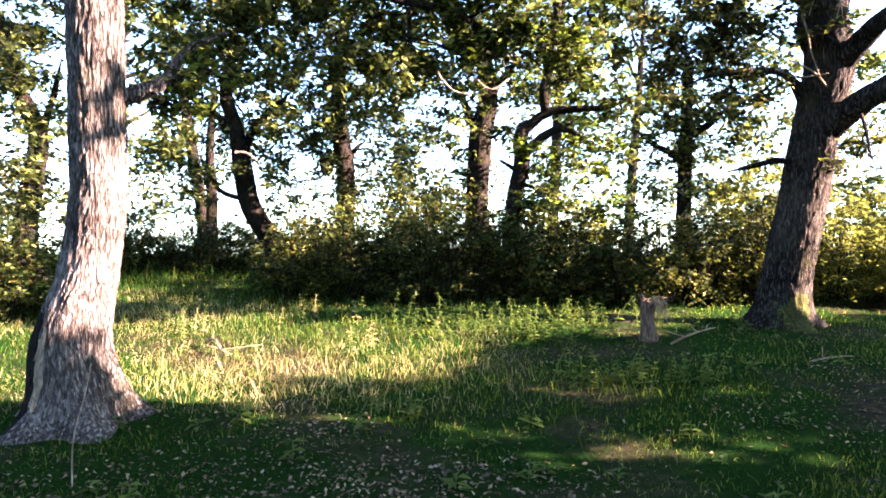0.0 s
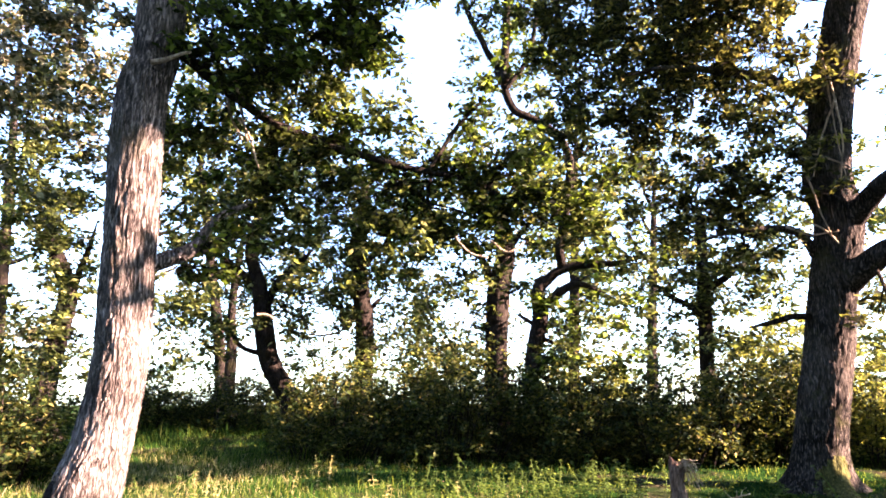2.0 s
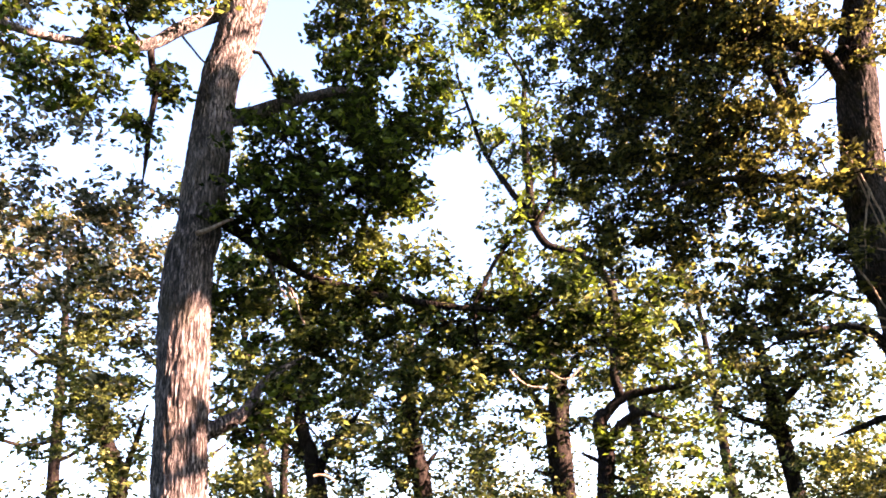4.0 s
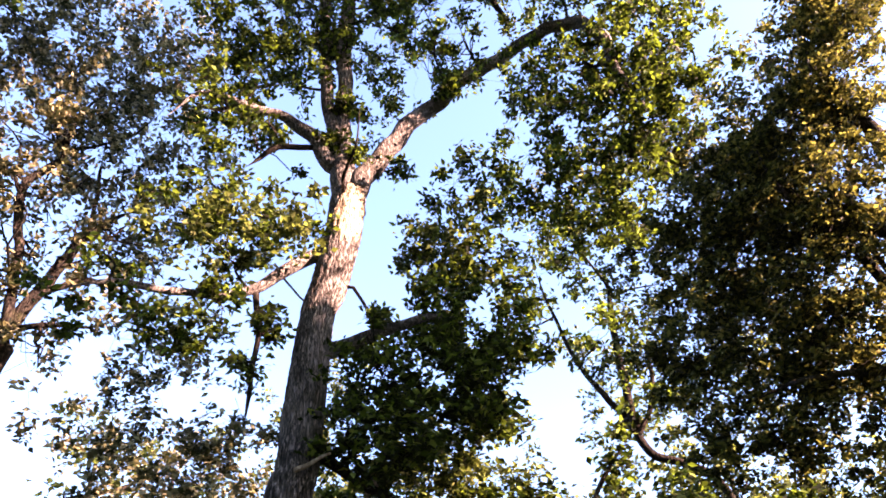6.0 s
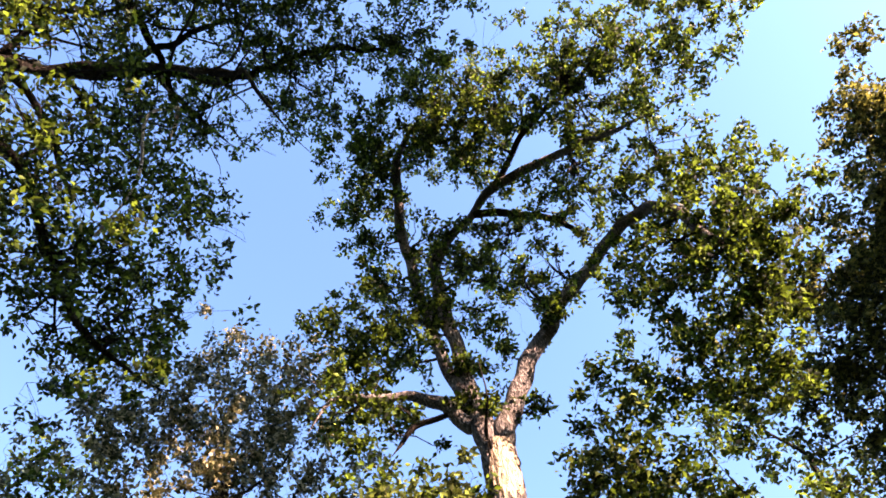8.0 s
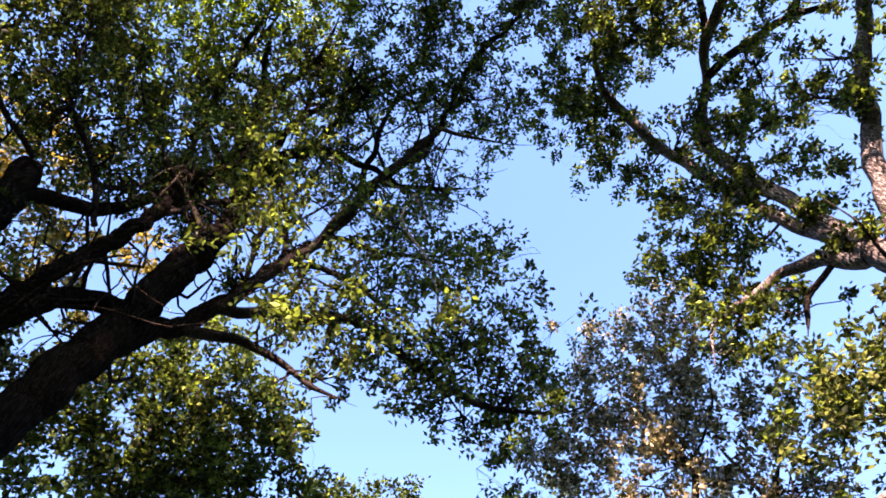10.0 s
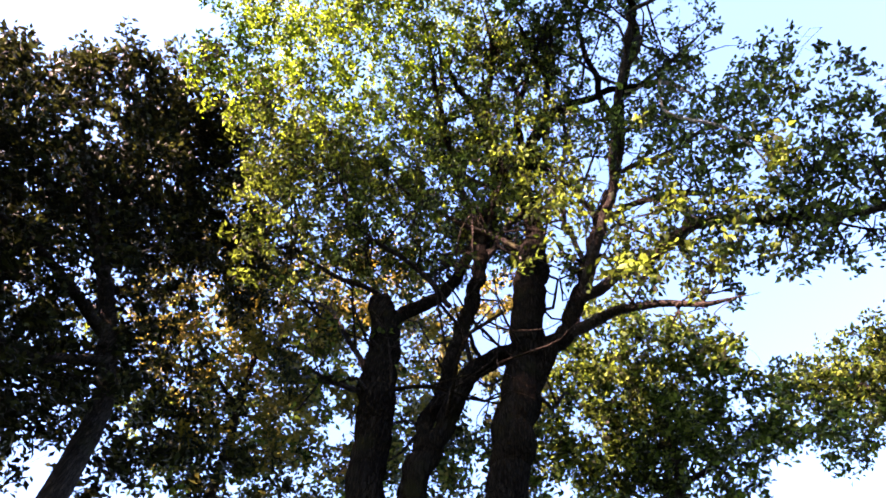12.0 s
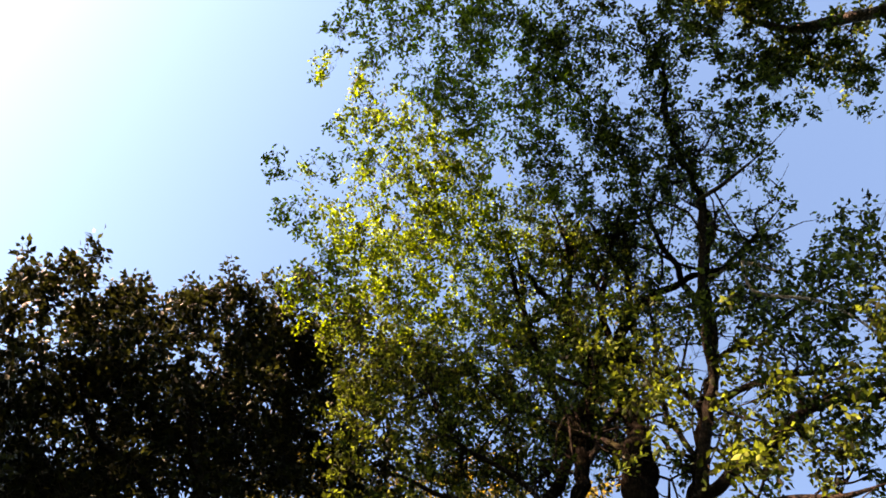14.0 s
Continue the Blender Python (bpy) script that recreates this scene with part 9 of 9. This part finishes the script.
fallen_branch([(-2.52, 4.75, 0.0, 0.006), (-2.54, 4.8, 0.3, 0.006), (-2.48, 4.85, 0.62, 0.004), (-2.47, 4.9, 0.8, 0.003)], "thin dry stalk standing in front of the oak", DEAD_WOOD, 0)


def weed(name, h, pairs, size, label, group, mat=WEED):
    """An upright weed: a stem with pairs of pointed leaves."""
    ob = thing(name, (0, 0, -50), label, "weed", group)
    lean = rng.normal(0, 0.25 * h, 2)
    path = spline([(0, 0, 0, 0.006), (lean[0] * 0.4, lean[1] * 0.4, h * 0.5, 0.005), (lean[0], lean[1], h, 0.002)], h / 6)
    v, f, cap = tube(path, 5)
    stem = part_mesh("stem", v, np.vstack([f[:, [0, 1, 2]], f[:, [0, 2, 3]], cap[:, :3]]), mat, None)
    vs, fs, b = [], [], 0
    for k in range(pairs):
        t = 0.12 + 0.86 * k / max(1, pairs - 1)
        c = np.array((lean[0] * t, lean[1] * t, h * t))
        s = size * (1.25 - 0.7 * t) * rng.uniform(0.7, 1.2)
        for side in range(3):
            a = k * 1.9 + side * 2.1 + rng.normal(0, 0.5)
            d = np.array((math.cos(a), math.sin(a), rng.uniform(-0.2, 0.5)))
            n = np.cross(d, (0, 0, 1.0))
            n /= np.linalg.norm(n)
            vs += [c, c + d * s * 0.45 + n * s * 0.24 + (0, 0, 0.01), c + d * s - np.array((0, 0, s * 0.25)), c + d * s * 0.45 - n * s * 0.24 + (0, 0, 0.01)]
            fs += [(b, b + 1, b + 2), (b, b + 2, b + 3)]
            b += 4
    foliage = part_mesh("foliage", vs, fs, mat, None)
    for o in (stem, foliage):
        o.parent = ob
    return ob


def scatter(makers, spots):
    """Copies of the made weeds at the spots; the first of each stands at its own spot."""
    used = set()
    for k, (x, y) in enumerate(spots):
        m = makers[k % len(makers)]
        place = pose(x, y, float(ground_z(x, y)) - 0.01, 0, 0, rng.uniform(0, 360)) @ Matrix.Scale(rng.uniform(0.75, 1.2), 4)
        if k < len(makers):
            m.matrix_basis = place
        else:
            c = copy_thing(m, place)
            c.scale = place.to_scale()


nettles = [weed("nettle", rng.uniform(0.18, 0.42), int(rng.integers(4, 7)), 0.075, "upright green nettle at the foot of the hedge", "nettles") for _ in range(8)]
spots = [(rng.uniform(-0.6, 2.5), rng.uniform(9.3, 11.2)) for _ in range(120)] + [(rng.normal(1.9, 0.5), rng.normal(7.2, 0.18)) for _ in range(22)] + [(rng.normal(2.58, 0.12), rng.normal(7.34, 0.12)) for _ in range(5)]
spots += [(rng.uniform(-5, -0.5), rng.uniform(8.0, 12.5)) for _ in range(40)] + [(rng.uniform(2.8, 5.5), rng.uniform(9.5, 11.5)) for _ in range(18)]
scatter(nettles, spots)
docks = [weed("dock_plant", rng.uniform(0.08, 0.14), 3, 0.13, "small broad-leaved weed on the woodland floor", "small weeds") for _ in range(3)]
scatter(docks, [(1.22, 4.85), (-0.29, 6.12), (0.08, 4.58), (0.37, 5.5), (3.56, 8.03), (4.59, 8.03), (-0.67, 5.75), (-1.74, 6.05)] + [(rng.uniform(-3, 4), rng.uniform(3.8, 8)) for _ in range(26)])
thistles = [weed("dry_weed", rng.uniform(0.25, 0.4), 5, 0.07, "dry pale stalky weed in the sunlit grass", "dry weeds", STRAW) for _ in range(3)]
scatter(thistles, [(-3.39, 9.53), (-3.3, 9.6), (-3.5, 9.45), (-2.07, 10.34), (-0.9, 8.9), (-1.2, 9.2)] + [(rng.uniform(-4, 0), rng.uniform(8.0, 12)) for _ in range(8)])


def far_wood(name, span, count, reach, top, size, label):
    """A leafy belt of wood round the glade, without single trees; only the belt ahead is seen."""
    heads = []
    for k in range(count):
        a = radians(rng.uniform(*span))
        d = rng.uniform(*reach)
        c = np.array((d * math.sin(a), d * math.cos(a), 0.3 + top * rng.random()))
        c[2] += float(ground_z(c[0], c[1]))
        heads.append(c + rng.normal(0, 0.6, (int(rng.integers(30, 80)), 3)) * (1, 1, 0.7))
    rep = np.repeat(np.vstack(heads), 4, axis=0)
    v, f = leaves(rep + rng.normal(0, max(size, 0.3), rep.shape), size, 0.9)
    tagged(part_mesh(name, v, f, LEAF_BRONZE, kind="stuff"), label, "woodland")


far_wood("far_wood", (-45, 45), 95, (23, 30), 4.5, 0.18, "leafy wood edge beyond the bank")
# belts out of view, added to keep low sky light off the glade
far_wood("unseen_wood_behind", (140, 312), 170, (14, 20), 8.3, 0.29, "unseen dense wood added behind the glade against low sky light")
far_wood("unseen_far_wood", (43, 76), 40, (33, 40), 3.0, 0.5, "unseen low far wood edge added beyond the hedge")
far_wood("unseen_low_wood", (74, 140), 85, (19, 27), 6.0, 0.5, "unseen low wood added on the sunny side against low sky light")
